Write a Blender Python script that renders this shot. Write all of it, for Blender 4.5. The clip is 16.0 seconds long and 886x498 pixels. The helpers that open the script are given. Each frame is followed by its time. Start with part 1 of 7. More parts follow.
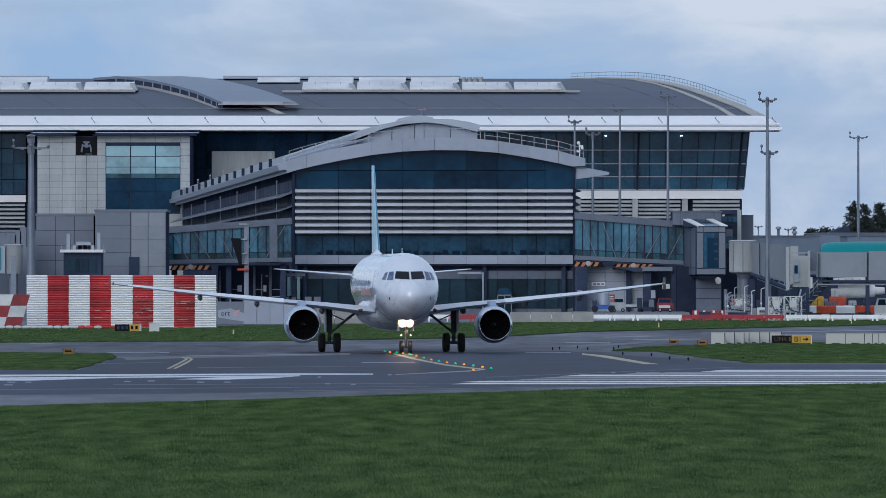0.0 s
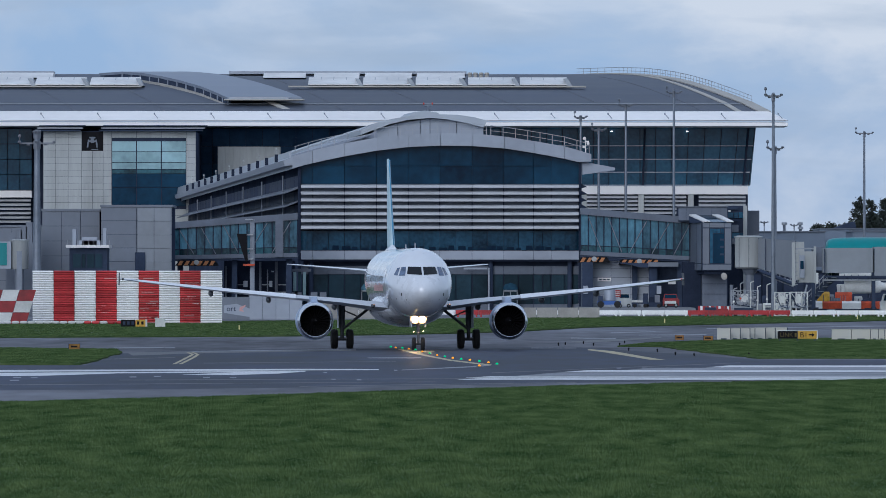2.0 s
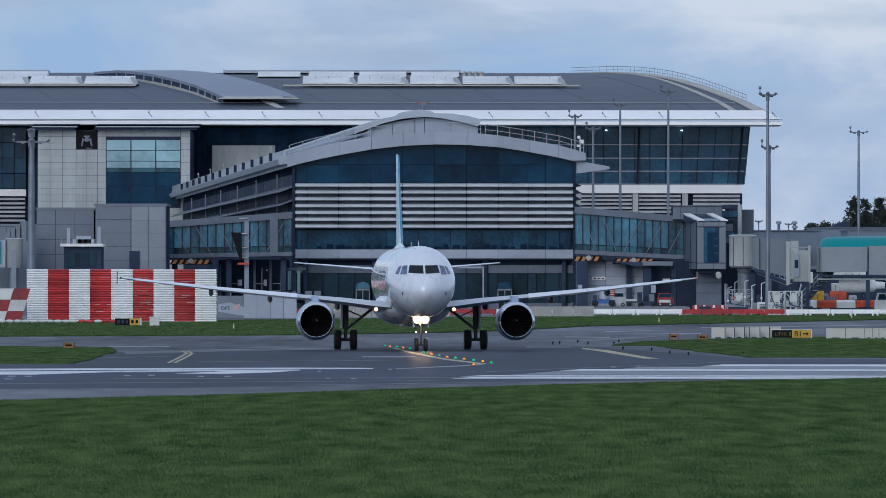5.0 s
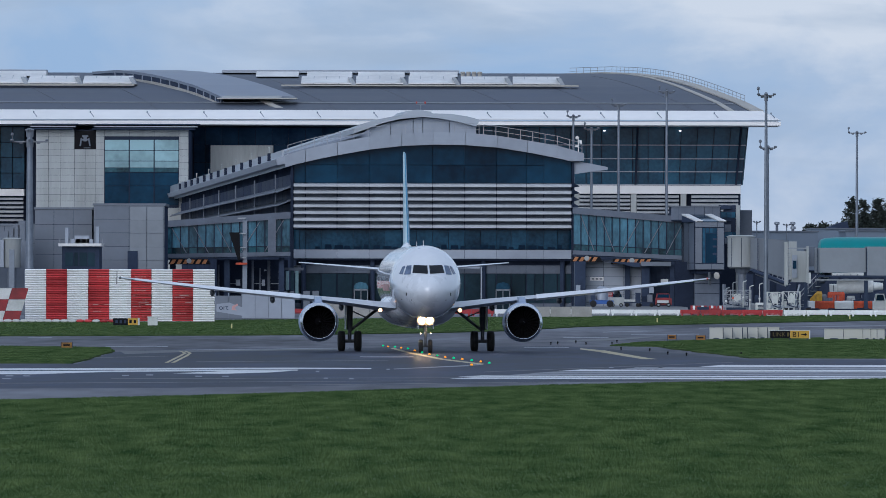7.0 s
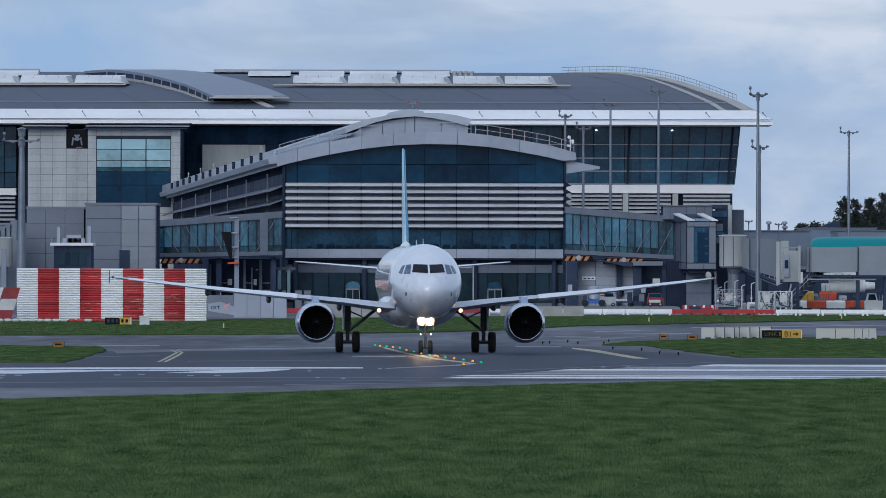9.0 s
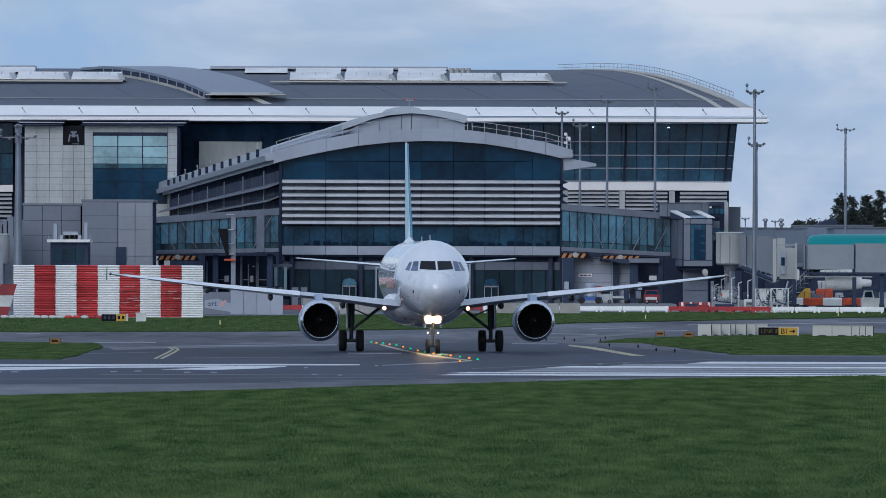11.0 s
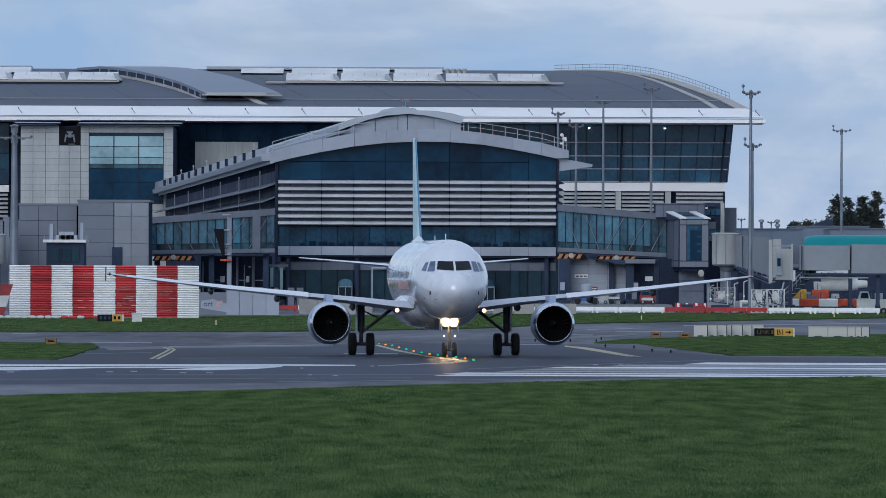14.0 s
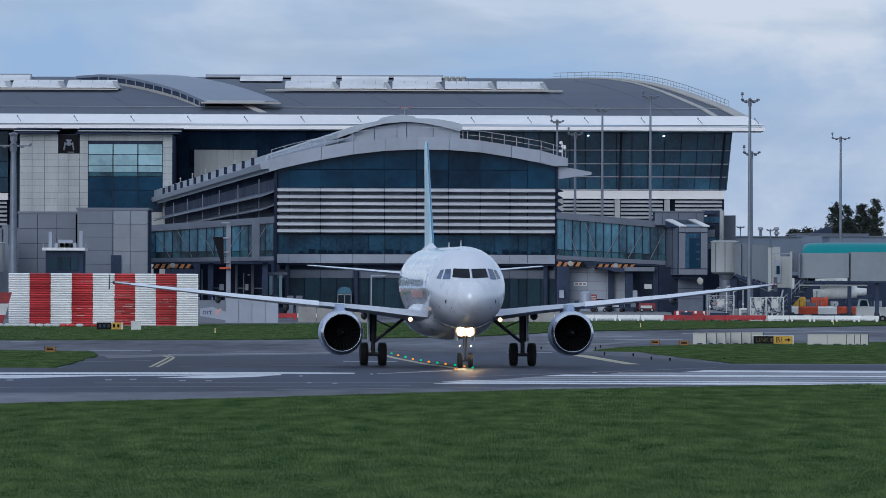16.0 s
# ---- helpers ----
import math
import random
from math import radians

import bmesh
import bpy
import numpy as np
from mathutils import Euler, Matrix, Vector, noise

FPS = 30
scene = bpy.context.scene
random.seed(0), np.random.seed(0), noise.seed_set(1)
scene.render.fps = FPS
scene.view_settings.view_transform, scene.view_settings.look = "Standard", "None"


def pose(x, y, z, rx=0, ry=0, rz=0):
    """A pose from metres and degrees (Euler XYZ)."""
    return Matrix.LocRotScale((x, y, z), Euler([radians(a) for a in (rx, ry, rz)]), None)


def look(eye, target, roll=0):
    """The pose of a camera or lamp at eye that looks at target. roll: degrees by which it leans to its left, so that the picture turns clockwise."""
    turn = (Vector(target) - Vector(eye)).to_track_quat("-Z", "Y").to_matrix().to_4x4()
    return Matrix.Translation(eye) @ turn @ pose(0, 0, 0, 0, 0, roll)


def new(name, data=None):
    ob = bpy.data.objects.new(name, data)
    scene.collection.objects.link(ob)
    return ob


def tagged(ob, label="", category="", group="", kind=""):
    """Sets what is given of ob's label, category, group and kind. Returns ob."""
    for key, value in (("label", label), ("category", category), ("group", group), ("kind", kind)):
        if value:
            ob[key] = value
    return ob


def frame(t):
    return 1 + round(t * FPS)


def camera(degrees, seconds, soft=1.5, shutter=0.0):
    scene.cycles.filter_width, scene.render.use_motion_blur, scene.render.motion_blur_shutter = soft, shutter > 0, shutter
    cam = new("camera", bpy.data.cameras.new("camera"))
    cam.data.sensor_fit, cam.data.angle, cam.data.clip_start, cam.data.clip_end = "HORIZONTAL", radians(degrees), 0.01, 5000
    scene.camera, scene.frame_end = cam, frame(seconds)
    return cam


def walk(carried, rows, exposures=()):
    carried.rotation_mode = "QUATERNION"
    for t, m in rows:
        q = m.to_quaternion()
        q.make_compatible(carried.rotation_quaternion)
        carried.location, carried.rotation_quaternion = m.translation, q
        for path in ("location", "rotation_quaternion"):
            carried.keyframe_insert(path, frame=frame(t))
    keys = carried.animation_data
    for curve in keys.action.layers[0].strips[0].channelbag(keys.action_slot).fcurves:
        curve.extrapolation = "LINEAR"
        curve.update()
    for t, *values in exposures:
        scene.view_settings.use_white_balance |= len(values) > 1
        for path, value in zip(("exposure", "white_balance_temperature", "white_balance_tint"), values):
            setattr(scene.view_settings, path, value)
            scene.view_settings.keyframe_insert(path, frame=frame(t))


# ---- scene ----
# The camera stands at the airfield's edge, 4.25 m above the pavement, and looks along +y.
EYE = (0, 0, 4.25)
cam = camera(5.867, 16.0, soft=0.82)
walk(cam, [
    (0.0, look(EYE, (-0.000, 1000, 8.106), 0.000)),
    (0.5, look(EYE, (-0.295, 1000, 8.077), 0.031)),
    (1.0, look(EYE, (-0.484, 1000, 7.914), 0.032)),
    (1.5, look(EYE, (-0.672, 1000, 7.787), 0.030)),
    (2.0, look(EYE, (-0.683, 1000, 7.586), 0.021)),
    (2.5, look(EYE, (-0.390, 1000, 7.558), 0.055)),
    (3.0, look(EYE, (-0.397, 1000, 7.409), 0.015)),
    (3.5, look(EYE, (-0.140, 1000, 7.487), 0.139)),
    (4.0, look(EYE, (-0.198, 1000, 7.466), 0.050)),
    (6.5, look(EYE, (0.413, 1000, 7.450), 0.065)),
    (7.0, look(EYE, (0.175, 1000, 7.479), 0.116)),
    (7.5, look(EYE, (0.183, 1000, 7.357), 0.076)),
    (8.0, look(EYE, (0.371, 1000, 7.505), 0.119)),
    (8.5, look(EYE, (0.780, 1000, 7.485), 0.130)),
    (9.0, look(EYE, (1.115, 1000, 7.415), 0.131)),
    (11.5, look(EYE, (1.499, 1000, 7.039), 0.190)),
    (12.0, look(EYE, (1.481, 1000, 7.040), 0.201)),
    (12.5, look(EYE, (1.568, 1000, 7.043), 0.211)),
    (13.0, look(EYE, (1.668, 1000, 7.144), 0.209)),
    (13.5, look(EYE, (1.767, 1000, 7.112), 0.244)),
    (14.0, look(EYE, (1.971, 1000, 7.130), 0.234)),
    (14.5, look(EYE, (1.975, 1000, 7.210), 0.257)),
    (15.0, look(EYE, (1.774, 1000, 7.409), 0.254)),
    (15.5, look(EYE, (1.769, 1000, 7.721), 0.236)),
    (16.0, look(EYE, (2.068, 1000, 8.043), 0.211)),
], [(0.0, 0.1, 5530, 11), (16.0, 0.1, 5530, 11)])

# ---- world, sun, exposure ----
SUN_HIGH, SUN_TURN = 21, 200
world = bpy.data.worlds.new("world")
scene.world = world
world.use_nodes = True
wn, wl = world.node_tree.nodes, world.node_tree.links
wn.clear()


def wnode(kind, **inputs):
    n = wn.new(kind)
    for k, v in inputs.items():
        n.inputs[k.replace("_", " ")].default_value = v
    return n


sky = wnode("ShaderNodeTexSky")
sky.sky_type, sky.sun_disc = "NISHITA", False
sky.sun_elevation, sky.sun_rotation = radians(SUN_HIGH), radians(SUN_TURN)
sky_scale = wn.new("ShaderNodeVectorMath")
sky_scale.operation = "SCALE"
sky_scale.inputs["Scale"].default_value = 0.10
wl.new(sky.outputs["Color"], sky_scale.inputs[0])
w_co = wn.new("ShaderNodeTexCoord")
w_map = wn.new("ShaderNodeMapping")
w_map.inputs["Scale"].default_value = (24, 24, 52)
w_map.inputs["Location"].default_value = (3.1, 0.4, 1.3)
wl.new(w_co.outputs["Generated"], w_map.inputs["Vector"])
cloud = wnode("ShaderNodeTexNoise", Scale=1.0, Detail=7.0, Roughness=0.55, Distortion=0.3)
wl.new(w_map.outputs["Vector"], cloud.inputs["Vector"])
w_sep = wn.new("ShaderNodeSeparateXYZ")
wl.new(w_co.outputs["Generated"], w_sep.inputs[0])
rise = wnode("ShaderNodeMapRange", From_Min=0.014, From_Max=0.034, To_Min=-0.02, To_Max=0.11)
wl.new(w_sep.outputs["Z"], rise.inputs["Value"])
more = wn.new("ShaderNodeMath")
more.operation = "ADD"
wl.new(cloud.outputs["Fac"], more.inputs[0])
wl.new(rise.outputs["Result"], more.inputs[1])
cover = wn.new("ShaderNodeValToRGB")
cover.color_ramp.elements[0].position, cover.color_ramp.elements[0].color = 0.42, (0.29, 0.41, 0.57, 1)
cover.color_ramp.elements[1].position, cover.color_ramp.elements[1].color = 0.69, (0.62, 0.63, 0.65, 1)
mid = cover.color_ramp.elements.new(0.54)
mid.color = (0.38, 0.46, 0.57, 1)
wl.new(more.outputs[0], cover.inputs["Fac"])
w_map_low = wn.new("ShaderNodeMapping")
w_map_low.inputs["Scale"].default_value = (30, 30, 150)
w_map_low.inputs["Location"].default_value = (7.7, 2.2, 5.1)
wl.new(w_co.outputs["Generated"], w_map_low.inputs["Vector"])
scud = wnode("ShaderNodeTexNoise", Scale=1.0, Detail=6.0, Roughness=0.5, Distortion=0.4)
wl.new(w_map_low.outputs["Vector"], scud.inputs["Vector"])
scud_cover = wnode("ShaderNodeMapRange", From_Min=0.50, From_Max=0.70, To_Min=0.0, To_Max=0.65)
wl.new(scud.outputs["Fac"], scud_cover.inputs["Value"])
w_scud = wn.new("ShaderNodeMix")
w_scud.data_type = "RGBA"
w_scud.inputs["B"].default_value = (0.32, 0.39, 0.485, 1)
wl.new(scud_cover.outputs["Result"], w_scud.inputs["Factor"])
wl.new(cover.outputs["Color"], w_scud.inputs["A"])
w_mix = wn.new("ShaderNodeMix")
w_mix.data_type = "RGBA"
w_mix.inputs["Factor"].default_value = 0.88
wl.new(sky_scale.outputs[0], w_mix.inputs["A"])
wl.new(w_scud.outputs["Result"], w_mix.inputs["B"])
w_bg = wnode("ShaderNodeBackground", Strength=1.0)
wl.new(w_mix.outputs["Result"], w_bg.inputs["Color"])
w_out = wn.new("ShaderNodeOutputWorld")
wl.new(w_bg.outputs[0], w_out.inputs[0])

sun = new("sun", bpy.data.lights.new("sun", "SUN"))
sun.data.energy, sun.data.angle, sun.data.color = 1.1, radians(35), (1.0, 0.95, 0.88)
_a, _e = radians(SUN_TURN), radians(SUN_HIGH)
sun.matrix_world = look((0, 0, 60), (-math.sin(_a) * math.cos(_e) * 10, -math.cos(_a) * math.cos(_e) * 10, 60 - math.sin(_e) * 10))


# ---- materials ----
def mat(name, base, rough=0.6, metal=0.0, vary=0.12, scale=1.0, bump=0.0, bump_scale=20.0, tint=None, spec=0.5, stretch=(1, 1, 1), coat=0.0, island=0.0, piece=0.0):
    """A surface with a broad and a fine variation of its colour, roughness and relief; scale: spots per metre."""
    m = bpy.data.materials.new(name)
    m.use_nodes = True
    n, l = m.node_tree.nodes, m.node_tree.links
    b = n["Principled BSDF"]
    b.inputs["Roughness"].default_value, b.inputs["Metallic"].default_value = rough, metal
    b.inputs["Specular IOR Level"].default_value, b.inputs["Coat Weight"].default_value = spec, coat
    co, mp = n.new("ShaderNodeTexCoord"), n.new("ShaderNodeMapping")
    mp.inputs["Scale"].default_value = stretch
    l.new(co.outputs["Object"], mp.inputs["Vector"])
    big, fine = n.new("ShaderNodeTexNoise"), n.new("ShaderNodeTexNoise")
    big.inputs["Scale"].default_value, big.inputs["Detail"].default_value = scale, 4
    fine.inputs["Scale"].default_value, fine.inputs["Detail"].default_value = scale * 9, 3
    l.new(mp.outputs[0], big.inputs["Vector"]), l.new(mp.outputs[0], fine.inputs["Vector"])
    add = n.new("ShaderNodeMath")
    add.operation = "MULTIPLY_ADD"
    add.inputs[1].default_value = 0.45
    l.new(fine.outputs["Fac"], add.inputs[0]), l.new(big.outputs["Fac"], add.inputs[2])
    fac = add.outputs[0]
    if island or piece:
        geo = n.new("ShaderNodeNewGeometry") if island else n.new("ShaderNodeObjectInfo")
        one = n.new("ShaderNodeMath")
        one.operation = "MULTIPLY_ADD"
        one.inputs[1].default_value = island or piece
        l.new(geo.outputs["Random Per Island" if island else "Random"], one.inputs[0]), l.new(fac, one.inputs[2])
        sub = n.new("ShaderNodeMath")
        sub.operation = "SUBTRACT"
        sub.inputs[1].default_value = (island or piece) / 2
        l.new(one.outputs[0], sub.inputs[0])
        fac = sub.outputs[0]
    ramp = n.new("ShaderNodeValToRGB")
    dark = [c * (1 - vary) for c in base]
    lite = [min(1.0, c * (1 + vary)) for c in (tint or base)]
    ramp.color_ramp.elements[0].position, ramp.color_ramp.elements[0].color = 0.48, (*dark, 1)
    ramp.color_ramp.elements[1].position, ramp.color_ramp.elements[1].color = 0.98, (*lite, 1)
    l.new(fac, ramp.inputs["Fac"]), l.new(ramp.outputs["Color"], b.inputs["Base Color"])
    rr = n.new("ShaderNodeMapRange")
    rr.inputs["From Min"].default_value, rr.inputs["From Max"].default_value = 0.4, 1.0
    rr.inputs["To Min"].default_value, rr.inputs["To Max"].default_value = rough * 0.85, min(1.0, rough * 1.18)
    l.new(fac, rr.inputs["Value"]), l.new(rr.outputs[0], b.inputs["Roughness"])
    if bump:
        tex, bp = n.new("ShaderNodeTexNoise"), n.new("ShaderNodeBump")
        tex.inputs["Scale"].default_value, tex.inputs["Detail"].default_value = bump_scale, 3
        bp.inputs["Strength"].default_value, bp.inputs["Distance"].default_value = 1.0, bump
        l.new(mp.outputs[0], tex.inputs["Vector"]), l.new(tex.outputs["Fac"], bp.inputs["Height"]), l.new(bp.outputs[0], b.inputs["Normal"])
    return m


def glow(name, colour, strength, shade=0.6):
    m = bpy.data.materials.new(name)
    m.use_nodes = True
    b = m.node_tree.nodes["Principled BSDF"]
    b.inputs["Base Color"].default_value = (shade, shade, shade, 1)
    b.inputs["Emission Color"].default_value = (*colour, 1)
    b.inputs["Emission Strength"].default_value = strength
    return m


M_GRASS = mat("grass", (0.040, 0.087, 0.030), 1.0, 0, 0.25, 0.9, 0.03, 9, tint=(0.086, 0.112, 0.046), spec=0.02, stretch=(1.0, 0.12, 1))
M_BLADE = mat("grass_blade", (0.038, 0.083, 0.028), 0.9, 0, 0.30, 1.0, tint=(0.080, 0.116, 0.045), spec=0.03, island=0.06, stretch=(1.0, 0.12, 1))
M_ASPHALT = mat("asphalt", (0.024, 0.030, 0.050), 0.48, 0, 0.78, 0.10, 0.004, 30, tint=(0.045, 0.052, 0.078), spec=0.017, stretch=(0.8, 0.10, 1))
M_ASPHALT_OLD = mat("worn_asphalt", (0.155, 0.160, 0.180), 0.8, 0, 0.55, 0.08, 0.006, 30, spec=0.012, stretch=(0.9, 0.10, 1))
M_APRON = mat("apron_concrete", (0.16, 0.165, 0.17), 0.7, 0, 0.2, 0.05, 0.004, 20)
M_LINE = mat("white_marking_paint", (0.62, 0.63, 0.65), 0.6, 0, 0.3, 0.35)
M_LINE_OLD = mat("worn_white_paint", (0.21, 0.22, 0.25), 0.6, 0, 0.4, 0.3)
M_LINE_Y = mat("yellow_marking_paint", (0.38, 0.33, 0.20), 0.6, 0, 0.3, 0.5)
M_SKIN = mat("white_aircraft_paint", (0.67, 0.695, 0.74), 0.28, 0, 0.08, 0.25, 0.004, 0.7, coat=1.0)
_skin = M_SKIN.node_tree.nodes["Principled BSDF"]
_skin.inputs["Coat Roughness"].default_value = 0.07
M_WING = mat("grey_wing_paint", (0.50, 0.53, 0.58), 0.4, 0, 0.1, 0.5)
M_BARE = mat("polished_aluminium", (0.74, 0.76, 0.79), 0.16, 1.0, 0.1, 1.0)
M_NACELLE = mat("light_blue_nacelle_paint", (0.32, 0.40, 0.54), 0.35, 0, 0.1, 0.8)
M_DARK = mat("dark_duct", (0.006, 0.006, 0.007), 0.8, 0, 0.3, 2, spec=0.1)
M_BLADEFAN = mat("fan_titanium", (0.006, 0.006, 0.008), 0.7, 0.1, 0.3, 2, spec=0.15)
M_TYRE = mat("tyre_rubber", (0.012, 0.012, 0.013), 0.8, 0, 0.3, 6)
M_GEAR = mat("gear_steel", (0.07, 0.075, 0.085), 0.5, 0.4, 0.3, 4)
M_SHIELD = mat("dark_windshield", (0.004, 0.006, 0.010), 0.25, 0, 0.2, 1, spec=0.1)
# lighter copy of the windshield: sky reflection put into its blue base
M_SHIELD_SIDE = mat("sky_tinted_windshield", (0.04, 0.07, 0.14), 0.12, 0, 0.4, 2, tint=(0.08, 0.12, 0.21), spec=0.5)
M_BAR = mat("pale_spinner_paint", (0.16, 0.165, 0.17), 0.5, 0, 0.1, 2)
M_FIN = mat("pale_teal_fin_paint", (0.36, 0.58, 0.65), 0.35, 0, 0.25, 0.35, tint=(0.55, 0.70, 0.74))
M_FIN_BLUE = mat("blue_fin_paint", (0.06, 0.24, 0.40), 0.35, 0, 0.2, 0.6)
M_RED = mat("red_lettering_paint", (0.55, 0.30, 0.28), 0.4, 0, 0.1, 2)
M_REDTIP = mat("red_lens", (0.5, 0.06, 0.04), 0.3, 0, 0.1, 2)
M_LAMP = glow("landing_lamp", (1.0, 0.62, 0.26), 300)
# orange glow for the ring that stands in for the lamps' halo
M_HALO = glow("lamp_halo_glow", (1.0, 0.46, 0.13), 1.3)
M_LAMP2 = glow("wing_root_lamp", (1.0, 0.50, 0.20), 3)
M_LAMP3 = glow("turnoff_lamp", (1.0, 0.6, 0.3), 9)
M_GREEN = glow("green_lead_light", (0.0, 0.60, 0.20), 1.1, 0.0)
M_AMBER = glow("amber_lead_light", (1.0, 0.36, 0.0), 1.2, 0.0)


# ---- mesh helpers ----
class Geo:
    """Collects vertices and faces of one mesh."""

    def __init__(self):
        self.v, self.f = [], []

    def add(self, verts, faces):
        k = len(self.v)
        self.v += [tuple(p) for p in verts]
        self.f += [[i + k for i in f] for f in faces]
        return self

    def box(self, x0, x1, y0, y1, z0, z1):
        return self.add([(x, y, z) for z in (z0, z1) for y in (y0, y1) for x in (x0, x1)],
                        [(0, 2, 3, 1), (4, 5, 7, 6), (0, 1, 5, 4), (1, 3, 7, 5), (3, 2, 6, 7), (2, 0, 4, 6)])

    def upright(self, outline, y0, y1, shift=0.0):
        """An outline of (x, z) pairs drawn from y0 back to y1; shift: how far the back lies sideways."""
        n = len(outline)
        v = [(x, y0, z) for x, z in outline] + [(x + shift, y1, z) for x, z in outline]
        f = [tuple(range(n)), tuple(range(2 * n - 1, n - 1, -1))]
        return self.add(v, f + [(i, n + i, n + (i + 1) % n, (i + 1) % n) for i in range(n)])

    def slab(self, outline, z0, z1):
        n = len(outline)
        v = [(x, y, z1) for x, y in outline] + [(x, y, z0) for x, y in outline]
        f = [tuple(range(n)), tuple(range(2 * n - 1, n - 1, -1))]
        return self.add(v, f + [(i, n + i, n + (i + 1) % n, (i + 1) % n) for i in range(n)])

    def rings(self, rings, cap=True, closed=True):
        n, v, f = len(rings[0]), [], []
        for r in rings:
            v += r
        for j in range(len(rings) - 1):
            for i in range(n if closed else n - 1):
                a, b = j * n + i, j * n + (i + 1) % n
                f.append((a, b, b + n, a + n))
        if cap:
            f += [tuple(range(n - 1, -1, -1)), tuple(range((len(rings) - 1) * n, len(rings) * n))]
        return self.add(v, f)

    def tube(self, p, q, r0, r1=None, n=10):
        p, q = Vector(p), Vector(q)
        r1 = r0 if r1 is None else r1
        d = (q - p).normalized()
        a = d.orthogonal().normalized()
        b = d.cross(a)
        ring = lambda c, r: [tuple(c + a * r * math.cos(t) + b * r * math.sin(t)) for t in (2 * math.pi * i / n for i in range(n))]
        return self.rings([ring(p, r0), ring(q, r1)])

    def lathe(self, profile, at=(0, 0, 0), n=24, axis="y", cap=False):
        """profile: (along, radius) pairs."""
        rings = []
        for s, r in profile:
            ring = []
            for i in range(n):
                c, d = r * math.cos(2 * math.pi * i / n), r * math.sin(2 * math.pi * i / n)
                p = {"y": (c, s, d), "x": (s, c, d), "z": (c, d, s)}[axis]
                ring.append((at[0] + p[0], at[1] + p[1], at[2] + p[2]))
            rings.append(ring)
        return self.rings(rings, cap)


def mesh_of(name, g, material, smooth=False):
    me = bpy.data.meshes.new(name)
    me.from_pydata(g.v, [], g.f)
    bm = bmesh.new()
    bm.from_mesh(me)
    bmesh.ops.recalc_face_normals(bm, faces=bm.faces)
    bm.to_mesh(me)
    bm.free()
    me.materials.append(material)
    if smooth:
        me.polygons.foreach_set("use_smooth", [True] * len(me.polygons))
        me.set_sharp_from_angle(angle=radians(40))
    return me


def part(name, g, material, parent=None, label="", smooth=False, at=None):
    ob = new(name, mesh_of(name, g, material, smooth))
    if parent:
        ob.parent = parent
    if at:
        ob.location = at
    return tagged(ob, label)


def thing(name, label, category, group="", kind="", at=(0, 0, 0)):
    ob = new(name)
    ob.location = at
    return tagged(ob, label, category, group, kind)


def piece(name, me, parent, at=(0, 0, 0)):
    ob = new(name, me)
    ob.parent, ob.location = parent, at
    return ob


def structure(name, g, material, label, category):
    return tagged(new(name, mesh_of(name, g, material)), label, category, kind="structure")


# ---- the ground ----
def wavy(points, step=2.0, size=0.35, seed=1):
    """The outline with more corners, a little uneven."""
    out = []
    for (x0, y0), (x1, y1) in zip(points, points[1:] + points[:1]):
        n = max(1, min(60, int(math.hypot(x1 - x0, y1 - y0) / step)))
        for i in range(n):
            t = i / n
            x, y = x0 + (x1 - x0) * t, y0 + (y1 - y0) * t
            out.append((x + size * noise.noise((x * 0.9, y * 0.15, seed)), y + size * 6 * noise.noise((x * 0.7, y * 0.2, seed + 9))))
    return out


structure("ground", Geo().slab([(-4000, -300), (4000, -300), (4000, 4600), (-4000, 4600)], -0.6, -0.10), M_GRASS, "flat green airfield grass out to the horizon", "ground")
structure("apron", Geo().slab([(-420, 700), (420, 700), (420, 1900), (-420, 1900)], -0.3, -0.03), M_APRON, "grey concrete apron in front of the terminal", "pavement")
structure("taxiway", Geo().slab([(-260, 395), (260, 395), (260, 1015), (-260, 1015)], -0.25, 0.0), M_ASPHALT_OLD, "worn grey asphalt taxiway behind the runway", "road")
structure("runway", Geo().slab([(-260, 240), (260, 240), (260, 420), (22.98, 448.45), (16.00, 448.45), (11.78, 492.61), (7.52, 532.99), (-6.21, 516.07), (-15.07, 508.01), (-18.36, 485.26), (-17.66, 419.52), (-60, 418), (-260, 418)], -0.2, 0.006), M_ASPHALT, "dark damp asphalt runway", "road")

near_grass = [(-200, 120), (200, 120), (200, 500), (18.41, 359.25), (10.59, 347.73), (4.76, 336.92), (-0.51, 325.12), (-5.39, 312.62), (-10.51, 301.04), (-15.01, 292.91), (-60, 205), (-200, 205)]
strip = [(-40.32, 596.56), (-31.14, 607.71), (-10.79, 625.24), (-1.02, 650.25), (5.14, 677.34), (12.36, 738.92), (26.74, 792.99), (43.84, 855.59), (59.97, 903.12), (65.42, 985.23), (49.73, 970.52), (15.54, 928.93), (-1.38, 878.72), (-21.73, 823.10), (-39.67, 774.11), (-51.70, 765.00)]
isle_l = [(-29.53, 416.83), (-21.50, 419.52), (-17.93, 419.52), (-17.92, 439.36), (-18.36, 485.26), (-19.56, 508.01), (-26.44, 516.07), (-36.56, 516.07)]
isle_r = [(10.49, 532.99), (12.99, 528.66), (14.36, 492.61), (16.23, 454.72), (23.30, 454.72), (33.17, 454.72), (45.61, 625.24), (31.43, 613.44), (17.68, 580.58), (12.57, 555.77)]
structure("verge_foreground", Geo().slab(wavy(near_grass), -0.3, 0.05), M_GRASS, "mown green grass verge beside the runway", "grass")
structure("verge_strip", Geo().slab(wavy(strip, 4, 0.3, 2), -0.3, 0.10), M_GRASS, "narrow green grass strip before the apron", "grass")
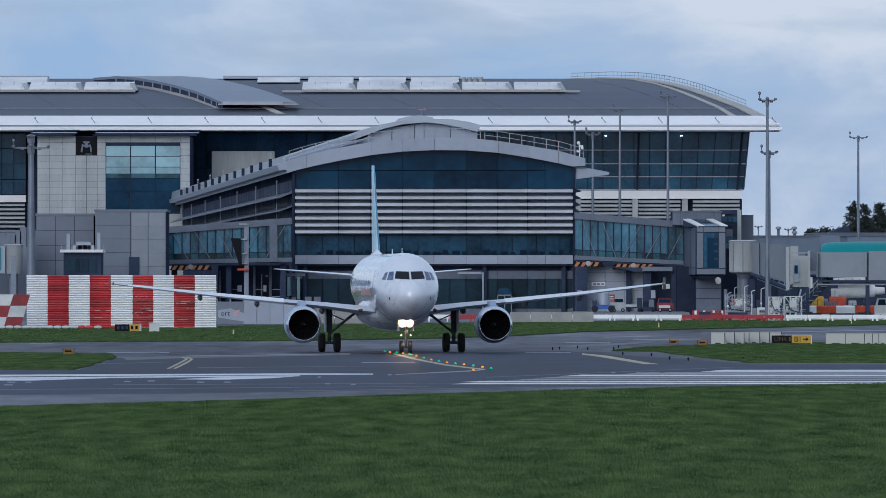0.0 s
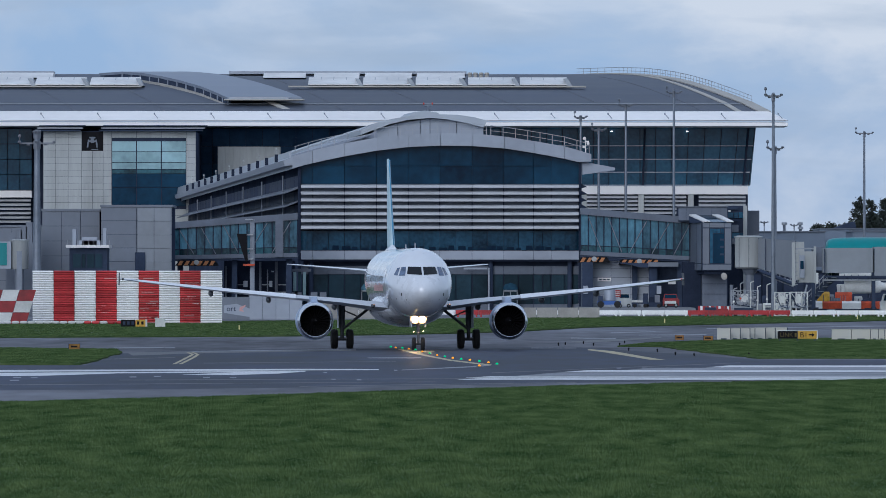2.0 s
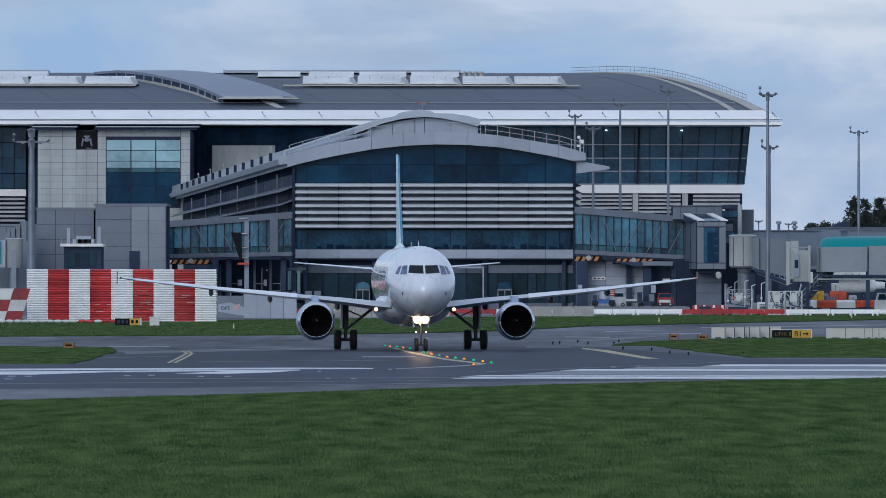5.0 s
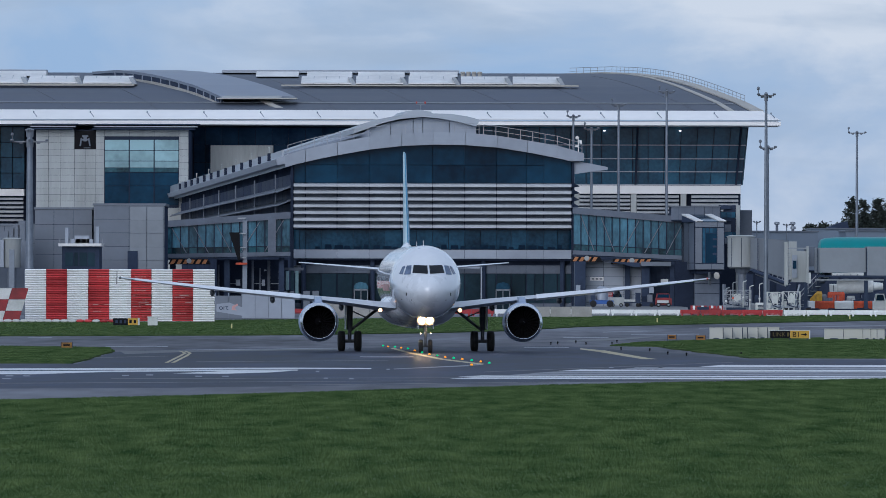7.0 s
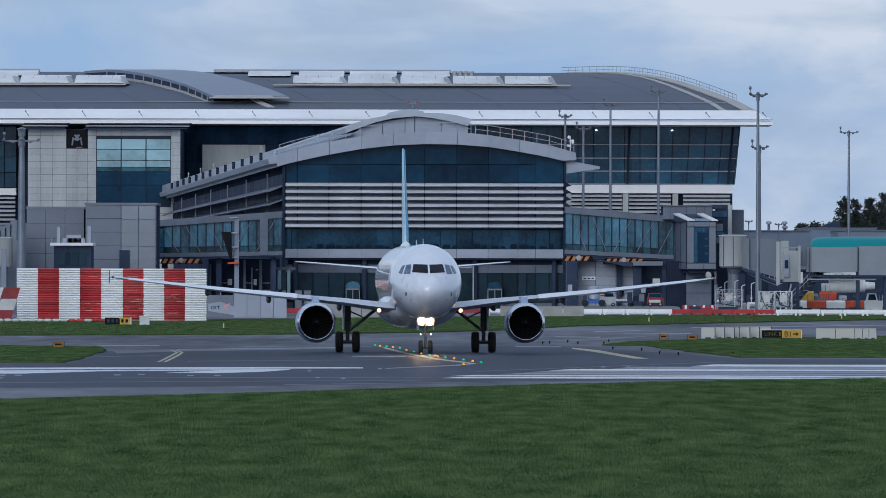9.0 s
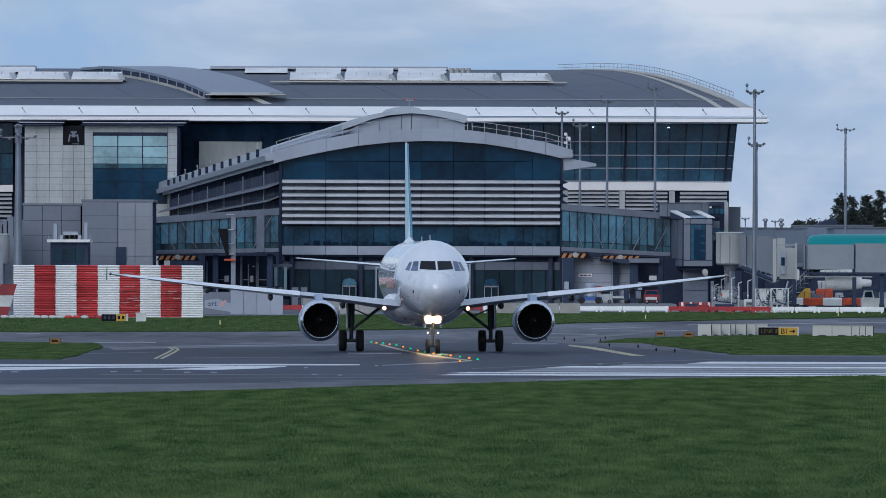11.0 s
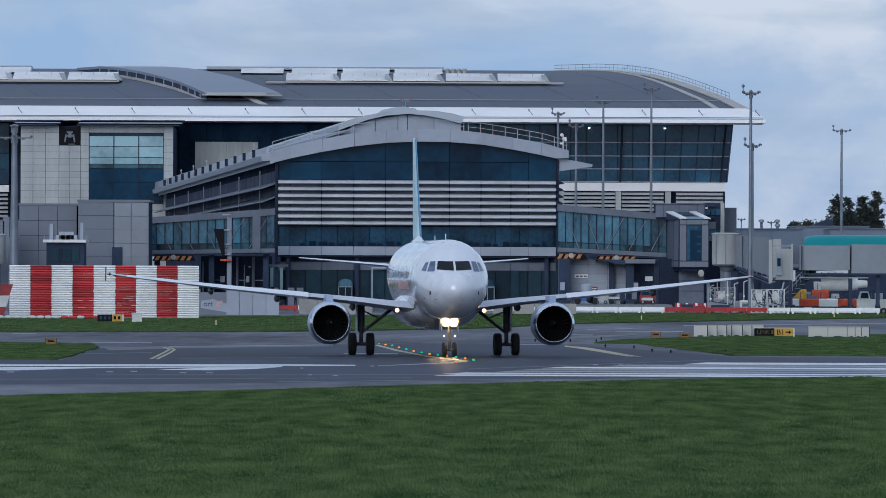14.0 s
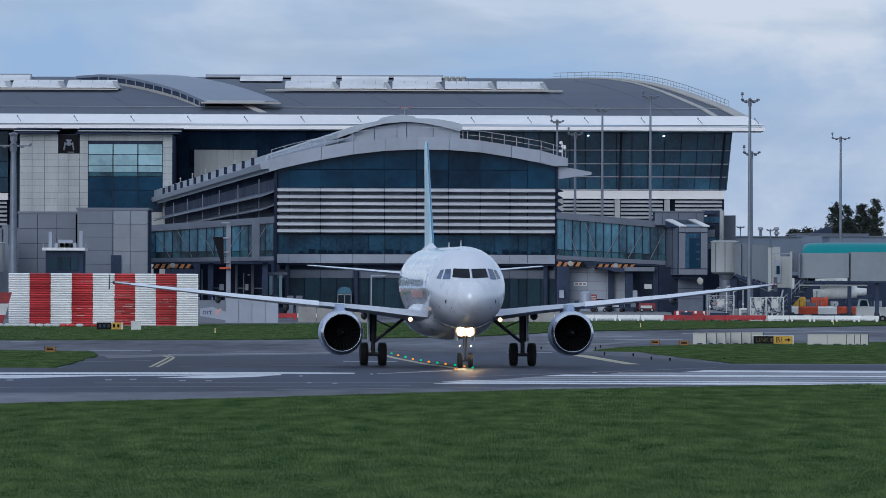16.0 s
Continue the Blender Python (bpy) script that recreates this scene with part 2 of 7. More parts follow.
structure("verge_island_west", Geo().slab(wavy(isle_l, 2, 0.3, 3), -0.3, 0.08), M_GRASS, "green grass island beside the taxiway", "grass")
structure("verge_island_east", Geo().slab(wavy(isle_r, 2, 0.3, 4), -0.3, 0.08), M_GRASS, "green grass island with a dark edge", "grass")


# ---- the airliner ----
SECTIONS = [(0.0, 0.01, 3.43, 3.45), (0.03, 0.17, 3.27, 3.62), (0.12, 0.36, 3.10, 3.80), (0.4, 0.68, 2.82, 4.10), (1.0, 1.08, 2.45, 4.50), (1.7, 1.40, 2.20, 4.86),
            (2.4, 1.62, 2.05, 5.22), (3.2, 1.78, 1.96, 5.58), (4.2, 1.90, 1.90, 5.86), (5.4, 1.96, 1.87, 5.98), (7.0, 1.975, 1.86, 6.0),
            (15.0, 1.975, 1.86, 6.0), (24.5, 1.975, 1.86, 6.0), (28.0, 1.88, 2.25, 6.0), (31.0, 1.58, 2.95, 5.98), (34.0, 1.08, 3.85, 5.9), (36.4, 0.55, 4.6, 5.7), (37.5, 0.22, 5.0, 5.45)]
GEAR_S = 17.7


def slopes(k):
    """Slopes of one column of SECTIONS that let it run smoothly, with no overshoot."""
    step = [(b[k] - a[k]) / (b[0] - a[0]) for a, b in zip(SECTIONS, SECTIONS[1:])]
    return [step[0]] + [0.0 if p * q <= 0 else 2 * p * q / (p + q) for p, q in zip(step, step[1:])] + [step[-1]]


SLOPES = {k: slopes(k) for k in (1, 2, 3)}


def hull(s):
    for i, (a, b) in enumerate(zip(SECTIONS, SECTIONS[1:])):
        if s <= b[0]:
            h = b[0] - a[0]
            t = (s - a[0]) / h
            return [a[k] * (2 * t ** 3 - 3 * t * t + 1) + b[k] * (3 * t * t - 2 * t ** 3) + h * (SLOPES[k][i] * (t ** 3 - 2 * t * t + t) + SLOPES[k][i + 1] * (t ** 3 - t * t)) for k in (1, 2, 3)]
    return SECTIONS[-1][1:]


def hull_point(s, angle, out=0.0):
    """A point of the skin; angle in degrees from the crown."""
    w, lo, hi = hull(s)
    a = radians(angle)
    mid = lo + (hi - lo) * 0.5
    return ((w + out) * math.sin(a), s - GEAR_S, mid + ((hi - lo) / 2 + out) * math.cos(a))


def on_nose(x, z, out=0.02):
    """Where the nose's skin shows (x, z) to one who stands before it."""
    lo, hi = 0.0, 7.0
    for _ in range(30):
        s = (lo + hi) / 2
        w, b, t = hull(s)
        inside = (x / w) ** 2 + ((z - (b + t) / 2) / ((t - b) / 2)) ** 2 < 1
        lo, hi = (lo, s) if inside else (s, hi)
    return (x, hi - GEAR_S - out, z + out * 0.5)


def airfoil(x, s, chord, z, thick, n=9, up=False):
    ring = []
    for i in range(n):
        t = i / (n - 1)
        ring.append((t, thick * 1.45 * (math.sqrt(t) - t) + 0.0))
    ring = ring + [(t, -h * 0.7) for t, h in ring[-2:0:-1]]
    if up:
        return [(h, s + t * chord - GEAR_S, z) for t, h in ring]
    return [(x, s + t * chord - GEAR_S, z + h) for t, h in ring]


def wheel(name, r, w, at, parent):
    hub = part(name, Geo().lathe([(-w * 0.3, r * 0.52), (-w * 0.22, r * 0.3), (-w * 0.28, r * 0.12), (w * 0.28, r * 0.12), (w * 0.22, r * 0.3), (w * 0.3, r * 0.52)], n=20, axis="x", cap=True), M_GEAR, parent, "dark steel wheel", True, at)
    part("tyre", Geo().lathe([(-w * 0.36, r * 0.5), (-w * 0.5, r * 0.68), (-w * 0.46, r * 0.9), (-w * 0.3, r * 0.985), (-w * 0.05, r), (-w * 0.04, r * 0.975), (w * 0.04, r * 0.975), (w * 0.05, r), (w * 0.3, r * 0.985), (w * 0.46, r * 0.9), (w * 0.5, r * 0.68), (w * 0.36, r * 0.5)], n=32, axis="x"), M_TYRE, hub, "worn black rubber tyre", True)
    return hub


def airliner():
    plane = thing("airliner", "white twin-engined jet airliner taxiing with its lights on", "airplane")
    rings = []
    fine = []
    for a, b in zip(SECTIONS, SECTIONS[1:]):
        fine += [a[0] + (b[0] - a[0]) * i / 4 for i in range(4)]
    for s in fine + [37.5]:
        rings.append([hull_point(s, 360 * i / 48) for i in range(48)])
    body = part("fuselage", Geo().rings(rings), M_SKIN, plane, "glossy white fuselage", True)
    belly = []
    for t in [i / 14 for i in range(15)]:
        s, k = 10.6 + 12.0 * t, math.sin(math.pi * min(1, max(0.02, t))) ** 0.45
        belly.append([(2.25 * k * math.sin(a) * (1 if abs(math.cos(a)) < 0.9 else 0.95), s - GEAR_S, 2.45 + 1.15 * k * math.cos(a)) for a in (2 * math.pi * i / 28 for i in range(28))])
    part("belly_fairing", Geo().rings(belly), M_SKIN, plane, "", True)
    for sx in (-1, 1):
        panes = [[(0.06, 4.41), (0.89, 4.46), (0.79, 4.89), (0.05, 4.87)],
                 [(0.99, 4.37), (1.33, 4.36), (1.15, 4.86), (0.90, 4.88)],
                 [(1.40, 4.37), (1.58, 4.40), (1.37, 4.80), (1.22, 4.85)]]
        for n_pane, q in enumerate(panes):
            g = Geo()
            v, f = [], []
            for j in range(5):
                for i in range(7):
                    u, w = i / 6, j / 4
                    x = (q[0][0] * (1 - u) + q[1][0] * u) * (1 - w) + (q[3][0] * (1 - u) + q[2][0] * u) * w
                    z = (q[0][1] * (1 - u) + q[1][1] * u) * (1 - w) + (q[3][1] * (1 - u) + q[2][1] * u) * w
                    v.append(on_nose(sx * x, z))
            f = [(j * 7 + i, j * 7 + i + 1, j * 7 + i + 8, j * 7 + i + 7) for j in range(4) for i in range(6)]
            part("cockpit_window", g.add(v, f), M_SHIELD if n_pane == 0 else M_SHIELD_SIDE, plane, "dark cockpit window" if n_pane == 0 else "bluish side cockpit window", True)
        for k in range(26):
            s = 7.6 + k * 0.84
            g = Geo()
            v = [hull_point(s + ds, sx * (83 + da), 0.012) for ds, da in ((-0.11, -5), (0.11, -5), (0.15, -2), (0.15, 2), (0.11, 5), (-0.11, 5), (-0.15, 2), (-0.15, -2))]
            part("cabin_window", g.add(v, [tuple(range(8))]), M_SHIELD, plane, "small dark cabin window")
        # red lettering along the side, too slanted to read
        for k in range(9):
            s = 7.2 + k * 1.0
            v = [hull_point(s + ds, sx * (98 + da), 0.012) for da in (-5, -2, 2, 5) for ds in (0, 0.93)]
            part("lettering", Geo().add(v, [(0, 1, 3, 2), (2, 3, 5, 4), (4, 5, 7, 6)]), M_RED, plane, "faded red lettering bar")
        g = Geo().add([hull_point(s, sx * a, 0.012) for a in (70, 80, 90, 100, 108) for s in (5.4, 6.2)], [(2 * i, 2 * i + 1, 2 * i + 3, 2 * i + 2) for i in range(4)])
        part("cabin_door", g, M_SKIN, plane)
        # air data plates under the cockpit
        for px_, pz in ((1.22, 3.27), (1.45, 3.0), (0.95, 2.95)):
            w, h = (0.035, 0.09) if px_ == 1.22 else (0.022, 0.028)
            part("air_data_plate", Geo().add([on_nose(sx * (px_ + a * w), pz + b * h, 0.03) for a, b in ((-1, -1), (1, -1), (1, 1), (-1, 1))], [(0, 1, 2, 3)]), M_GEAR, plane, "small dark air data plate")
        wing = part("wing", Geo().rings([airfoil(sx * x, s, c, z, t) for x, s, c, z, t in
                                         ((1.2, 11.6, 7.4, 2.45, 0.95), (2.3, 12.4, 6.6, 2.55, 0.85), (4.2, 13.4, 5.1, 2.80, 0.66), (6.4, 14.6, 3.9, 3.02, 0.52), (9.5, 16.2, 3.1, 3.32, 0.40), (13.0, 18.05, 2.35, 3.70, 0.29), (16.6, 19.9, 1.55, 4.12, 0.19), (17.0, 20.3, 1.1, 4.17, 0.12))]), M_WING, plane, "grey swept wing", True)
        part("slat", Geo().rings([[(sx * x, s - 0.22 - GEAR_S, z - 0.02), (sx * x, s + 0.25 - GEAR_S, z + t * 0.44), (sx * x, s + 0.3 - GEAR_S, z + t * 0.38), (sx * x, s + 0.05 - GEAR_S, z - t * 0.28)] for x, s, z, t in ((6.7, 14.75, 3.05, 0.5), (11.0, 17.0, 3.48, 0.35), (16.0, 19.6, 4.05, 0.2))]), M_SKIN, wing, "white leading-edge slat")
        part("wingtip_fence", Geo().upright([(sx * 17.03, 3.80), (sx * 17.07, 3.80), (sx * 17.05, 4.55), (sx * 17.02, 4.55)], 20.6 - GEAR_S, 22.0 - GEAR_S), M_GEAR, wing, "slim dark wingtip fence")
        part("navigation_light", Geo().lathe([(-0.2, 0.02), (-0.1, 0.06), (0.15, 0.08), (0.4, 0.05)], (sx * 16.85, 20.3 - GEAR_S, 4.16), 10), M_REDTIP if sx > 0 else M_GEAR, wing, "red wingtip lens" if sx > 0 else "dark wingtip lens", True)
        # fairings take dark M_GEAR to paint in the shade below the wing
        for x, z, s in ((4.3, 2.72, 15.2), (8.2, 3.14, 16.2), (11.6, 3.52, 17.6)):
            part("flap_track_fairing", Geo().rings([[(sx * x + r * 0.8 * math.cos(q), s + e - GEAR_S, z - 0.20 + r * 1.2 * math.sin(q)) for q in (2 * math.pi * i / 14 for i in range(14))] for e, r in ((0, 0.03), (0.4, 0.12), (1.4, 0.18), (2.9, 0.14), (3.9, 0.02))]), M_GEAR, wing, "flap track fairing darkened for the wing's shade", True)
        # engine
        ex, ez, es = sx * 5.755, 1.70, 10.5 - GEAR_S
        nac = part("engine", Geo().lathe([(0.30, 1.055), (0.45, 1.085), (0.9, 1.12), (1.7, 1.12), (2.6, 1.02), (3.3, 0.86), (3.35, 0.80), (2.6, 0.8)], (ex, es, ez), 40), M_NACELLE, plane, "pale blue engine nacelle with bare metal lip", True)
        part("intake_lip", Geo().lathe([(0.34, 0.862), (0.16, 0.872), (0.06, 0.89), (0.015, 0.912), (0.0, 0.935), (0.015, 0.957), (0.05, 0.982), (0.12, 1.012), (0.22, 1.038), (0.31, 1.058)], (ex, es, ez), 40), M_BARE, nac, "polished metal intake lip", True)
        part("intake_duct", Geo().lathe([(0.29, 0.865), (0.8, 0.86), (1.1, 0.88), (1.1, 0.02)], (ex, es, ez), 32), M_DARK, nac, "dark intake duct", True)
        part("spinner", Geo().lathe([(0.55, 0.01), (0.62, 0.06), (0.8, 0.16), (1.02, 0.24)], (ex, es, ez), 16), M_BLADEFAN, nac, "dark spinner", True)
        part("spinner_mark", Geo().tube((ex + 0.02, es + 0.60, ez + 0.05), (ex + 0.08, es + 0.68, ez + 0.0), 0.025, 0.025, 6), M_BAR, nac, "pale spiral mark")
        for k in range(24):
            a = 2 * math.pi * k / 24
            c, d = math.cos(a), math.sin(a)
            v = [(ex + r * math.cos(a + w), es + y, ez + r * math.sin(a + w)) for r, w, y in ((0.22, -0.10, 0.9), (0.22, 0.10, 1.05), (0.84, 0.10, 1.06), (0.84, -0.02, 0.84))]
            part("fan_blade", Geo().add(v, [(0, 1, 2, 3)]), M_BLADEFAN, nac)
        part("exhaust_cone", Geo().lathe([(3.0, 0.62), (4.2, 0.42), (4.9, 0.05)], (ex, es, ez), 20, cap=True), M_GEAR, nac, "", True)
        part("pylon", Geo().upright([(ex - 0.22, 2.6), (ex + 0.22, 2.6), (ex + 0.16, 3.12), (ex - 0.16, 3.12)], es + 1.3, es + 5.5), M_NACELLE, plane, "engine pylon")
        # tailplane
        part("tailplane", Geo().rings([airfoil(sx * x, s, c, z, t) for x, s, c, z, t in ((0.5, 31.2, 4.1, 4.58, 0.36), (3.2, 33.0, 2.9, 4.82, 0.24), (6.0, 34.85, 1.6, 5.06, 0.13), (6.22, 35.2, 1.1, 5.08, 0.08))]), M_SKIN, plane, "white tailplane", True)
        # main gear
        gx = sx * 3.795
        leg = part("main_gear", Geo().tube((gx, 0, 0.58), (gx, 0, 1.35), 0.11, 0.11, 12).tube((gx, 0, 1.2), (gx, 0, 2.75), 0.17, 0.19, 12).tube((gx - 0.62, 0, 0.58), (gx + 0.62, 0, 0.58), 0.1, 0.1, 10).tube((gx, 0.18, 0.7), (gx, 0.18, 1.6), 0.05, 0.05, 8), M_GEAR, plane, "dark landing gear leg", True)
        part("side_stay", Geo().tube((gx, -0.05, 1.15), (gx - sx * 1.65, -0.05, 2.45), 0.075, 0.09, 8).tube((gx - sx * 0.1, -0.05, 2.3), (gx - sx * 0.95, -0.05, 1.92), 0.04, 0.04, 6), M_GEAR, leg)
        part("gear_door", Geo().box(gx + sx * 0.24 - 0.03, gx + sx * 0.24 + 0.03, -0.5, 0.55, 1.25, 2.7), M_WING, leg)
        for o in (-0.465, 0.465):
            WHEELS.append((wheel("main_wheel", 0.585, 0.43, (gx + o, 0, 0.585), plane), 0.585, (gx + o, 0, 0.585)))
        # retractable lamp at the wing root
        rl = part("wing_lamp", Geo().lathe([(0.0, 0.12), (0.05, 0.13), (0.16, 0.10), (0.2, 0.02)], n=16, cap=True), M_GEAR, plane, "retractable landing lamp", True, (sx * 2.25, 12.2 - GEAR_S, 2.36))
        part("lens", Geo().lathe([(-0.012, 0.01), (-0.012, 0.11), (-0.004, 0.11)], n=16, cap=True), M_LAMP2, rl, "glowing lens")
        LAMPS.append((rl, (sx * 2.25, 12.2 - GEAR_S, 2.36)))
    # fin
    fin = part("fin", Geo().rings([airfoil(0, s, c, z, t, up=True) for z, s, c, t in ((5.6, 29.3, 6.9, 0.5), (6.3, 30.3, 6.0, 0.46), (9.0, 32.6, 3.9, 0.36), (11.3, 34.5, 2.2, 0.26), (11.62, 34.9, 1.7, 0.12))]), M_FIN, plane, "pale teal tail fin with white edge", True)
    part("fin_edge", Geo().rings([[(0.0, s - 0.03 - GEAR_S, z), (0.05, s - 0.03 - GEAR_S, z), (0.12, s + 0.5 - GEAR_S, z), (0.01, s + 0.1 - GEAR_S, z)] for z, s in ((5.95, 29.75), (9.0, 32.55), (11.55, 34.75))]), M_FIN_BLUE, fin, "blue leading edge")
    part("rudder_band", Geo().rings([[(0.26 * k, s + 2.2 * k - GEAR_S, z), (0.30 * k, s + 4.0 * k - GEAR_S, z), (0.05, s + 4.0 * k - GEAR_S, z), (0.05, s + 2.2 * k - GEAR_S, z)] for z, s, k in ((6.4, 30.4, 1.0), (9.0, 32.6, 0.72), (10.9, 34.1, 0.5))]), M_FIN_BLUE, fin, "deep blue band")
    for s, h in ((8.2, 0.34), (17.0, 0.3)):
        part("antenna", Geo().upright([(-0.015, 5.95), (0.015, 5.95), (0.01, 5.95 + h), (-0.01, 5.95 + h)], s - GEAR_S, s + 0.3 - GEAR_S), M_SKIN, plane)
    part("fin_fillet", Geo().rings([[(-0.5 * k, s - GEAR_S, 5.85), (0, s - GEAR_S, 5.9 + 0.5 * k), (0.5 * k, s - GEAR_S, 5.85)] for s, k in ((25.5, 0.1), (28.5, 0.5), (31.0, 0.9), (35.0, 0.6))]), M_SKIN, plane)
    # nose gear and its lamps
    ny = 5.07 - GEAR_S
    nose = part("nose_gear", Geo().tube((0, ny, 0.38), (0, ny + 0.05, 1.1), 0.07, 0.07, 12).tube((0, ny + 0.05, 1.0), (0, ny + 0.2, 2.1), 0.11, 0.11, 12).tube((-0.32, ny, 0.38), (0.32, ny, 0.38), 0.06, 0.06, 8).tube((0, ny + 0.1, 1.2), (0, ny + 1.2, 2.1), 0.05, 0.05, 8), M_GEAR, plane, "dark nose gear leg", True)
    for sx in (-1, 1):
        part("nose_gear_door", Geo().box(sx * 0.42 - 0.02, sx * 0.42 + 0.02, ny - 0.3, ny + 1.3, 1.35, 2.05), M_SKIN, nose)
        part("lamp_housing", Geo().lathe([(-0.02, 0.17), (0.06, 0.17), (0.16, 0.05)], (sx * 0.21, ny - 0.16, 1.83), 16, cap=True), M_GEAR, nose, "", True)
        # disc oversized and ringed with emission to imitate the lamp's glare
        part("landing_light", Geo().lathe([(-0.05, 0.01), (-0.045, 0.12), (-0.03, 0.18)], (sx * 0.21, ny - 0.16, 1.83), 16, cap=True), M_LAMP, nose, "blazing warm landing light", True)
        part("halo_ring", Geo().lathe([(-0.028, 0.18), (-0.05, 0.23), (-0.06, 0.27), (-0.02, 0.28)], (sx * 0.21, ny - 0.16, 1.83), 20), M_HALO, nose, "glowing ring standing in for the lamp's halo", True)
        part("turnoff_light", Geo().lathe([(-0.03, 0.01), (-0.02, 0.03), (0.0, 0.035)], (sx * 0.28, ny - 0.16, 1.1), 10, cap=True), M_LAMP3, nose, "small glowing turnoff light", True)
        WHEELS.append((wheel("nose_wheel", 0.385, 0.24, (sx * 0.26, ny, 0.385), plane), 0.385, (sx * 0.26, ny, 0.385)))
    return plane


WHEELS, LAMPS = [], []
AIRLINER = airliner()


# ---- building materials ----
M_ROOF = mat("grey_metal_roof", (0.076, 0.090, 0.122), 0.55, 0.0, 0.22, 0.03, spec=0.25)
M_SEAM = mat("roof_seam_metal", (0.06, 0.066, 0.085), 0.5, 0.0, 0.15, 0.1)
M_WHITE = mat("white_cladding", (0.86, 0.84, 0.82), 0.45, 0, 0.07, 0.06)
M_SKYL = mat("white_rooflight", (0.72, 0.71, 0.69), 0.4, 0, 0.2, 0.15)
M_ALU = mat("pale_aluminium_cladding", (0.30, 0.33, 0.385), 0.45, 0.2, 0.12, 0.12, piece=0.25)
M_ALU_ROOF = mat("silver_roof_sheet", (0.33, 0.36, 0.40), 0.42, 0.3, 0.15, 0.05)
M_BEIGE = mat("stone_coloured_panel", (0.375, 0.39, 0.385), 0.6, 0, 0.18, 0.35, piece=0.14, stretch=(1, 1, 0.12))
M_TRIM = mat("beige_trim", (0.42, 0.40, 0.36), 0.6, 0, 0.12, 0.1)
M_GLASS = mat("tinted_facade_glass", (0.003, 0.020, 0.046), 0.06, 0, 0.35, 0.12, tint=(0.007, 0.036, 0.070), piece=0.35, spec=0.16)
M_GLASS_LOW = mat("grey_blue_lounge_glass", (0.006, 0.027, 0.054), 0.07, 0, 0.4, 0.3, tint=(0.016, 0.054, 0.092), piece=0.4, spec=0.2)
# pale base colour stands in for brightness reflected in the glass
M_GLASS_SKY = mat("painted_bright_glass", (0.26, 0.40, 0.43), 0.08, 0, 0.3, 0.12, piece=0.4)
M_GLASS_G = mat("green_tinted_glass", (0.010, 0.040, 0.056), 0.08, 0, 0.5, 0.3, tint=(0.032, 0.090, 0.112), piece=0.5, spec=0.35)
# base raised above the other glass to offset the shade under the eaves
M_GLASS_HALL = mat("brightened_green_blue_glass", (0.014, 0.060, 0.116), 0.06, 0, 0.3, 0.2, tint=(0.026, 0.098, 0.160), piece=0.3, spec=0.3)
# bright teal base includes the sky that the link panes reflect
M_GLASS_LINK = mat("pale_teal_link_glass", (0.030, 0.088, 0.132), 0.07, 0, 0.5, 0.35, tint=(0.068, 0.165, 0.225), piece=0.3, spec=0.4, stretch=(1, 1, 0.4))
M_SIDE = mat("dull_side_glass", (0.042, 0.055, 0.096), 0.5, 0, 0.15, 0.15, spec=0.02, piece=0.4)
# navy base lifted as well, against the same eaves shade
M_RECESS = mat("navy_recess_glass", (0.022, 0.056, 0.120), 0.35, 0, 0.3, 0.15, tint=(0.032, 0.078, 0.150), spec=0.06, piece=0.4)
M_WAVE = mat("dull_silver_roof_wave", (0.20, 0.23, 0.29), 0.42, 0.2, 0.18, 0.05)
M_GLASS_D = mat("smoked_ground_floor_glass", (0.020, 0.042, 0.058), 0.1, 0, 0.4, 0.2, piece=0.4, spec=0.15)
# haze veil and blue shadow tint put into these dark bases, M_LINKSTEEL included
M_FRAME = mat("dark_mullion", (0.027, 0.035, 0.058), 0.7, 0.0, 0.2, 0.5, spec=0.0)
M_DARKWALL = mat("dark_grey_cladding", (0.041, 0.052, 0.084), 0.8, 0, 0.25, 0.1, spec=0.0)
M_GREY = mat("mid_grey_cladding", (0.158, 0.178, 0.215), 0.55, 0.1, 0.12, 0.15, piece=0.2)
M_PALE = mat("pale_grey_panel", (0.225, 0.245, 0.272), 0.55, 0.0, 0.14, 0.15, piece=0.2)
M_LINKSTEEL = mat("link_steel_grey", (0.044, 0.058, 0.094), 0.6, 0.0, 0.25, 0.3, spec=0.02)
M_SLAT = mat("white_louvre_blade", (0.44, 0.455, 0.48), 0.45, 0.1, 0.16, 0.4, piece=0.2)
M_MAST = mat("galvanised_steel", (0.19, 0.215, 0.255), 0.45, 0.5, 0.2, 0.4)
M_FENCE_W = mat("white_fence_sheet", (0.84, 0.84, 0.83), 0.6, 0, 0.10, 0.5, piece=0.18)
M_FENCE_R = mat("red_fence_sheet", (0.44, 0.024, 0.030), 0.6, 0, 0.35, 0.8, tint=(0.54, 0.055, 0.060), piece=0.35, stretch=(0.3, 1, 3))
# greyer white than the ribs, for the gaps between them
M_FENCE_GAP = mat("greyed_white_sheet", (0.60, 0.60, 0.60), 0.7, 0, 0.25, 0.8)
M_FENCE_WORN = mat("worn_pink_sheet", (0.50, 0.22, 0.20), 0.7, 0, 0.5, 0.9, tint=(0.40, 0.07, 0.06))
M_CONCRETE = mat("weathered_concrete", (0.28, 0.27, 0.25), 0.85, 0, 0.2, 0.6, 0.01, 8)
M_BLACK = mat("black_sign_face", (0.010, 0.010, 0.012), 0.6, 0, 0.2, 2, spec=0.08)
M_YELLOW = mat("yellow_sign_face", (0.48, 0.28, 0.02), 0.5, 0, 0.3, 3)
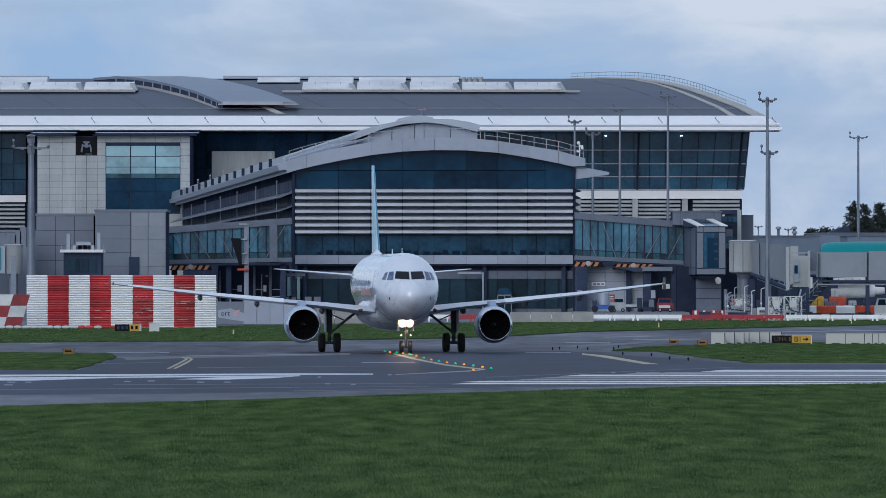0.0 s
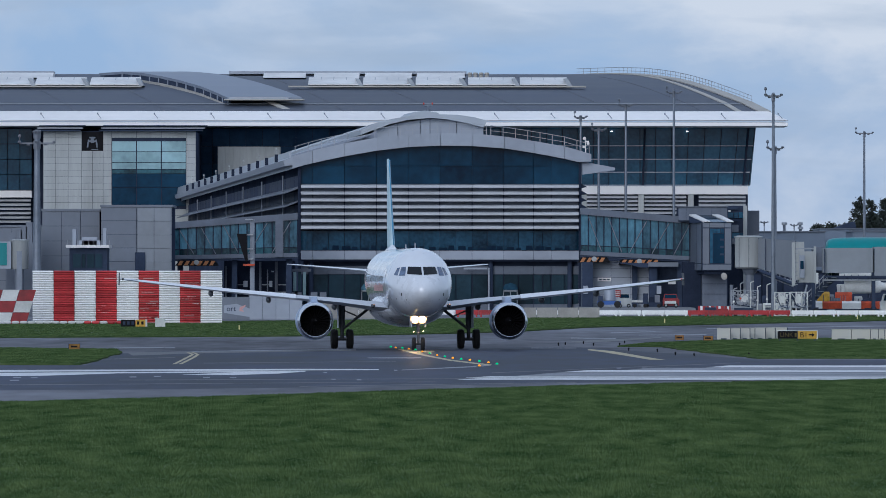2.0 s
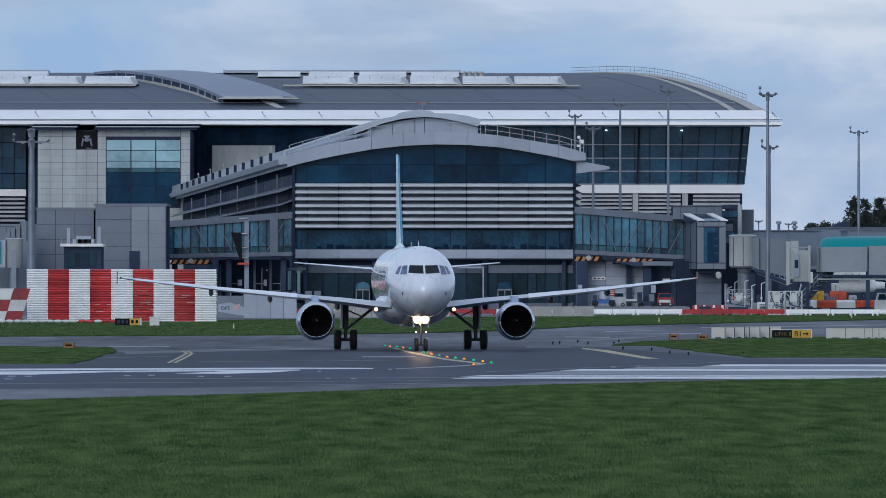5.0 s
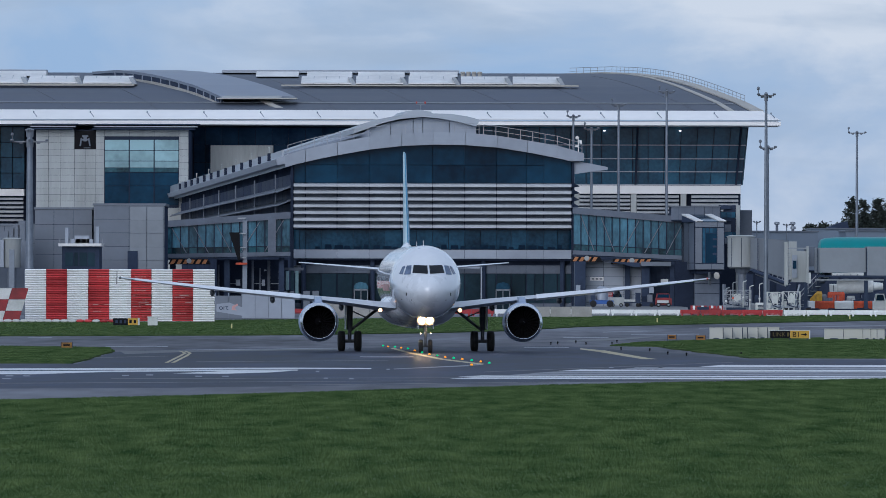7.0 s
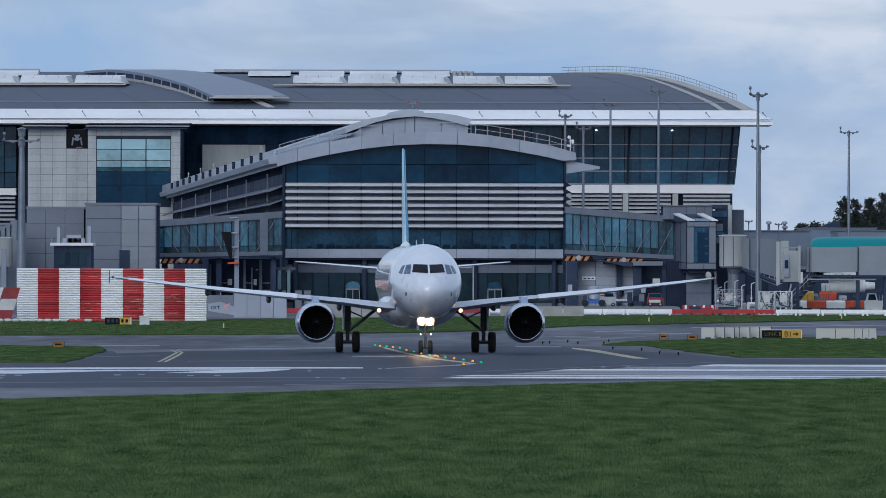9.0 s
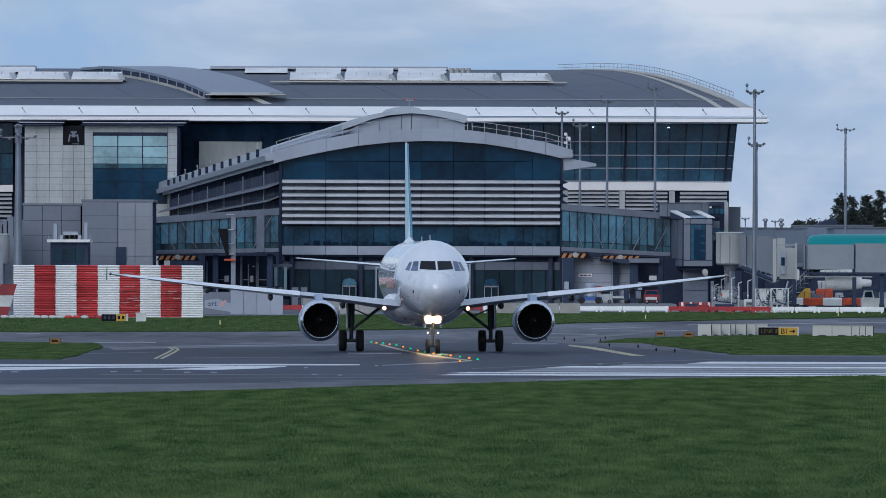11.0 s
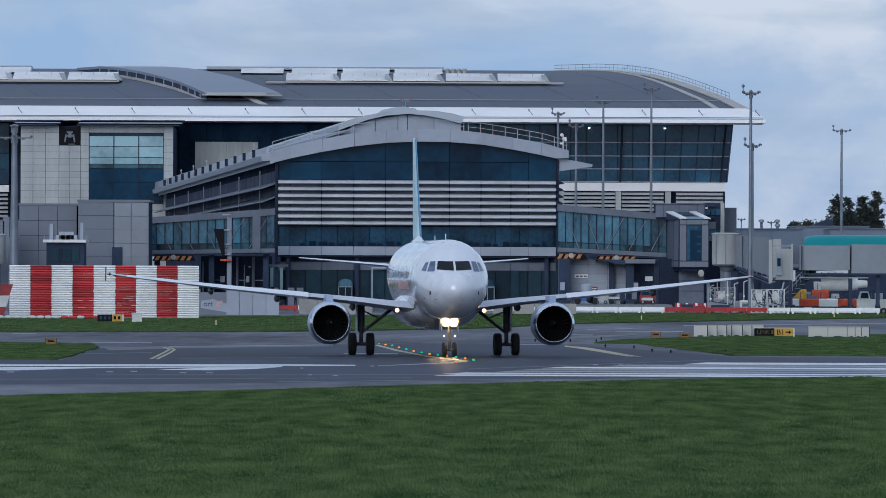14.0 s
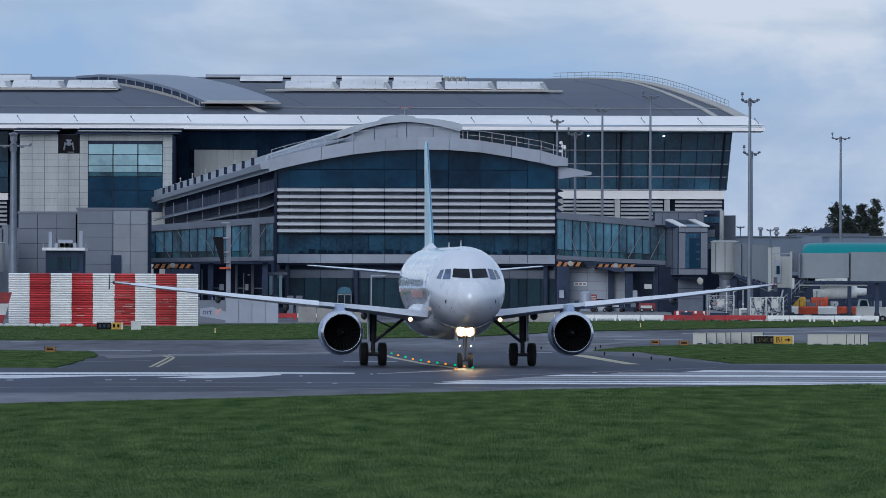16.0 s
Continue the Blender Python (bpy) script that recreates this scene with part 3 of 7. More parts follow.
M_POST = mat("pale_yellow_plastic", (0.66, 0.58, 0.26), 0.6, 0, 0.15, 2)
M_ORANGE = mat("orange_paint", (0.52, 0.07, 0.022), 0.6, 0, 0.4, 1.5)
M_BAR_W = mat("white_plastic_barrier", (0.56, 0.57, 0.55), 0.5, 0, 0.2, 0.7, piece=0.15)
M_BAR_R = mat("red_plastic_barrier", (0.24, 0.020, 0.024), 0.6, 0, 0.4, 0.9, piece=0.2)
M_RAIL_R = mat("red_guard_rail", (0.36, 0.026, 0.030), 0.6, 0, 0.35, 0.9, piece=0.2)
M_SEAT = mat("navy_seat_cover", (0.008, 0.020, 0.040), 0.8, 0, 0.2, 2, spec=0.05)
M_BLUEGREY = mat("blue_grey_cladding", (0.125, 0.145, 0.185), 0.5, 0.0, 0.2, 0.25, spec=0.3, piece=0.2)
M_HAZARD = mat("dull_orange_stripe", (0.42, 0.17, 0.06), 0.6, 0, 0.2, 2)
M_WATERBAR = mat("dirty_white_plastic", (0.60, 0.59, 0.53), 0.6, 0, 0.3, 1.6, tint=(0.34, 0.33, 0.28), piece=0.3)
M_TEAL = mat("teal_aircraft_paint", (0.0, 0.20, 0.21), 0.35, 0, 0.08, 0.2)
# leaf colour lightened to hold the distance haze
M_LEAF = mat("hazed_dark_leaf", (0.022, 0.030, 0.026), 0.8, 0, 0.35, 0.6, tint=(0.036, 0.046, 0.036), island=0.4)
M_BARK = mat("bark", (0.05, 0.04, 0.03), 0.9, 0, 0.3, 3)
M_BLUE = mat("blue_vehicle_paint", (0.03, 0.10, 0.34), 0.35, 0, 0.1, 1)
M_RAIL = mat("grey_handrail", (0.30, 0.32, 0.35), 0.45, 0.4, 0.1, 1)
# pale blue-grey base with the haze of distance mixed in
M_FAR = mat("hazed_grey_cladding", (0.20, 0.245, 0.31), 0.7, 0, 0.15, 0.03)
M_LAMPHEAD = mat("floodlight_grey", (0.17, 0.185, 0.215), 0.4, 0.4, 0.2, 1)
M_GLOWPANE = glow("lit_ceiling_lamp", (1.0, 0.97, 0.9), 2.0)


def steps(a, b, n):
    return [a + (b - a) * i / n for i in range(n + 1)]


def lerp_line(line, x):
    return float(np.interp(x, [p[0] for p in line], [p[1] for p in line]))


# ---- the terminal hall with its curved roof ----
def terminal():
    hall = thing("terminal_building", "large airport terminal with curved grey metal roof and white eaves", "building")
    edge = [(53.68, 1446, 31.94), (51.15, 1460, 33.74), (47.62, 1475, 35.58), (44.70, 1490, 37.07), (42.10, 1505, 38.28),
            (39.84, 1520, 39.22), (37.52, 1535, 39.97), (35.05, 1550, 40.62), (30.89, 1570, 41.24), (23.63, 1600, 41.69)]
    west = -105.0
    part("roof", Geo().rings([[(west, y, z), (x, y, z), (x, y, z - 0.8), (west, y, z - 0.8)] for x, y, z in edge]), M_ROOF, hall, "curved grey standing-seam roof")
    for k in range(1, 14):
        d = -15.0 * k + 4
        if edge[3][0] + d < west:
            continue
        seam = Geo().rings([[(x + d - 0.05, y, z - 0.02), (x + d + 0.05, y, z - 0.02), (x + d + 0.05, y, z + 0.05), (x + d - 0.05, y, z + 0.05)] for x, y, z in edge[:7] if x + d > west])
        part("roof_seam", seam, M_SEAM, hall)
    trim = part("gable_trim", Geo().rings([[(x - 1.9, y, z + 0.05), (x + 0.15, y, z + 0.05), (x + 0.15, y, z + 0.25), (x - 1.9, y, z + 0.25)] for x, y, z in edge]), M_TRIM, hall, "beige metal gable trim")
    part("gable_gutter", Geo().rings([[(x - 5.6 + i * 0.45, y, z + 0.03), (x - 4.6 + i * 0.40, y, z + 0.03), (x - 4.6 + i * 0.40, y, z + 0.16), (x - 5.6 + i * 0.45, y, z + 0.16)] for i, (x, y, z) in enumerate(edge)]), M_TRIM, hall)
    bar = lambda line, h, r: Geo().rings([[(x, y - r, z + h - r), (x, y + r, z + h - r), (x, y + r, z + h + r), (x, y - r, z + h + r)] for x, y, z in line])
    gr = part("roof_handrail", bar(edge[1:], 1.25, 0.05), M_RAIL, hall, "thin metal roof handrail")
    part("knee_rail", bar(edge[1:], 0.65, 0.04), M_RAIL, gr)
    post = mesh_of("rail_post", Geo().box(-0.04, 0.04, -0.04, 0.04, 0, 1.3), M_RAIL)
    for a, b in zip(edge[1:], edge[2:]):
        for i in range(6):
            t = i / 6
            piece("rail_post", post, gr, (a[0] + (b[0] - a[0]) * t, a[1] + (b[1] - a[1]) * t, a[2] + (b[2] - a[2]) * t))
    # eaves: sloping white fascia over a thin lip
    x1, xt = 53.49, 56.47
    part("eave_fascia", Geo().rings([[(west, 1446, 32.13), (west, 1440, 30.41), (west, 1441, 30.34), (west, 1448, 31.98)],
                               [(x1, 1446, 32.13), (xt, 1440, 30.51), (xt, 1441, 30.43), (x1, 1448, 31.98)]]), M_WHITE, hall, "broad white sloping eaves")
    part("eaves_lip", Geo().box(west, 56.47, 1439.6, 1456, 29.57, 30.13), M_WHITE, hall, "white eaves lip")
    # thin grey box paints the shadow line between fascia and lip
    part("eaves_shadow_strip", Geo().box(west, 56.09, 1440.2, 1455, 30.13 + 0.002, 30.30), M_RAIL, hall)
    part("snow_rail", Geo().tube((west, 1458, 33.60), (49.17, 1458, 33.60), 0.10, 0.10, 6), M_RAIL, hall)
    hook = mesh_of("eaves_bracket", Geo().tube((-0.5, -5.4, 0.85), (0.1, -7.2, 0.1), 0.06, 0.06, 6).box(-0.62, -0.4, -5.5, -5.3, 0.75, 1.05), M_MAST)
    for k in range(15):
        piece("eaves_bracket", hook, hall, (-76.93 + k * 9.45, 1446, 30.71))
    # rooflights along the ridge
    for a, b in ((-46, 45), (52, 140), (149, 236), (535, 624), (632, 716), (725, 808), (818, 901), (910, 993)):
        xa, xb = (a - 784) * 1490 / 15300, (b - 784) * 1490 / 15300
        light = part("rooflight", Geo().rings([[(x, 1488, 37.41), (x, 1488, 37.61), (x, 1497, 38.98), (x, 1499, 38.83), (x, 1499, 37.76)] for x in (xa, xb)]), M_SKYL, hall, "white sloping rooflight")
        part("rooflight_end", Geo().upright([(xb + 0.05, 37.32), (xb + 0.85, 37.32), (xb + 0.1, 38.58), (xb - 0.6, 38.58)], 1488.2, 1498), M_ALU_ROOF, light)
        for i in range(1, 4):
            xm = xa + (xb - xa) * i / 4
            part("rooflight_bar", Geo().rings([[(xm - 0.05, 1487.9, 37.51), (xm + 0.05, 1487.9, 37.51), (xm + 0.05, 1496.9, 39.02), (xm - 0.05, 1496.9, 39.02)], [(xm - 0.05, 1488, 37.41), (xm + 0.05, 1488, 37.41), (xm + 0.05, 1497.1, 38.89), (xm - 0.05, 1497.1, 38.89)]]), M_ALU_ROOF, light)
    for a, b in ((-50, 240), (500, 1026)):
        part("rooflight_kerb", Geo().box((a - 784) * 1487 / 15300, (b - 784) * 1487 / 15300, 1485.5, 1487, 37.00, 37.25), M_TRIM, hall)
    for a, b in ((-50, 82), (455, 530), (545, 625), (635, 718), (727, 812)):
        part("upper_rooflight", Geo().rings([[(x, 1518, 39.37), (x, 1524, 40.41), (x, 1527, 40.28), (x, 1527, 39.48)] for x in ((a - 784) * 1518 / 15300, (b - 784) * 1518 / 15300)]), M_SKYL, hall, "white upper rooflight")
    for a, b in ((-50, 85), (395, 815)):
        part("ridge_cap", Geo().box((a - 784) * 1545 / 15300, (b - 784) * 1545 / 15300, 1543, 1550, 40.60, 41.12), M_ALU, hall, "pale ridge capping")
    for k in range(4):
        x = 3.70 + k * 1.0
        part("vent_cowl", Geo().lathe([(38.95, 0.34), (40.2, 0.34), (40.25, 0.42), (40.55, 0.42), (40.6, 0.2)], (x, 1530, 0), 14, "z", True), M_TRIM, hall, "pale vent cowl", True)
    # a raised wave of roof
    wave = [(-37.36, -24.78, 1458, 34.65), (-39.45, -27.00, 1465, 35.66), (-42.29, -30.25, 1474, 36.91), (-46.01, -33.87, 1485, 38.12), (-49.77, -37.74, 1496, 39.16),
            (-53.62, -41.79, 1508, 39.98), (-57.52, -45.90, 1520, 40.51), (-62.22, -50.16, 1538, 40.64)]
    wv = part("roof_wave", Geo().rings([[(a, y, z), (b, y, z), (b, y, z - 0.45), (a, y, z - 0.45)] for a, b, y, z in wave]), M_WAVE, hall, "raised silver roof wave")
    part("wave_side", Geo().rings([[(a + 0.12, y, z - 0.40), (a + 0.5, y, z - 0.40), (a + 0.5, y, z - 1.5), (a + 0.12, y, z - 1.5)] for a, b, y, z in wave]), M_LINKSTEEL, wv)
    part("wave_trim", Geo().rings([[(a - 0.5, y - 0.5, z - 1.25), (a + 0.1, y - 0.5, z - 1.25), (a + 0.1, y - 0.5, z - 1.6), (a - 0.5, y - 0.5, z - 1.6)] for a, b, y, z in wave]), M_TRIM, wv)
    part("wave_front", Geo().box(-37.04, -27.04, 1456.5, 1458.5, 34.34, 34.72), M_ALU_ROOF, wv, "silver wave front")
    part("wave_sill", Geo().box(-37.88, -24.36, 1455, 1459, 34.13, 34.32), M_TRIM, wv)
    for k in range(14):
        t = k / 13 * (len(wave) - 2)
        i, u = int(t), t - int(t)
        a, b = wave[i], wave[i + 1]
        x, y, z = a[0] + (b[0] - a[0]) * u, a[2] + (b[2] - a[2]) * u, a[3] + (b[3] - a[3]) * u
        part("wave_rib", Geo().box(x - 0.05, x + 0.2, y - 0.1, y + 0.1, z - 1.4, z - 0.3), M_WAVE, wv)
    part("wave_return", Geo().rings([[(-31.39, 1460, 34.40), (-30.35, 1460, 34.40), (-30.35, 1460, 34.21), (-31.39, 1460, 34.21)], [(-27.18, 1449, 32.19), (-25.76, 1449, 32.19), (-25.76, 1449, 32.00), (-27.18, 1449, 32.00)]]), M_TRIM, hall)
    # glazed front, east of the pier: leaning outwards
    lean = 51.58 - 50.44
    z0, z1 = 19.86, 29.75
    floors = [z0, 22.05, 24.23, 26.52, z1]
    xs = steps(3.43, 50.44, 18)
    tilt = lambda x, z: x + lean * (z - z0) / (z1 - z0) * max(0.0, (x - xs[12]) / (xs[-1] - xs[12]))
    for j in range(4):
        for a, b in zip(xs, xs[1:]):
            za, zb = floors[j] + 0.06, floors[j + 1] - 0.06
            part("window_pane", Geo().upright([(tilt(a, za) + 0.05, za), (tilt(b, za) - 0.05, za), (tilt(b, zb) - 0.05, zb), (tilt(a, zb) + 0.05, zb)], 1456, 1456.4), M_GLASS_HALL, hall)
    for x in xs:
        part("mullion", Geo().upright([(tilt(x, z0) - 0.04, z0), (tilt(x, z0) + 0.04, z0), (tilt(x, z1) + 0.04, z1), (tilt(x, z1) - 0.04, z1)], 1455.8, 1456.6), M_FRAME, hall)
    for z in floors[:4]:
        part("transom", Geo().box(xs[0], tilt(xs[-1], z), 1455.6, 1456.6, z - 0.09, z + 0.08), M_ALU, hall)
    for x, s in ((32.62, 0.4), (49.55, 0.9)):
        part("leaning_column", Geo().upright([(x - 0.17, z0), (x + 0.17, z0), (x + s + 0.17, z1), (x + s - 0.17, z1)], 1455.0, 1455.5), M_FRAME, hall, "dark leaning column")
    part("end_glazing", Geo().upright([(50.57, z0), (50.76, z0), (51.71, z1), (51.52, z1)], 1456, 1480), M_GLASS_LINK, hall)
    for px in (1070, 1204):
        part("ceiling_lamp", Geo().box((px - 784) * 1455.3 / 15300, (px - 780) * 1455.3 / 15300, 1455.4, 1455.7, 28.83, 29.02), M_GLOWPANE, hall, "lit lamp behind the glass")
    part("white_band", Geo().box(19.11, 50.31, 1454.6, 1460, 18.32, 19.70), M_WHITE, hall, "white floor band")
    for a, b in ((1005, 1020), (1028, 1118), (1130, 1204), (1226, 1309)):
        xa, xb = (a - 784) * 1455 / 15300, (b - 784) * 1455 / 15300
        for k in range(5):
            z = 17.85 - k * 0.66
            part("louvre_blade", Geo().rings([[(x, 1454.6, z - 0.20), (x, 1454.55, z + 0.12), (x, 1455.2, z + 0.24), (x, 1455.2, z + 0.10)] for x in (xa, xb)]), M_SLAT, hall)
    for px in (1023, 1124, 1212):
        part("pier_column", Geo().box((px - 789) * 1455 / 15300, (px - 779) * 1455 / 15300, 1454.8, 1456.2, 0, 18.32), M_BEIGE, hall, "pale column")
    part("lower_wall", Geo().box(west, 50.38, 1457, 1600, -0.03, 19.78), M_DARKWALL, hall, "dark recessed wall")
    part("upper_wall", Geo().box(west, 49.72, 1457.2, 1590, 19.78, 30.17), M_DARKWALL, hall, "dark wall behind the glass")
    part("plant_box", Geo().box(50.06, 52.65, 1466, 1480, 0, 15.68), M_GREY, hall, "grey plant box")
    # glazed front west of the pier
    z0, z1 = 19.00, 29.37
    for a, b in zip(steps(-78.41, -70.23, 4), steps(-78.41, -70.23, 4)[1:]):
        for c, d in zip(steps(z0, z1, 4), steps(z0, z1, 4)[1:]):
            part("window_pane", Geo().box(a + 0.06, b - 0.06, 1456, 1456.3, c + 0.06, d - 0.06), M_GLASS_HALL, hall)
    for a, b in zip(steps(-42.63, -6.09, 13), steps(-42.63, -6.09, 13)[1:]):
        for c, d in zip(steps(20.43, z1, 3), steps(20.43, z1, 3)[1:]):
            part("window_pane", Geo().box(a + 0.04, b - 0.04, 1456, 1456.3, c + 0.04, d - 0.04), M_RECESS, hall)
    part("white_band", Geo().box(-80.21, -70.13, 1453, 1458, 17.74, 18.89), M_WHITE, hall, "white floor band")
    for k in range(6):
        z = 17.27 - k * 0.72
        part("louvre_blade", Geo().rings([[(x, 1453.6, z - 0.20), (x, 1453.55, z + 0.12), (x, 1454.2, z + 0.24), (x, 1454.2, z + 0.10)] for x in (-80.21, -70.32)]), M_SLAT, hall)
    for j, col in enumerate(steps(-38.73, -28.22, 8)[:-1]):
        part("cladding_panel", Geo().box(col + 0.01, col + (-28.22 - -38.73) / 8 - 0.01, 1448, 1452, 21.49, 26.22), M_BEIGE, hall, "pale ribbed cladding panel")
    return hall


terminal()


def stair_block():
    """The pale panelled block in front of the terminal's west half."""
    block = thing("terminal_block", "pale panelled block with a tall window", "building")
    y = 1420
    xa, xb, za, zb = -66.64, -41.58, 0, 28.29
    part("core", Geo().box(xa + 0.1, xb - 0.1, y + 0.3, 1455, za, zb), M_DARKWALL, block)
    hole = (-55.41, -43.16, 15.94, 26.71)
    dark = (-60.33, -56.80, 25.04, 28.20)
    cols = [-66.64, -64.60, -62.55, -60.33, -58.56, -56.80, -55.41, -51.32, -47.24, -43.16, -41.58]
    rows = steps(14.46, zb, 13)
    for a, b in zip(cols, cols[1:]):
        for c, d in zip(rows, rows[1:]):
            mx, mz = (a + b) / 2, (c + d) / 2
            inside = [h for h in (hole, dark) if h[0] < mx < h[1] and h[2] < mz < h[3]]
            if not inside:
                part("wall_panel", Geo().box(a + 0.025, b - 0.025, y, y + 0.3, c + 0.018, d - 0.018), M_BEIGE, block)
    part("base_wall", Geo().box(xa, xb, y, y + 0.3, 0, rows[0] - 0.02), M_BEIGE, block)
    wx, wz = steps(hole[0], hole[1], 3), [hole[2], 19.10, 21.33, 22.07, 23.18, 24.95, hole[3]]
    for a, b in zip(wx, wx[1:]):
        for j, (c, d) in enumerate(zip(wz, wz[1:])):
            # upper panes get the reflected sky as base colour
            part("window_pane", Geo().box(a + 0.06, b - 0.06, y + 0.12, y + 0.2, c + 0.05, d - 0.05), M_GLASS_SKY if j > 2 else M_GLASS_G if j == 2 else M_GLASS, block, "pane with the sky's reflection painted in" if j > 2 else "")
    for x in wx:
        part("mullion", Geo().box(x - 0.08, x + 0.08, y + 0.05, y + 0.3, hole[2], hole[3]), M_FRAME, block)
    part("niche", Geo().box(dark[0], dark[1], y + 0.05, y + 0.25, dark[2], dark[3]), M_BLACK, block, "dark square niche")
    gx = (dark[0] + dark[1]) / 2
    part("niche_hoist", Geo().tube((gx - 0.8, y - 0.1, dark[2] + 0.6), (gx - 0.6, y - 0.1, dark[2] + 1.9), 0.14, 0.14, 6).tube((gx + 0.8, y - 0.1, dark[2] + 0.6), (gx + 0.6, y - 0.1, dark[2] + 1.9), 0.14, 0.14, 6).box(gx - 0.7, gx + 0.7, y - 0.25, y, dark[2] + 1.5, dark[2] + 1.75).box(gx - 0.5, gx + 0.5, y - 0.25, y, dark[2] + 2.1, dark[2] + 2.35), M_GREY, block, "grey hoist in the niche")
    for a, b, c, d, e in ((-0.28, 0.28, 0.3, 1.35, 2.3), (-0.85, -0.62, 0.3, 0.95, 1.3), (0.62, 0.85, 0.3, 0.95, 1.3), (-0.2, 0.9, 0.2, 0.22, 0.34)):
        part("machine_box", Geo().box(gx + a, gx + b, y - c, y - 0.05, dark[2] + d, dark[2] + e), M_GREY, block, "grey machine box in the niche")
    for a, b in ((-67.84, -59.69), (-57.37, -39.67)):
        for k in range(3):
            part("canopy_blade", Geo().box(a + k * 0.3, b - (2 - k) * 0.4, y - 2, y + 0.5, zb + 0.05 + k * 0.38, zb + 0.22 + k * 0.38), M_LINKSTEEL if k != 1 else M_RAIL, block, "thin canopy blade")
    return block


stair_block()

# ---- the pier that ends before the apron ----
PIER_Y, LEAN = 1000.0, -0.0616


def pier():
    p = thing("pier_building", "glazed airport pier with arched silver roof and white louvres", "building")
    y = PIER_Y
    lo = [(-18.10, 16.86), (-16.80, 17.26), (-14.44, 17.81), (-12.03, 18.30), (-8.30, 18.96), (-4.58, 19.38), (-1.05, 19.54), (2.48, 19.51), (6.41, 19.22), (9.80, 18.69), (12.94, 18.11), (15.23, 17.58), (16.47, 17.71)]
    hi = [(-18.10, 18.24), (-15.49, 19.02), (-12.03, 19.81), (-8.30, 20.46), (-4.58, 20.79), (-0.78, 20.98), (3.14, 20.92), (6.41, 20.59), (9.80, 20.07), (13.59, 19.41), (16.47, 18.56)]
    back = 440.0
    x0, x1 = -17.12, 15.03
    # body
    outline = [(x0 + 0.3, -0.03), (x1 - 0.3, -0.03)] + [(x, z + 0.4) for x, z in reversed(lo[1:-1])]
    part("body", Geo().upright(outline, y + 1.0, y + back, LEAN * back), M_DARKWALL, p, "dark inner volume")
    # arched roof, in front fascia panels and a long shell
    part("roof_shell", Geo().upright(hi + lo[::-1], y + 0.3, y + back, LEAN * back), M_ALU_ROOF, p, "silver arched roof shell")
    cuts = [hi[0][0], -15.75, -12.03, -8.30, -4.64, -0.98, 2.75, 6.41, 9.93, 13.33, hi[-1][0]]
    for a, b in zip(cuts, cuts[1:]):
        a, b = a + 0.02, b - 0.02
        m = (a + b) / 2
        part("fascia_panel", Geo().upright([(a, lerp_line(lo, a)), (m, lerp_line(lo, m)), (b, lerp_line(lo, b)), (b, lerp_line(hi, b)), (m, lerp_line(hi, m)), (a, lerp_line(hi, a))], y - 0.9, y + 0.28), M_ALU, p, "pale fascia panel")
    # upper cap
    cap = [(-10.26, 21.48), (-9.14, 22.07), (-7.36, 22.59), (-4.73, 23.09), (-2.10, 23.29), (1.05, 23.22), (3.02, 22.92), (4.47, 22.53)]
    low = [(4.01, 21.74), (2.04, 22.27), (-0.26, 22.69), (-2.10, 22.86), (-4.73, 22.63), (-6.84, 22.13), (-8.48, 21.54), (-10.26, 20.89)]
    part("cap_roof", Geo().upright(cap + low, y + 5.5, y + 330, LEAN * 330), M_ALU_ROOF, p, "silver upper roof")
    part("cap_ridge", Geo().upright([(-4.61, 23.12), (-4.08, 23.55), (-2.76, 23.72), (-1.45, 23.52), (-0.86, 23.19)], y + 6.5, y + 20, -1.2), M_ALU_ROOF, p)
    wall = [(-8.36, 21.49), (-6.19, 22.22), (-2.11, 22.81), (1.05, 22.48), (4.01, 21.69)]
    for a, b in zip([-8.49, -5.92, -3.29, -2.17, 0.92], [-5.99, -3.36, -2.24, 0.86, 4.01]):
        part("cap_wall_panel", Geo().upright([(a + 0.01, 20.51), (b - 0.01, 20.51), (b - 0.01, lerp_line(wall, b)), (a + 0.01, lerp_line(wall, a))], y + 6.6, y + 7), M_ALU, p, "pale upper wall panel")
    part("cap_wall_backing", Geo().upright(wall + [(4.01, 20.51), (-8.36, 20.51)], y + 7.02, y + 7.3), M_GREY, p)
    # side roof that falls back to the west
    part("west_roof_slope", Geo().rings([[(-18.27, 1002, 18.46), (-9.43, 1002, 20.88), (-9.43, 1002, 20.62), (-18.27, 1002, 18.13)], [(-20.05, 1080, 19.50), (-13.69, 1080, 21.76), (-13.69, 1080, 21.47), (-20.05, 1080, 19.07)]]), M_WAVE, p)
    part("west_slope_wall", Geo().upright([(-18.27, 17.9), (-8.30, 20.2), (-8.30, 21.35), (-9.43, 20.86), (-18.27, 18.44)], y + 3.0, y + 3.3), M_WAVE, p, "silver wall under the side roof")
    for q in (-16.4, -14.2, -12.0, -10.0):
        part("slope_joint", Geo().box(q, q + 0.05, y + 2.96, y + 2.999, lerp_line(hi, q), 18.44 + (q + 18.27) * 0.272), M_LINKSTEEL, p)
    # glazing of the front
    cols = [x0, -15.75, -12.09, -8.37, -4.71, -1.05, 2.68, 6.34, 9.80, 11.83, x1]
    zl, zm = 15.13, 17.19
    for i, (a, b) in enumerate(zip(cols, cols[1:])):
        a, b = a + 0.02, b - 0.02
        ta, tb = lerp_line(lo, a), lerp_line(lo, b)
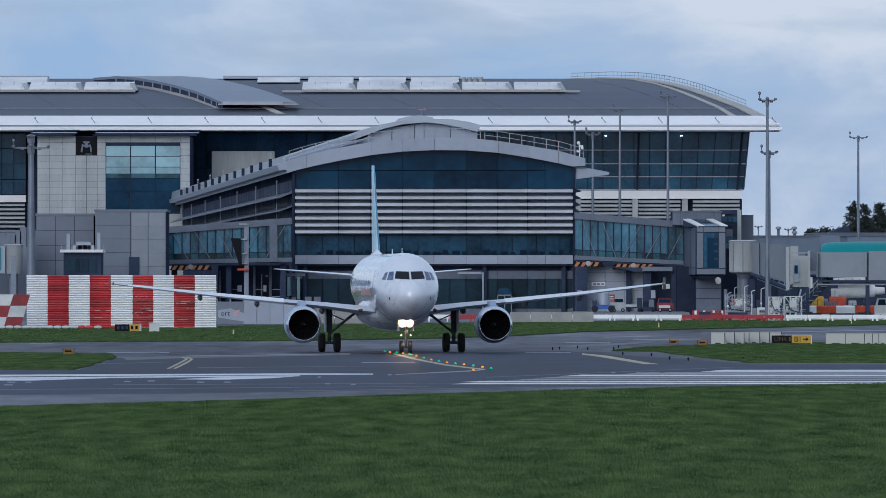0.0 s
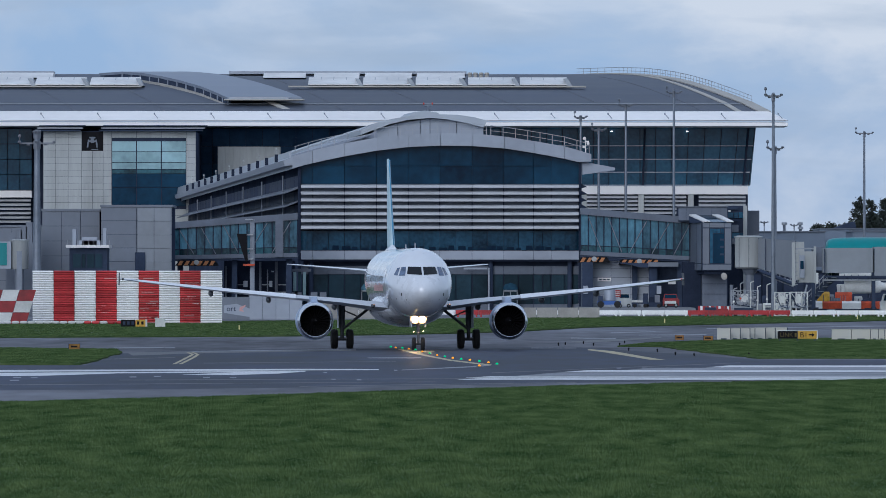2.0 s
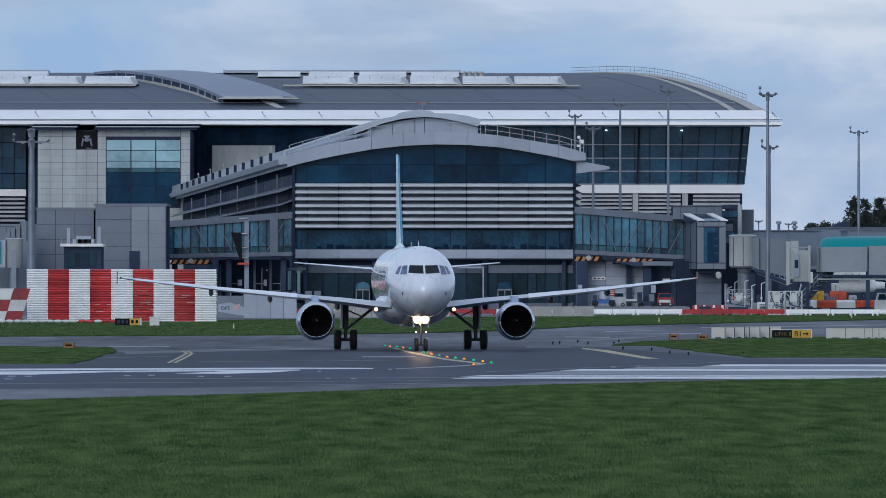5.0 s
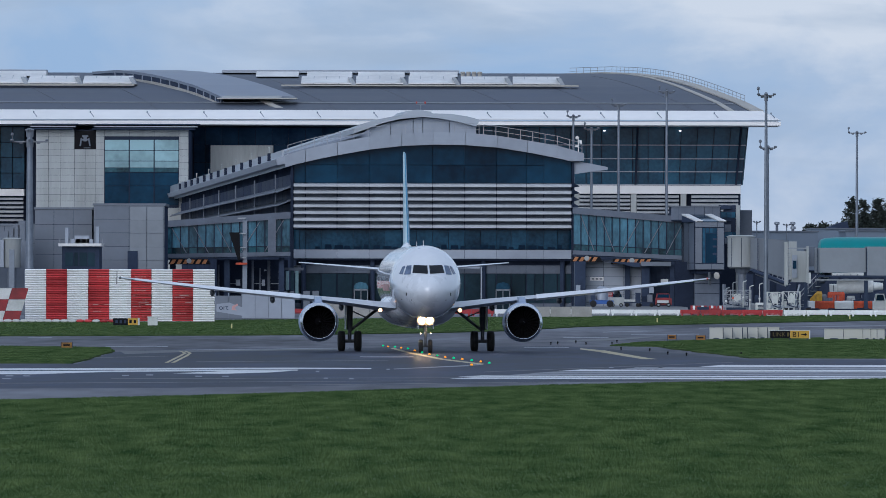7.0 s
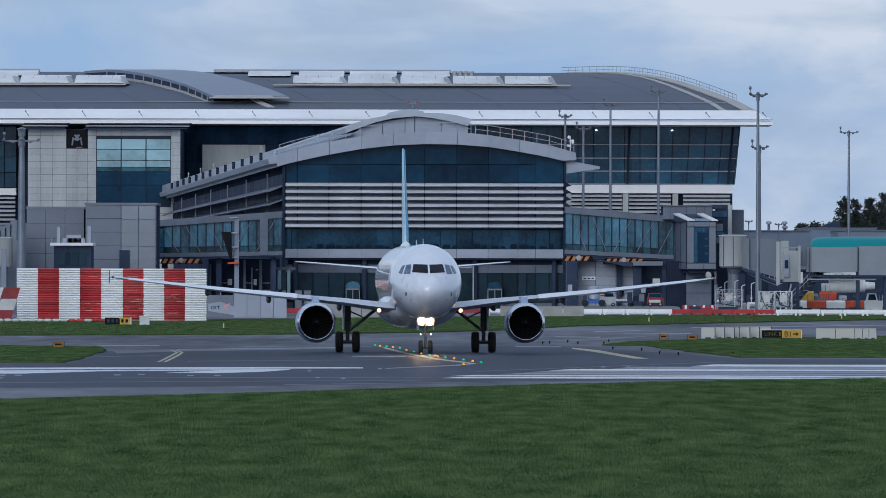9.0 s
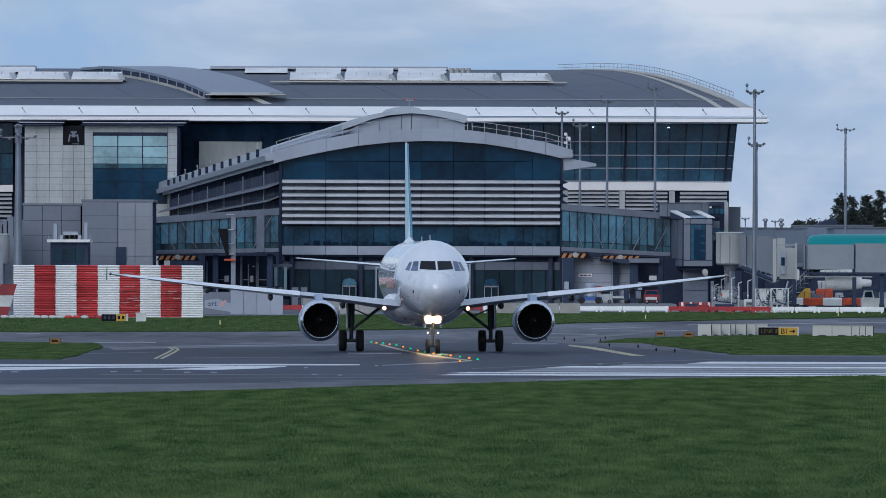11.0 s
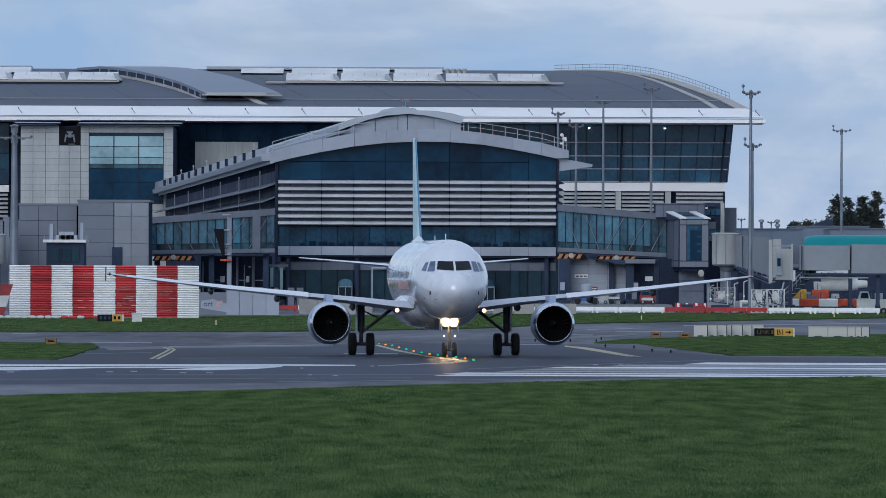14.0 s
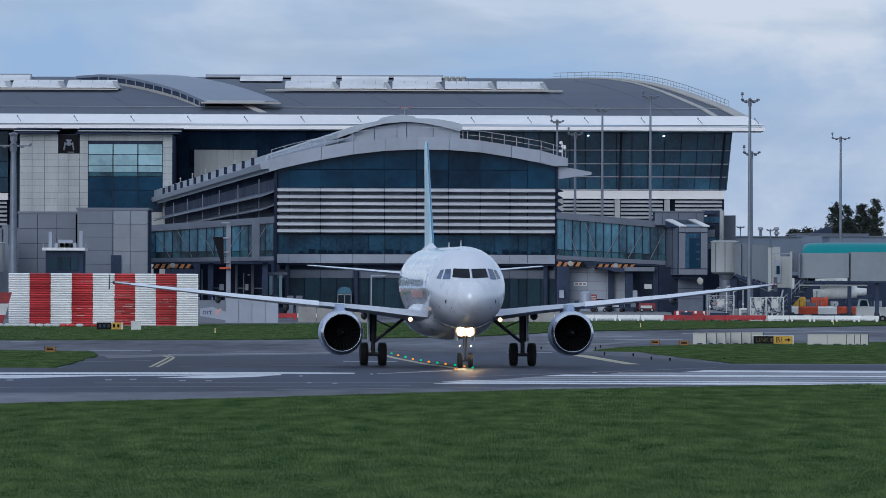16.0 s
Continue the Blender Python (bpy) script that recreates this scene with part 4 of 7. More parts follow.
        if i in (0, len(cols) - 2):
            part("window_pane", Geo().upright([(a, zl), (b, zl), (b, tb), (a, ta)], y + 0.3, y + 0.5), M_GLASS, p)
        else:
            part("window_pane", Geo().box(a, b, y + 0.3, y + 0.5, zl, zm - 0.03), M_GLASS, p)
            part("window_pane", Geo().upright([(a, zm + 0.03), (b, zm + 0.03), (b, tb), (a, ta)], y + 0.3, y + 0.5), M_GLASS, p)
        for k in range(2):
            u, w = a + (b - a) * k / 2, a + (b - a) * (k + 1) / 2
            part("window_pane", Geo().box(u + (0.025 if k else 0), w - (0 if k else 0.025), y + 0.3, y + 0.5, 7.45, 9.67), M_GLASS_LOW, p)
        part("lintel_panel", Geo().box(a, b, y + 0.75, y + 0.95, 4.66, 5.60), M_BLUEGREY, p, "grey ground-floor lintel panel")
        for k in range(2):
            u, w = a + (b - a) * k / 2, a + (b - a) * (k + 1) / 2
            part("window_pane", Geo().box(u + 0.06, w - 0.06, y + 0.8, y + 0.95, 1.25, 4.60), M_GLASS_D, p, "shaded ground-floor pane")
        part("plinth_panel", Geo().box(a, b, y + 0.72, y + 0.95, 0.0, 1.2), M_BLUEGREY, p, "grey ground-floor plinth")
        part("band_panel", Geo().box(a, b, y - 0.5, y + 0.6, 6.37, 7.39), M_ALU, p, "pale floor band panel")
    for k in range(7):
        z = 14.87 - k * 0.79
        for a, b in zip([cols[0]] + cols[2:9] + [x1], cols[2:9] + [x1]):
            if b > a:
                part("louvre_blade", Geo().rings([[(x, y - 0.70, z - 0.25), (x, y - 0.78, z - 0.19), (x, y - 0.77, z - 0.04), (x, y - 0.66, z + 0.09), (x, y - 0.40, z + 0.16), (x, y + 0.1, z + 0.17), (x, y + 0.1, z + 0.10), (x, y - 0.56, z + 0.03)] for x in (a + 0.02, b - 0.02)]), M_SLAT, p)
        part("louvre_return", Geo().add([(x1, y - 0.7, z - 0.24), (x1, y - 0.7, z + 0.3), (x1 + 1.0, y + 1.2, z - 0.1), (x1 + 0.2, y + 1.2, z - 0.26), (x1 + 0.2, y + 1.2, z + 0.34)], [(0, 1, 2), (0, 2, 3), (1, 4, 2), (0, 3, 4, 1), (2, 4, 3)]), M_LINKSTEEL, p)
    for a, b in zip(cols, cols[1:]):
        part("shaded_pane", Geo().box(a + 0.05, b - 0.05, y + 0.42, y + 0.5, 9.74, 15.10), M_BLUEGREY, p, "shaded panel behind the louvres")
    part("louvre_backing", Geo().box(x0, x1, y + 0.6, y + 0.9, 9.74, 15.10), M_FRAME, p)
    for c in cols[2:9]:
        part("louvre_post", Geo().box(c - 0.06, c + 0.06, y - 0.2, y + 0.3, 9.74, 15.10), M_FRAME, p)
    part("corner_post", Geo().box(x0 - 0.35, x0 - 0.02, y - 0.3, y + 0.6, 0, 17.13), M_FRAME, p)
    part("corner_post", Geo().box(x1 + 0.02, x1 + 0.3, y - 0.3, y + 0.6, 0, 17.52), M_FRAME, p)
    # dark strip painted for the shadow below the floor band
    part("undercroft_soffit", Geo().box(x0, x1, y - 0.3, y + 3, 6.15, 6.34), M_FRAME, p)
    for c in (-15.96, -7.98, 4.84, 14.00):
        part("undercroft_column", Geo().tube((c, y + 0.4, 0), (c, y + 0.4, 6.21), 0.3, 0.3, 12), M_LINKSTEEL, p, "dark column", True)
    # door frame under the pier
    part("door_frame", Geo().box(-6.29, -6.14, y - 0.4, y - 0.2, 0, 5.03).box(-6.14, -4.57, y - 0.4, y - 0.2, 4.84, 5.03), M_ALU, p)
    part("door_frame", Geo().box(4.54, 4.70, y - 0.4, y - 0.2, 0, 5.43).box(1.70, 4.44, y - 0.4, y - 0.2, 5.23, 5.43), M_ALU, p)
    # east canopy wing
    part("canopy_wing", Geo().rings([[(15.16, y, 17.78), (15.16, y, 16.15), (15.16, y + 6, 16.67), (15.16, y + 6, 17.84)], [(19.22, y, 17.00), (19.22, y, 16.73), (19.22, y + 6, 16.73), (19.22, y + 6, 17.00)]]), M_ALU, p, "wedge-shaped canopy")
    # handrails that follow the arch
    for span in ((4.85, 16.26, 8), (-17.83, -8.65, 6), (-8.46, 4.33, 9)):
        xs = steps(*span)
        bar = lambda h, r: Geo().rings([[(x, y + 2 - r, lerp_line(hi, x) + h - r), (x, y + 2 + r, lerp_line(hi, x) + h - r), (x, y + 2 + r, lerp_line(hi, x) + h + r), (x, y + 2 - r, lerp_line(hi, x) + h + r)] for x in xs])
        r = part("handrail", bar(1.15, 0.035), M_RAIL, p, "grey roof handrail")
        part("knee_rail", bar(0.55, 0.03), M_RAIL, r)
        for a in xs:
            part("rail_post", Geo().box(a - 0.04, a + 0.04, y + 1.95, y + 2.05, lerp_line(hi, a) - 0.1, lerp_line(hi, a) + 1.18), M_RAIL, r)
    # the long west side: louvre fins, posts, eaves with dark fins
    wx = x0 - 0.05
    for zz, w in ((14.58, 2.0), (13.01, 2.0), (11.57, 1.2), (10.13, 1.2)):
        part("side_fin", Geo().upright([(wx - w, zz - 0.55), (wx - w + 0.12, zz - 0.62), (wx - 0.4, zz - 0.05), (wx, zz + 0.1), (wx, zz + 0.3), (wx - 0.5, zz + 0.12)], y + 0.6, y + back - 30, LEAN * (back - 30)), M_BLUEGREY, p, "long curved sunshade fin")
    for za, zb in ((14.71, 16.15), (13.14, 14.32), (11.70, 12.75)):
        for k in range(34):
            d = 4 + k * 12.0
            part("side_pane", Geo().add([(wx + LEAN * e - 0.03, y + e, z) for e, z in ((d, za), (d + 11.5, za), (d + 11.5, zb), (d, zb))], [(0, 1, 2, 3)]), M_SIDE, p)
    for k in range(6):
        d = 20 + k * 62.0
        part("side_post", Geo().tube((wx + LEAN * d - 1.2, y + d, 9.48), (wx + LEAN * d - 1.2, y + d, 16.28), 0.09, 0.09, 6), M_GREY, p, "grey side post")
    part("side_fascia", Geo().upright([(hi[0][0] - 0.9, 17.19), (hi[0][0] - 1.1, 17.84), (hi[0][0] + 0.4, 18.43), (hi[0][0] + 0.4, 17.32)], y + 0.2, y + back, LEAN * back), M_ALU, p, "pale side eaves")
    part("side_parapet", Geo().upright([(hi[0][0] - 0.7, 17.98), (hi[0][0] - 0.6, 19.09), (hi[0][0] - 0.4, 19.09), (hi[0][0] - 0.4, 17.98)], y + 14, y + back, LEAN * back), M_ALU_ROOF, p)
    for k in range(13):
        d = 22 + 28 * k
        x = hi[0][0] - 0.9 + LEAN * d
        part("eaves_fin", Geo().box(x - 0.25, x + 0.12, y + d, y + d + 1.0, 17.91, 18.83), M_FRAME, p, "dark eaves fin")
    for k in range(7):
        d = 30 + 52 * k
        x = hi[0][0] - 0.6 + LEAN * d
        part("roof_lamp", Geo().tube((x, y + d, 18.96), (x, y + d, 19.41), 0.06, 0.06, 6).lathe([(0, 0.06), (0.08, 0.13), (0.2, 0.12), (0.27, 0.03)], (x, y + d, 19.41), 10, "z", True), M_BEIGE, p, "small pale roof lamp", True)
    # roof gear
    bx = -2.44
    part("obstruction_light", Geo().tube((bx, y + 8, 23.49), (bx, y + 8, 24.54), 0.06, 0.06, 6).box(bx - 0.55, bx + 0.55, y + 7.9, y + 8.1, 24.34, 24.44), M_MAST, p, "roof beacon post")
    for o in (-0.5, 0.5):
        part("beacon", Geo().lathe([(0, 0.07), (0.08, 0.10), (0.22, 0.09), (0.28, 0.02)], (bx + o, y + 8, 24.44), 10, "z", True), M_REDTIP, p, "red obstruction beacon", True)
    fx = 15.83
    part("roof_floodlight", Geo().tube((fx, y + 1, 18.51), (fx, y + 1, 20.45), 0.06, 0.06, 6).lathe([(-0.25, 0.05), (-0.2, 0.2), (0.15, 0.2), (0.25, 0.1)], (fx - 0.15, y + 1, 20.40), 10, "y", True).lathe([(-0.25, 0.05), (-0.2, 0.17), (0.15, 0.17), (0.25, 0.1)], (fx + 0.28, y + 1, 19.80), 10, "y", True).box(fx - 0.1, fx + 0.4, y + 0.9, y + 1.1, 19.95, 20.12).box(fx - 0.35, fx + 0.05, y + 0.9, y + 1.1, 19.30, 19.52), M_SKYL, p, "white roof floodlight", True)
    return p


pier()


def kiosk(label, x, w, shade):
    """A small glazed entrance with a curved top before the pier's ground floor."""
    u = thing("entrance_kiosk", label, "kiosk", "kiosks before the pier")
    y, top = 999.2, 3.66
    part("cabin", Geo().box(x + 0.12, x + w - 0.12, y, y + 1.2, 0, top - 0.75), M_GLASS_D, u, "dark glazed cabin")
    part("canopy", Geo().upright([(x, top - 0.8), (x + w, top - 0.8), (x + w, top - 0.5), (x + w * 0.85, top - 0.15), (x + w * 0.5, top), (x + w * 0.15, top - 0.15), (x, top - 0.5)], y - 0.15, y + 1.3), shade, u, "curved pale canopy")
    for q in (0.0, 0.47, 0.93):
        part("frame_post", Geo().box(x + w * q, x + w * q + 0.1, y - 0.1, y - 0.005, 0, top - 0.8), M_PALE, u)
    part("frame_rail", Geo().box(x, x + w, y - 0.1, y - 0.006, top - 1.0, top - 0.82), M_PALE, u)


kiosk("pale glazed entrance kiosk under the pier", -10.12, 1.65, M_GLASS_LINK)
kiosk("dull glazed entrance kiosk under the pier", 6.27, 1.7, M_GLASS_LOW)


# ---- glazed links and boarding bridges ----
def link(label, xa, xb, top_a, top_b, bot_a, bot_b, y, n, hazard=()):
    """A glazed bridge from xa to xb; its top and bottom may fall."""
    g = thing("glazed_link", label, "walkway", "glazed links of the pier")
    up = lambda x: top_a + (top_b - top_a) * (x - xa) / (xb - xa)
    dn = lambda x: bot_a + (bot_b - bot_a) * (x - xa) / (xb - xa)
    part("roof", Geo().upright([(xa, up(xa) - 0.74), (xb, up(xb) - 0.74), (xb, up(xb)), (xa, up(xa))], y - 0.3, y + 4.2), M_BLUEGREY, g, "blue-grey roof edge")
    part("floor", Geo().upright([(xa, dn(xa) - 0.05), (xb, dn(xb) - 0.05), (xb, dn(xb) + 0.15), (xa, dn(xa) + 0.15)], y - 0.1, y + 4.2), M_LINKSTEEL, g, "dark steel floor beam")
    part("floor_edge", Geo().upright([(xa, dn(xa) + 0.15), (xb, dn(xb) + 0.15), (xb, dn(xb) + 0.62), (xa, dn(xa) + 0.62)], y - 0.25, y + 4.2), M_BLUEGREY, g, "blue-grey floor edge")
    part("inner_wall", Geo().upright([(xa, dn(xa) + 0.7), (xb, dn(xb) + 0.7), (xb, up(xb) - 1), (xa, up(xa) - 1)], y + 3.6, y + 3.8), M_LINKSTEEL, g)
    xs = steps(xa, xb, n)
    for a, b in zip(xs, xs[1:]):
        part("glass_pane", Geo().upright([(a + 0.04, dn(a) + 1.30), (b - 0.04, dn(b) + 1.30), (b - 0.04, up(b) - 0.74), (a + 0.04, up(a) - 0.74)], y + 0.1, y + 0.16), M_GLASS_LINK, g)
        part("glass_pane", Geo().upright([(a + 0.04, dn(a) + 0.62), (b - 0.04, dn(b) + 0.62), (b - 0.04, dn(b) + 1.27), (a + 0.04, dn(a) + 1.27)], y + 0.1, y + 0.16), M_GLASS_G, g, "darker low pane")
    for x in xs:
        part("mullion", Geo().box(x - 0.055, x + 0.055, y, y + 0.2, dn(x) + 0.6, up(x) - 0.7), M_FRAME, g)
    part("transom", Geo().upright([(xa, dn(xa) + 1.25), (xb, dn(xb) + 1.25), (xb, dn(xb) + 1.32), (xa, dn(xa) + 1.32)], y + 0.04, y + 0.2), M_FRAME, g)
    half = n / 2
    for i in (1, 3.6, 6.3, 9.2, 12):
        a, b = ((i, i + 1.7) if i < half - 1 else (i + 2.2, i))
        a, b = (xa + (xb - xa) * min(q, n) / n for q in (a, b))
        part("brace", Geo().tube((a, y + 0.04, up(a) - 0.9), (b, y + 0.04, dn(b) + 0.7), 0.055, 0.055, 6), M_GREY, g, "pale diagonal brace")
    if xa < 0:
        part("end_column", Geo().box(-19.76, -18.86, y - 0.4, y - 0.26, 6.6, 10.9), M_BLUEGREY, g, "blue-grey end column")
    for a, b in hazard:
        z = dn((a + b) / 2) - 0.62
        h = part("hazard_beam", Geo().upright([(a, z), (b, z), (b - 0.4, z + 0.6), (a + 0.4, z + 0.6)], y - 0.5, y + 4), M_BLACK, g, "black and orange hazard beam")
        k = a + 0.25
        while k < b - 0.75:
            part("hazard_stripe", Geo().upright([(k, z + 0.05), (k + 0.42, z + 0.05), (k + 0.72, z + 0.55), (k + 0.30, z + 0.55)], y - 0.52, y - 0.5), M_HAZARD, h)
            k += 0.72
        part("height_disc", Geo().lathe([(-0.06, 0.01), (-0.06, 0.29), (0.02, 0.29)], ((a + b) / 2, y - 0.56, z + 0.4), 14, "y", True), M_BEIGE, h, "round height-limit disc")
    for x in (xa + 1.0, (xa + xb) / 2, xb - 1.0):
        part("trestle", Geo().box(x - 0.3, x + 0.3, y + 1.0, y + 1.6, -0.03, dn(x) + 0.05).box(x - 0.3, x + 0.3, y + 3.0, y + 3.6, -0.03, dn(x) + 0.05), M_LINKSTEEL, g, "dark steel trestle")
    return g


link("glazed boarding link with diagonal braces beside the pier", -31.67, -17.25, 10.56, 11.62, 6.18, 6.46, 985, 15, ((-31.16, -26.33),))
link("glazed boarding link sloping down from the pier", 15.00, 27.40, 12.23, 11.18, 6.70, 6.11, 985, 14, ((14.68, 18.41), (19.31, 24.08)))


def west_undercroft():
    u = thing("link_undercroft", "dark open ground floor with pale posts below the link", "building")
    y = 990
    # dark sheet supplies the shade of the open ground floor
    part("rear_shade_sheet", Geo().box(-25.80, -17.64, 992, 992.3, 0, 6.2), M_FRAME, u, "dark sheet for the shade behind the posts")
    for k, (a, b, top) in enumerate(((-25.62, -25.43, 5.6), (-24.59, -24.39, 5.9), (-21.74, -21.48, 6.1), (-20.84, -20.71, 5.2), (-19.93, -19.61, 6.1), (-18.64, -18.51, 5.0))):
        part("post", Geo().box(a, b, y, y + 0.3, 0, top), M_GREY if k % 2 else M_BLUEGREY, u, "grey steel post")
    for a in (-24.35, -21.44, -19.56):
        part("rail", Geo().box(a, a + 1.2, 990.6, 990.66, 2.55, 2.66), M_RAIL, u)
        part("rail", Geo().box(a, a + 1.2, 990.6, 990.66, 3.4, 3.48), M_RAIL, u)
    for k in range(4):
        a = -18.36 + k * 0.55
        # pale base paints the light on the door glass
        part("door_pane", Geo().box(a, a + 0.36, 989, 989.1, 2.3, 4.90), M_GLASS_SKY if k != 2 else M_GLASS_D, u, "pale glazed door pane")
    part("door_head", Geo().box(-18.49, -15.77, 988.9, 989.12, 4.96, 5.28), M_BLUEGREY, u)
    for a, w in ((-23.53, 0.5), (-20.56, 0.35)):
        part("wall_box", Geo().box(a, a + w, 989.4, 989.7, 3.2, 3.9), M_ALU, u, "pale wall box")
    part("lamp", Geo().box(-20.30, -20.04, 989.2, 989.4, 4.9, 5.05), M_ALU, u)
    return u


west_undercroft()


def panelled(name, label, x0, x1, y0, y1, z0, z1, nx, nz, material):
    b = thing(name, label, "building")
    part("core", Geo().box(x0 + 0.05, x1 - 0.05, y0 + 0.12, y1, z0, z1 - 0.05), M_DARKWALL, b)
    xs, zs = steps(x0, x1, nx), steps(z0, z1, nz)
    for a, c in zip(xs, xs[1:]):
        for d, e in zip(zs, zs[1:]):
            part("wall_panel", Geo().box(a + 0.025, c - 0.025, y0, y0 + 0.12, d + 0.02, e - 0.02), material, b)
    part("roof_edge", Geo().box(x0 - 0.1, x1 + 0.1, y0 - 0.1, y1, z1, z1 + 0.25), M_GREY, b)
    return b


b = panelled("service_tower", "grey panelled service tower beside the boarding link", -38.73, -30.81, 962, 975, 0, 12.11, 2, 8, M_GREY)
# paler paint imitates the tower face that turns to the light
for zz in steps(0.0, 12.0, 8)[:-1]:
    for q in (-34.64, -32.76):
        part("corner_panel", Geo().box(q, q + 1.8, 961.88, 961.99, zz + 0.02, zz + 12.0 / 8 - 0.02), M_PALE, b, "corner panel painted paler for its lit side")
part("louvred_door", Geo().box(-34.92, -33.79, 961.7, 962, 4.88, 7.08), M_LINKSTEEL, b)
b = panelled("service_annex", "low grey panelled annex with roof plant", -45.46, -39.02, 966, 978, 0, 11.70, 3, 7, M_GREY)
b = panelled("service_annex", "low grey annex beside the light mast", -52.85, -43.33, 970, 985, 0, 9.89, 5, 5, M_GREY)


def cab():
    c = thing("bridge_cab", "grey boarding-bridge cab with white roof units", "boarding bridge")
    y = 945
    part("hood", Geo().box(-41.88, -37.18, y, y + 8, 7.52, 7.83), M_SKYL, c, "pale hood edge")
    part("cab_body", Geo().box(-41.51, -37.43, y + 0.6, y + 8, 4.25, 7.52), M_LINKSTEEL, c, "dark cab body")
    for a, b in ((118, 132), (134, 140), (143, 156), (158, 170)):
        part("cab_window", Geo().box((a - 784) * 945 / 15300, (b - 784) * 945 / 15300, y + 0.5, y + 0.58, 5.36, 6.84), M_GLASS_D, c)
    for a, b, t in ((117, 123, 414), (128, 166, 434), (171, 177, 412), (134, 160, 428)):
        part("roof_unit", Geo().box((a - 784) * 945 / 15300, (b - 784) * 945 / 15300, y + 1, y + 3, 7.83, 4.25 + (500 - t) * 945 / 15300), M_ALU, c, "pale roof unit")
    part("cab_leg", Geo().box(-40.70, -40.09, y + 3, y + 4, 0, 4.31).box(-38.66, -38.05, y + 3, y + 4, 0, 4.31), M_LINKSTEEL, c)
    for k in range(9):
        part("cab_rail", Geo().box(-41.75 + k * 0.58, -41.75 + k * 0.58 + 0.05, y, y + 0.05, 7.83, 8.33), M_RAIL, c)
    return c


cab()


def windsock_post():
    c = thing("guidance_post", "grey steel post with a dark hanging docking display", "post")
    x = -21.84
    part("pole", Geo().box(x - 0.25, x + 0.25, 960, 960.5, 0, 10.78), M_MAST, c)
    part("display", Geo().upright([(-23.57, 9.14), (-22.44, 9.14), (-22.31, 6.13), (-22.56, 6.01)], 959, 959.6), M_BLACK, c, "dark tapering display")
    for z in (10.65, 8.96, 7.39, 6.26):
        part("step", Geo().box(x - 0.8, x + 0.1, 959.6, 960, z, z + 0.14), M_RAIL, c)
    part("red_beam", Geo().box(-22.82, -21.56, 959.2, 959.9, 5.57, 5.79), M_ORANGE, c, "red warning beam")


windsock_post()


def bridge_tower():
    t = thing("bridge_tower", "grey panelled bridgehead tower with a tall window", "building")
    y = 975
    # footprint: the west side runs back at a slant
    foot = [(28.55, y), (31.93, y), (31.93, y + 14), (27.11, y + 14)]
    part("core", Geo().slab(foot, 5.08, 10.56), M_LINKSTEEL, t, "dark cladding")
    fx = [28.61, 29.38, 31.10, 31.86]
    for a, b, z0, z1 in ((fx[0], fx[1], 5.84, 9.86), (fx[2], fx[3], 5.84, 9.86), (fx[0], 29.38, 9.92, 10.50), (29.38, fx[2], 9.92, 10.50), (fx[2], fx[3], 9.92, 10.50), (fx[0], 30.46, 5.14, 5.78), (30.46, fx[3], 5.14, 5.78)):
        part("front_panel", Geo().box(a + 0.02, b - 0.02, y - 0.14, y - 0.004, z0 + 0.02, z1 - 0.02), M_GREY, t, "grey front cladding panel")
    part("tall_window", Geo().box(29.82, 31.03, y - 0.06, y - 0.004, 5.91, 9.22), M_GLASS, t, "tall dark window")
    for a, b, z0, z1 in ((29.44, 29.76, 5.91, 9.79), (29.82, 30.21, 9.28, 9.79), (30.27, 30.59, 9.28, 9.79), (30.65, 31.03, 9.28, 9.79)):
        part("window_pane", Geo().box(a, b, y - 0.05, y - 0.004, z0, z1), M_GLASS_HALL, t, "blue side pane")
    for z in (8.46, 7.63, 6.80):
        part("blind", Geo().box(30.59, 31.03, y - 0.09, y - 0.061, z, z + 0.22), M_LINKSTEEL, t)
    # panelled west side, closed up to the hood
    part("side_gable", Geo().rings([[(foot[0][0], y + 0.01, 10.50), (foot[1][0], y + 0.01, 10.50), (foot[1][0], y + 0.01, 10.56), (foot[0][0], y + 0.01, 10.56)], [(27.25, y + 6, 10.50), (30.52, y + 6, 10.50), (30.52, y + 6, 11.30), (27.25, y + 6, 11.30)]]), M_LINKSTEEL, t)
    for k in range(3):
        p, q = [(foot[0][0] + (foot[3][0] - foot[0][0]) * u, y + 14 * u) for u in ((k + 0.03) / 3, (k + 0.97) / 3)]
        for z0, z1 in ((5.14, 5.84), (5.91, 10.43)):
            part("side_panel", Geo().add([(c[0] - 0.05, c[1] - 0.05, z) for c, z in ((p, z0), (q, z0), (q, z1), (p, z1))], [(0, 1, 2, 3)]), M_BLUEGREY, t, "blue-grey side panel")
    # M_FRAME puts the shade below the tower into the soffit's colour
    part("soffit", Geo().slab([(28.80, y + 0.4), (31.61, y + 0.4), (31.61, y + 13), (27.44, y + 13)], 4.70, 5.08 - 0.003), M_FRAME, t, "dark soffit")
    # sloping glazed hood with pale edges
    hood = lambda a, b, lift: Geo().rings([[(a, y + 6, 11.37 + lift), (b, y + 6, 11.37 + lift), (b, y + 6, 11.37 - 0.3), (a, y + 6, 11.37 - 0.3)], [(a + 1.45, y - 0.2, 10.56 + lift), (b + 1.45, y - 0.2, 10.56 + lift), (b + 1.45, y - 0.2, 10.50), (a + 1.45, y - 0.2, 10.50)]])
    part("hood", hood(27.31, 30.65, 0.02), M_GLASS, t, "sloping glazed hood")
    for a in (27.25, 29.88):
        part("hood_edge", hood(a, a + 0.78, 0.10), M_SKYL, t, "pale hood edge")
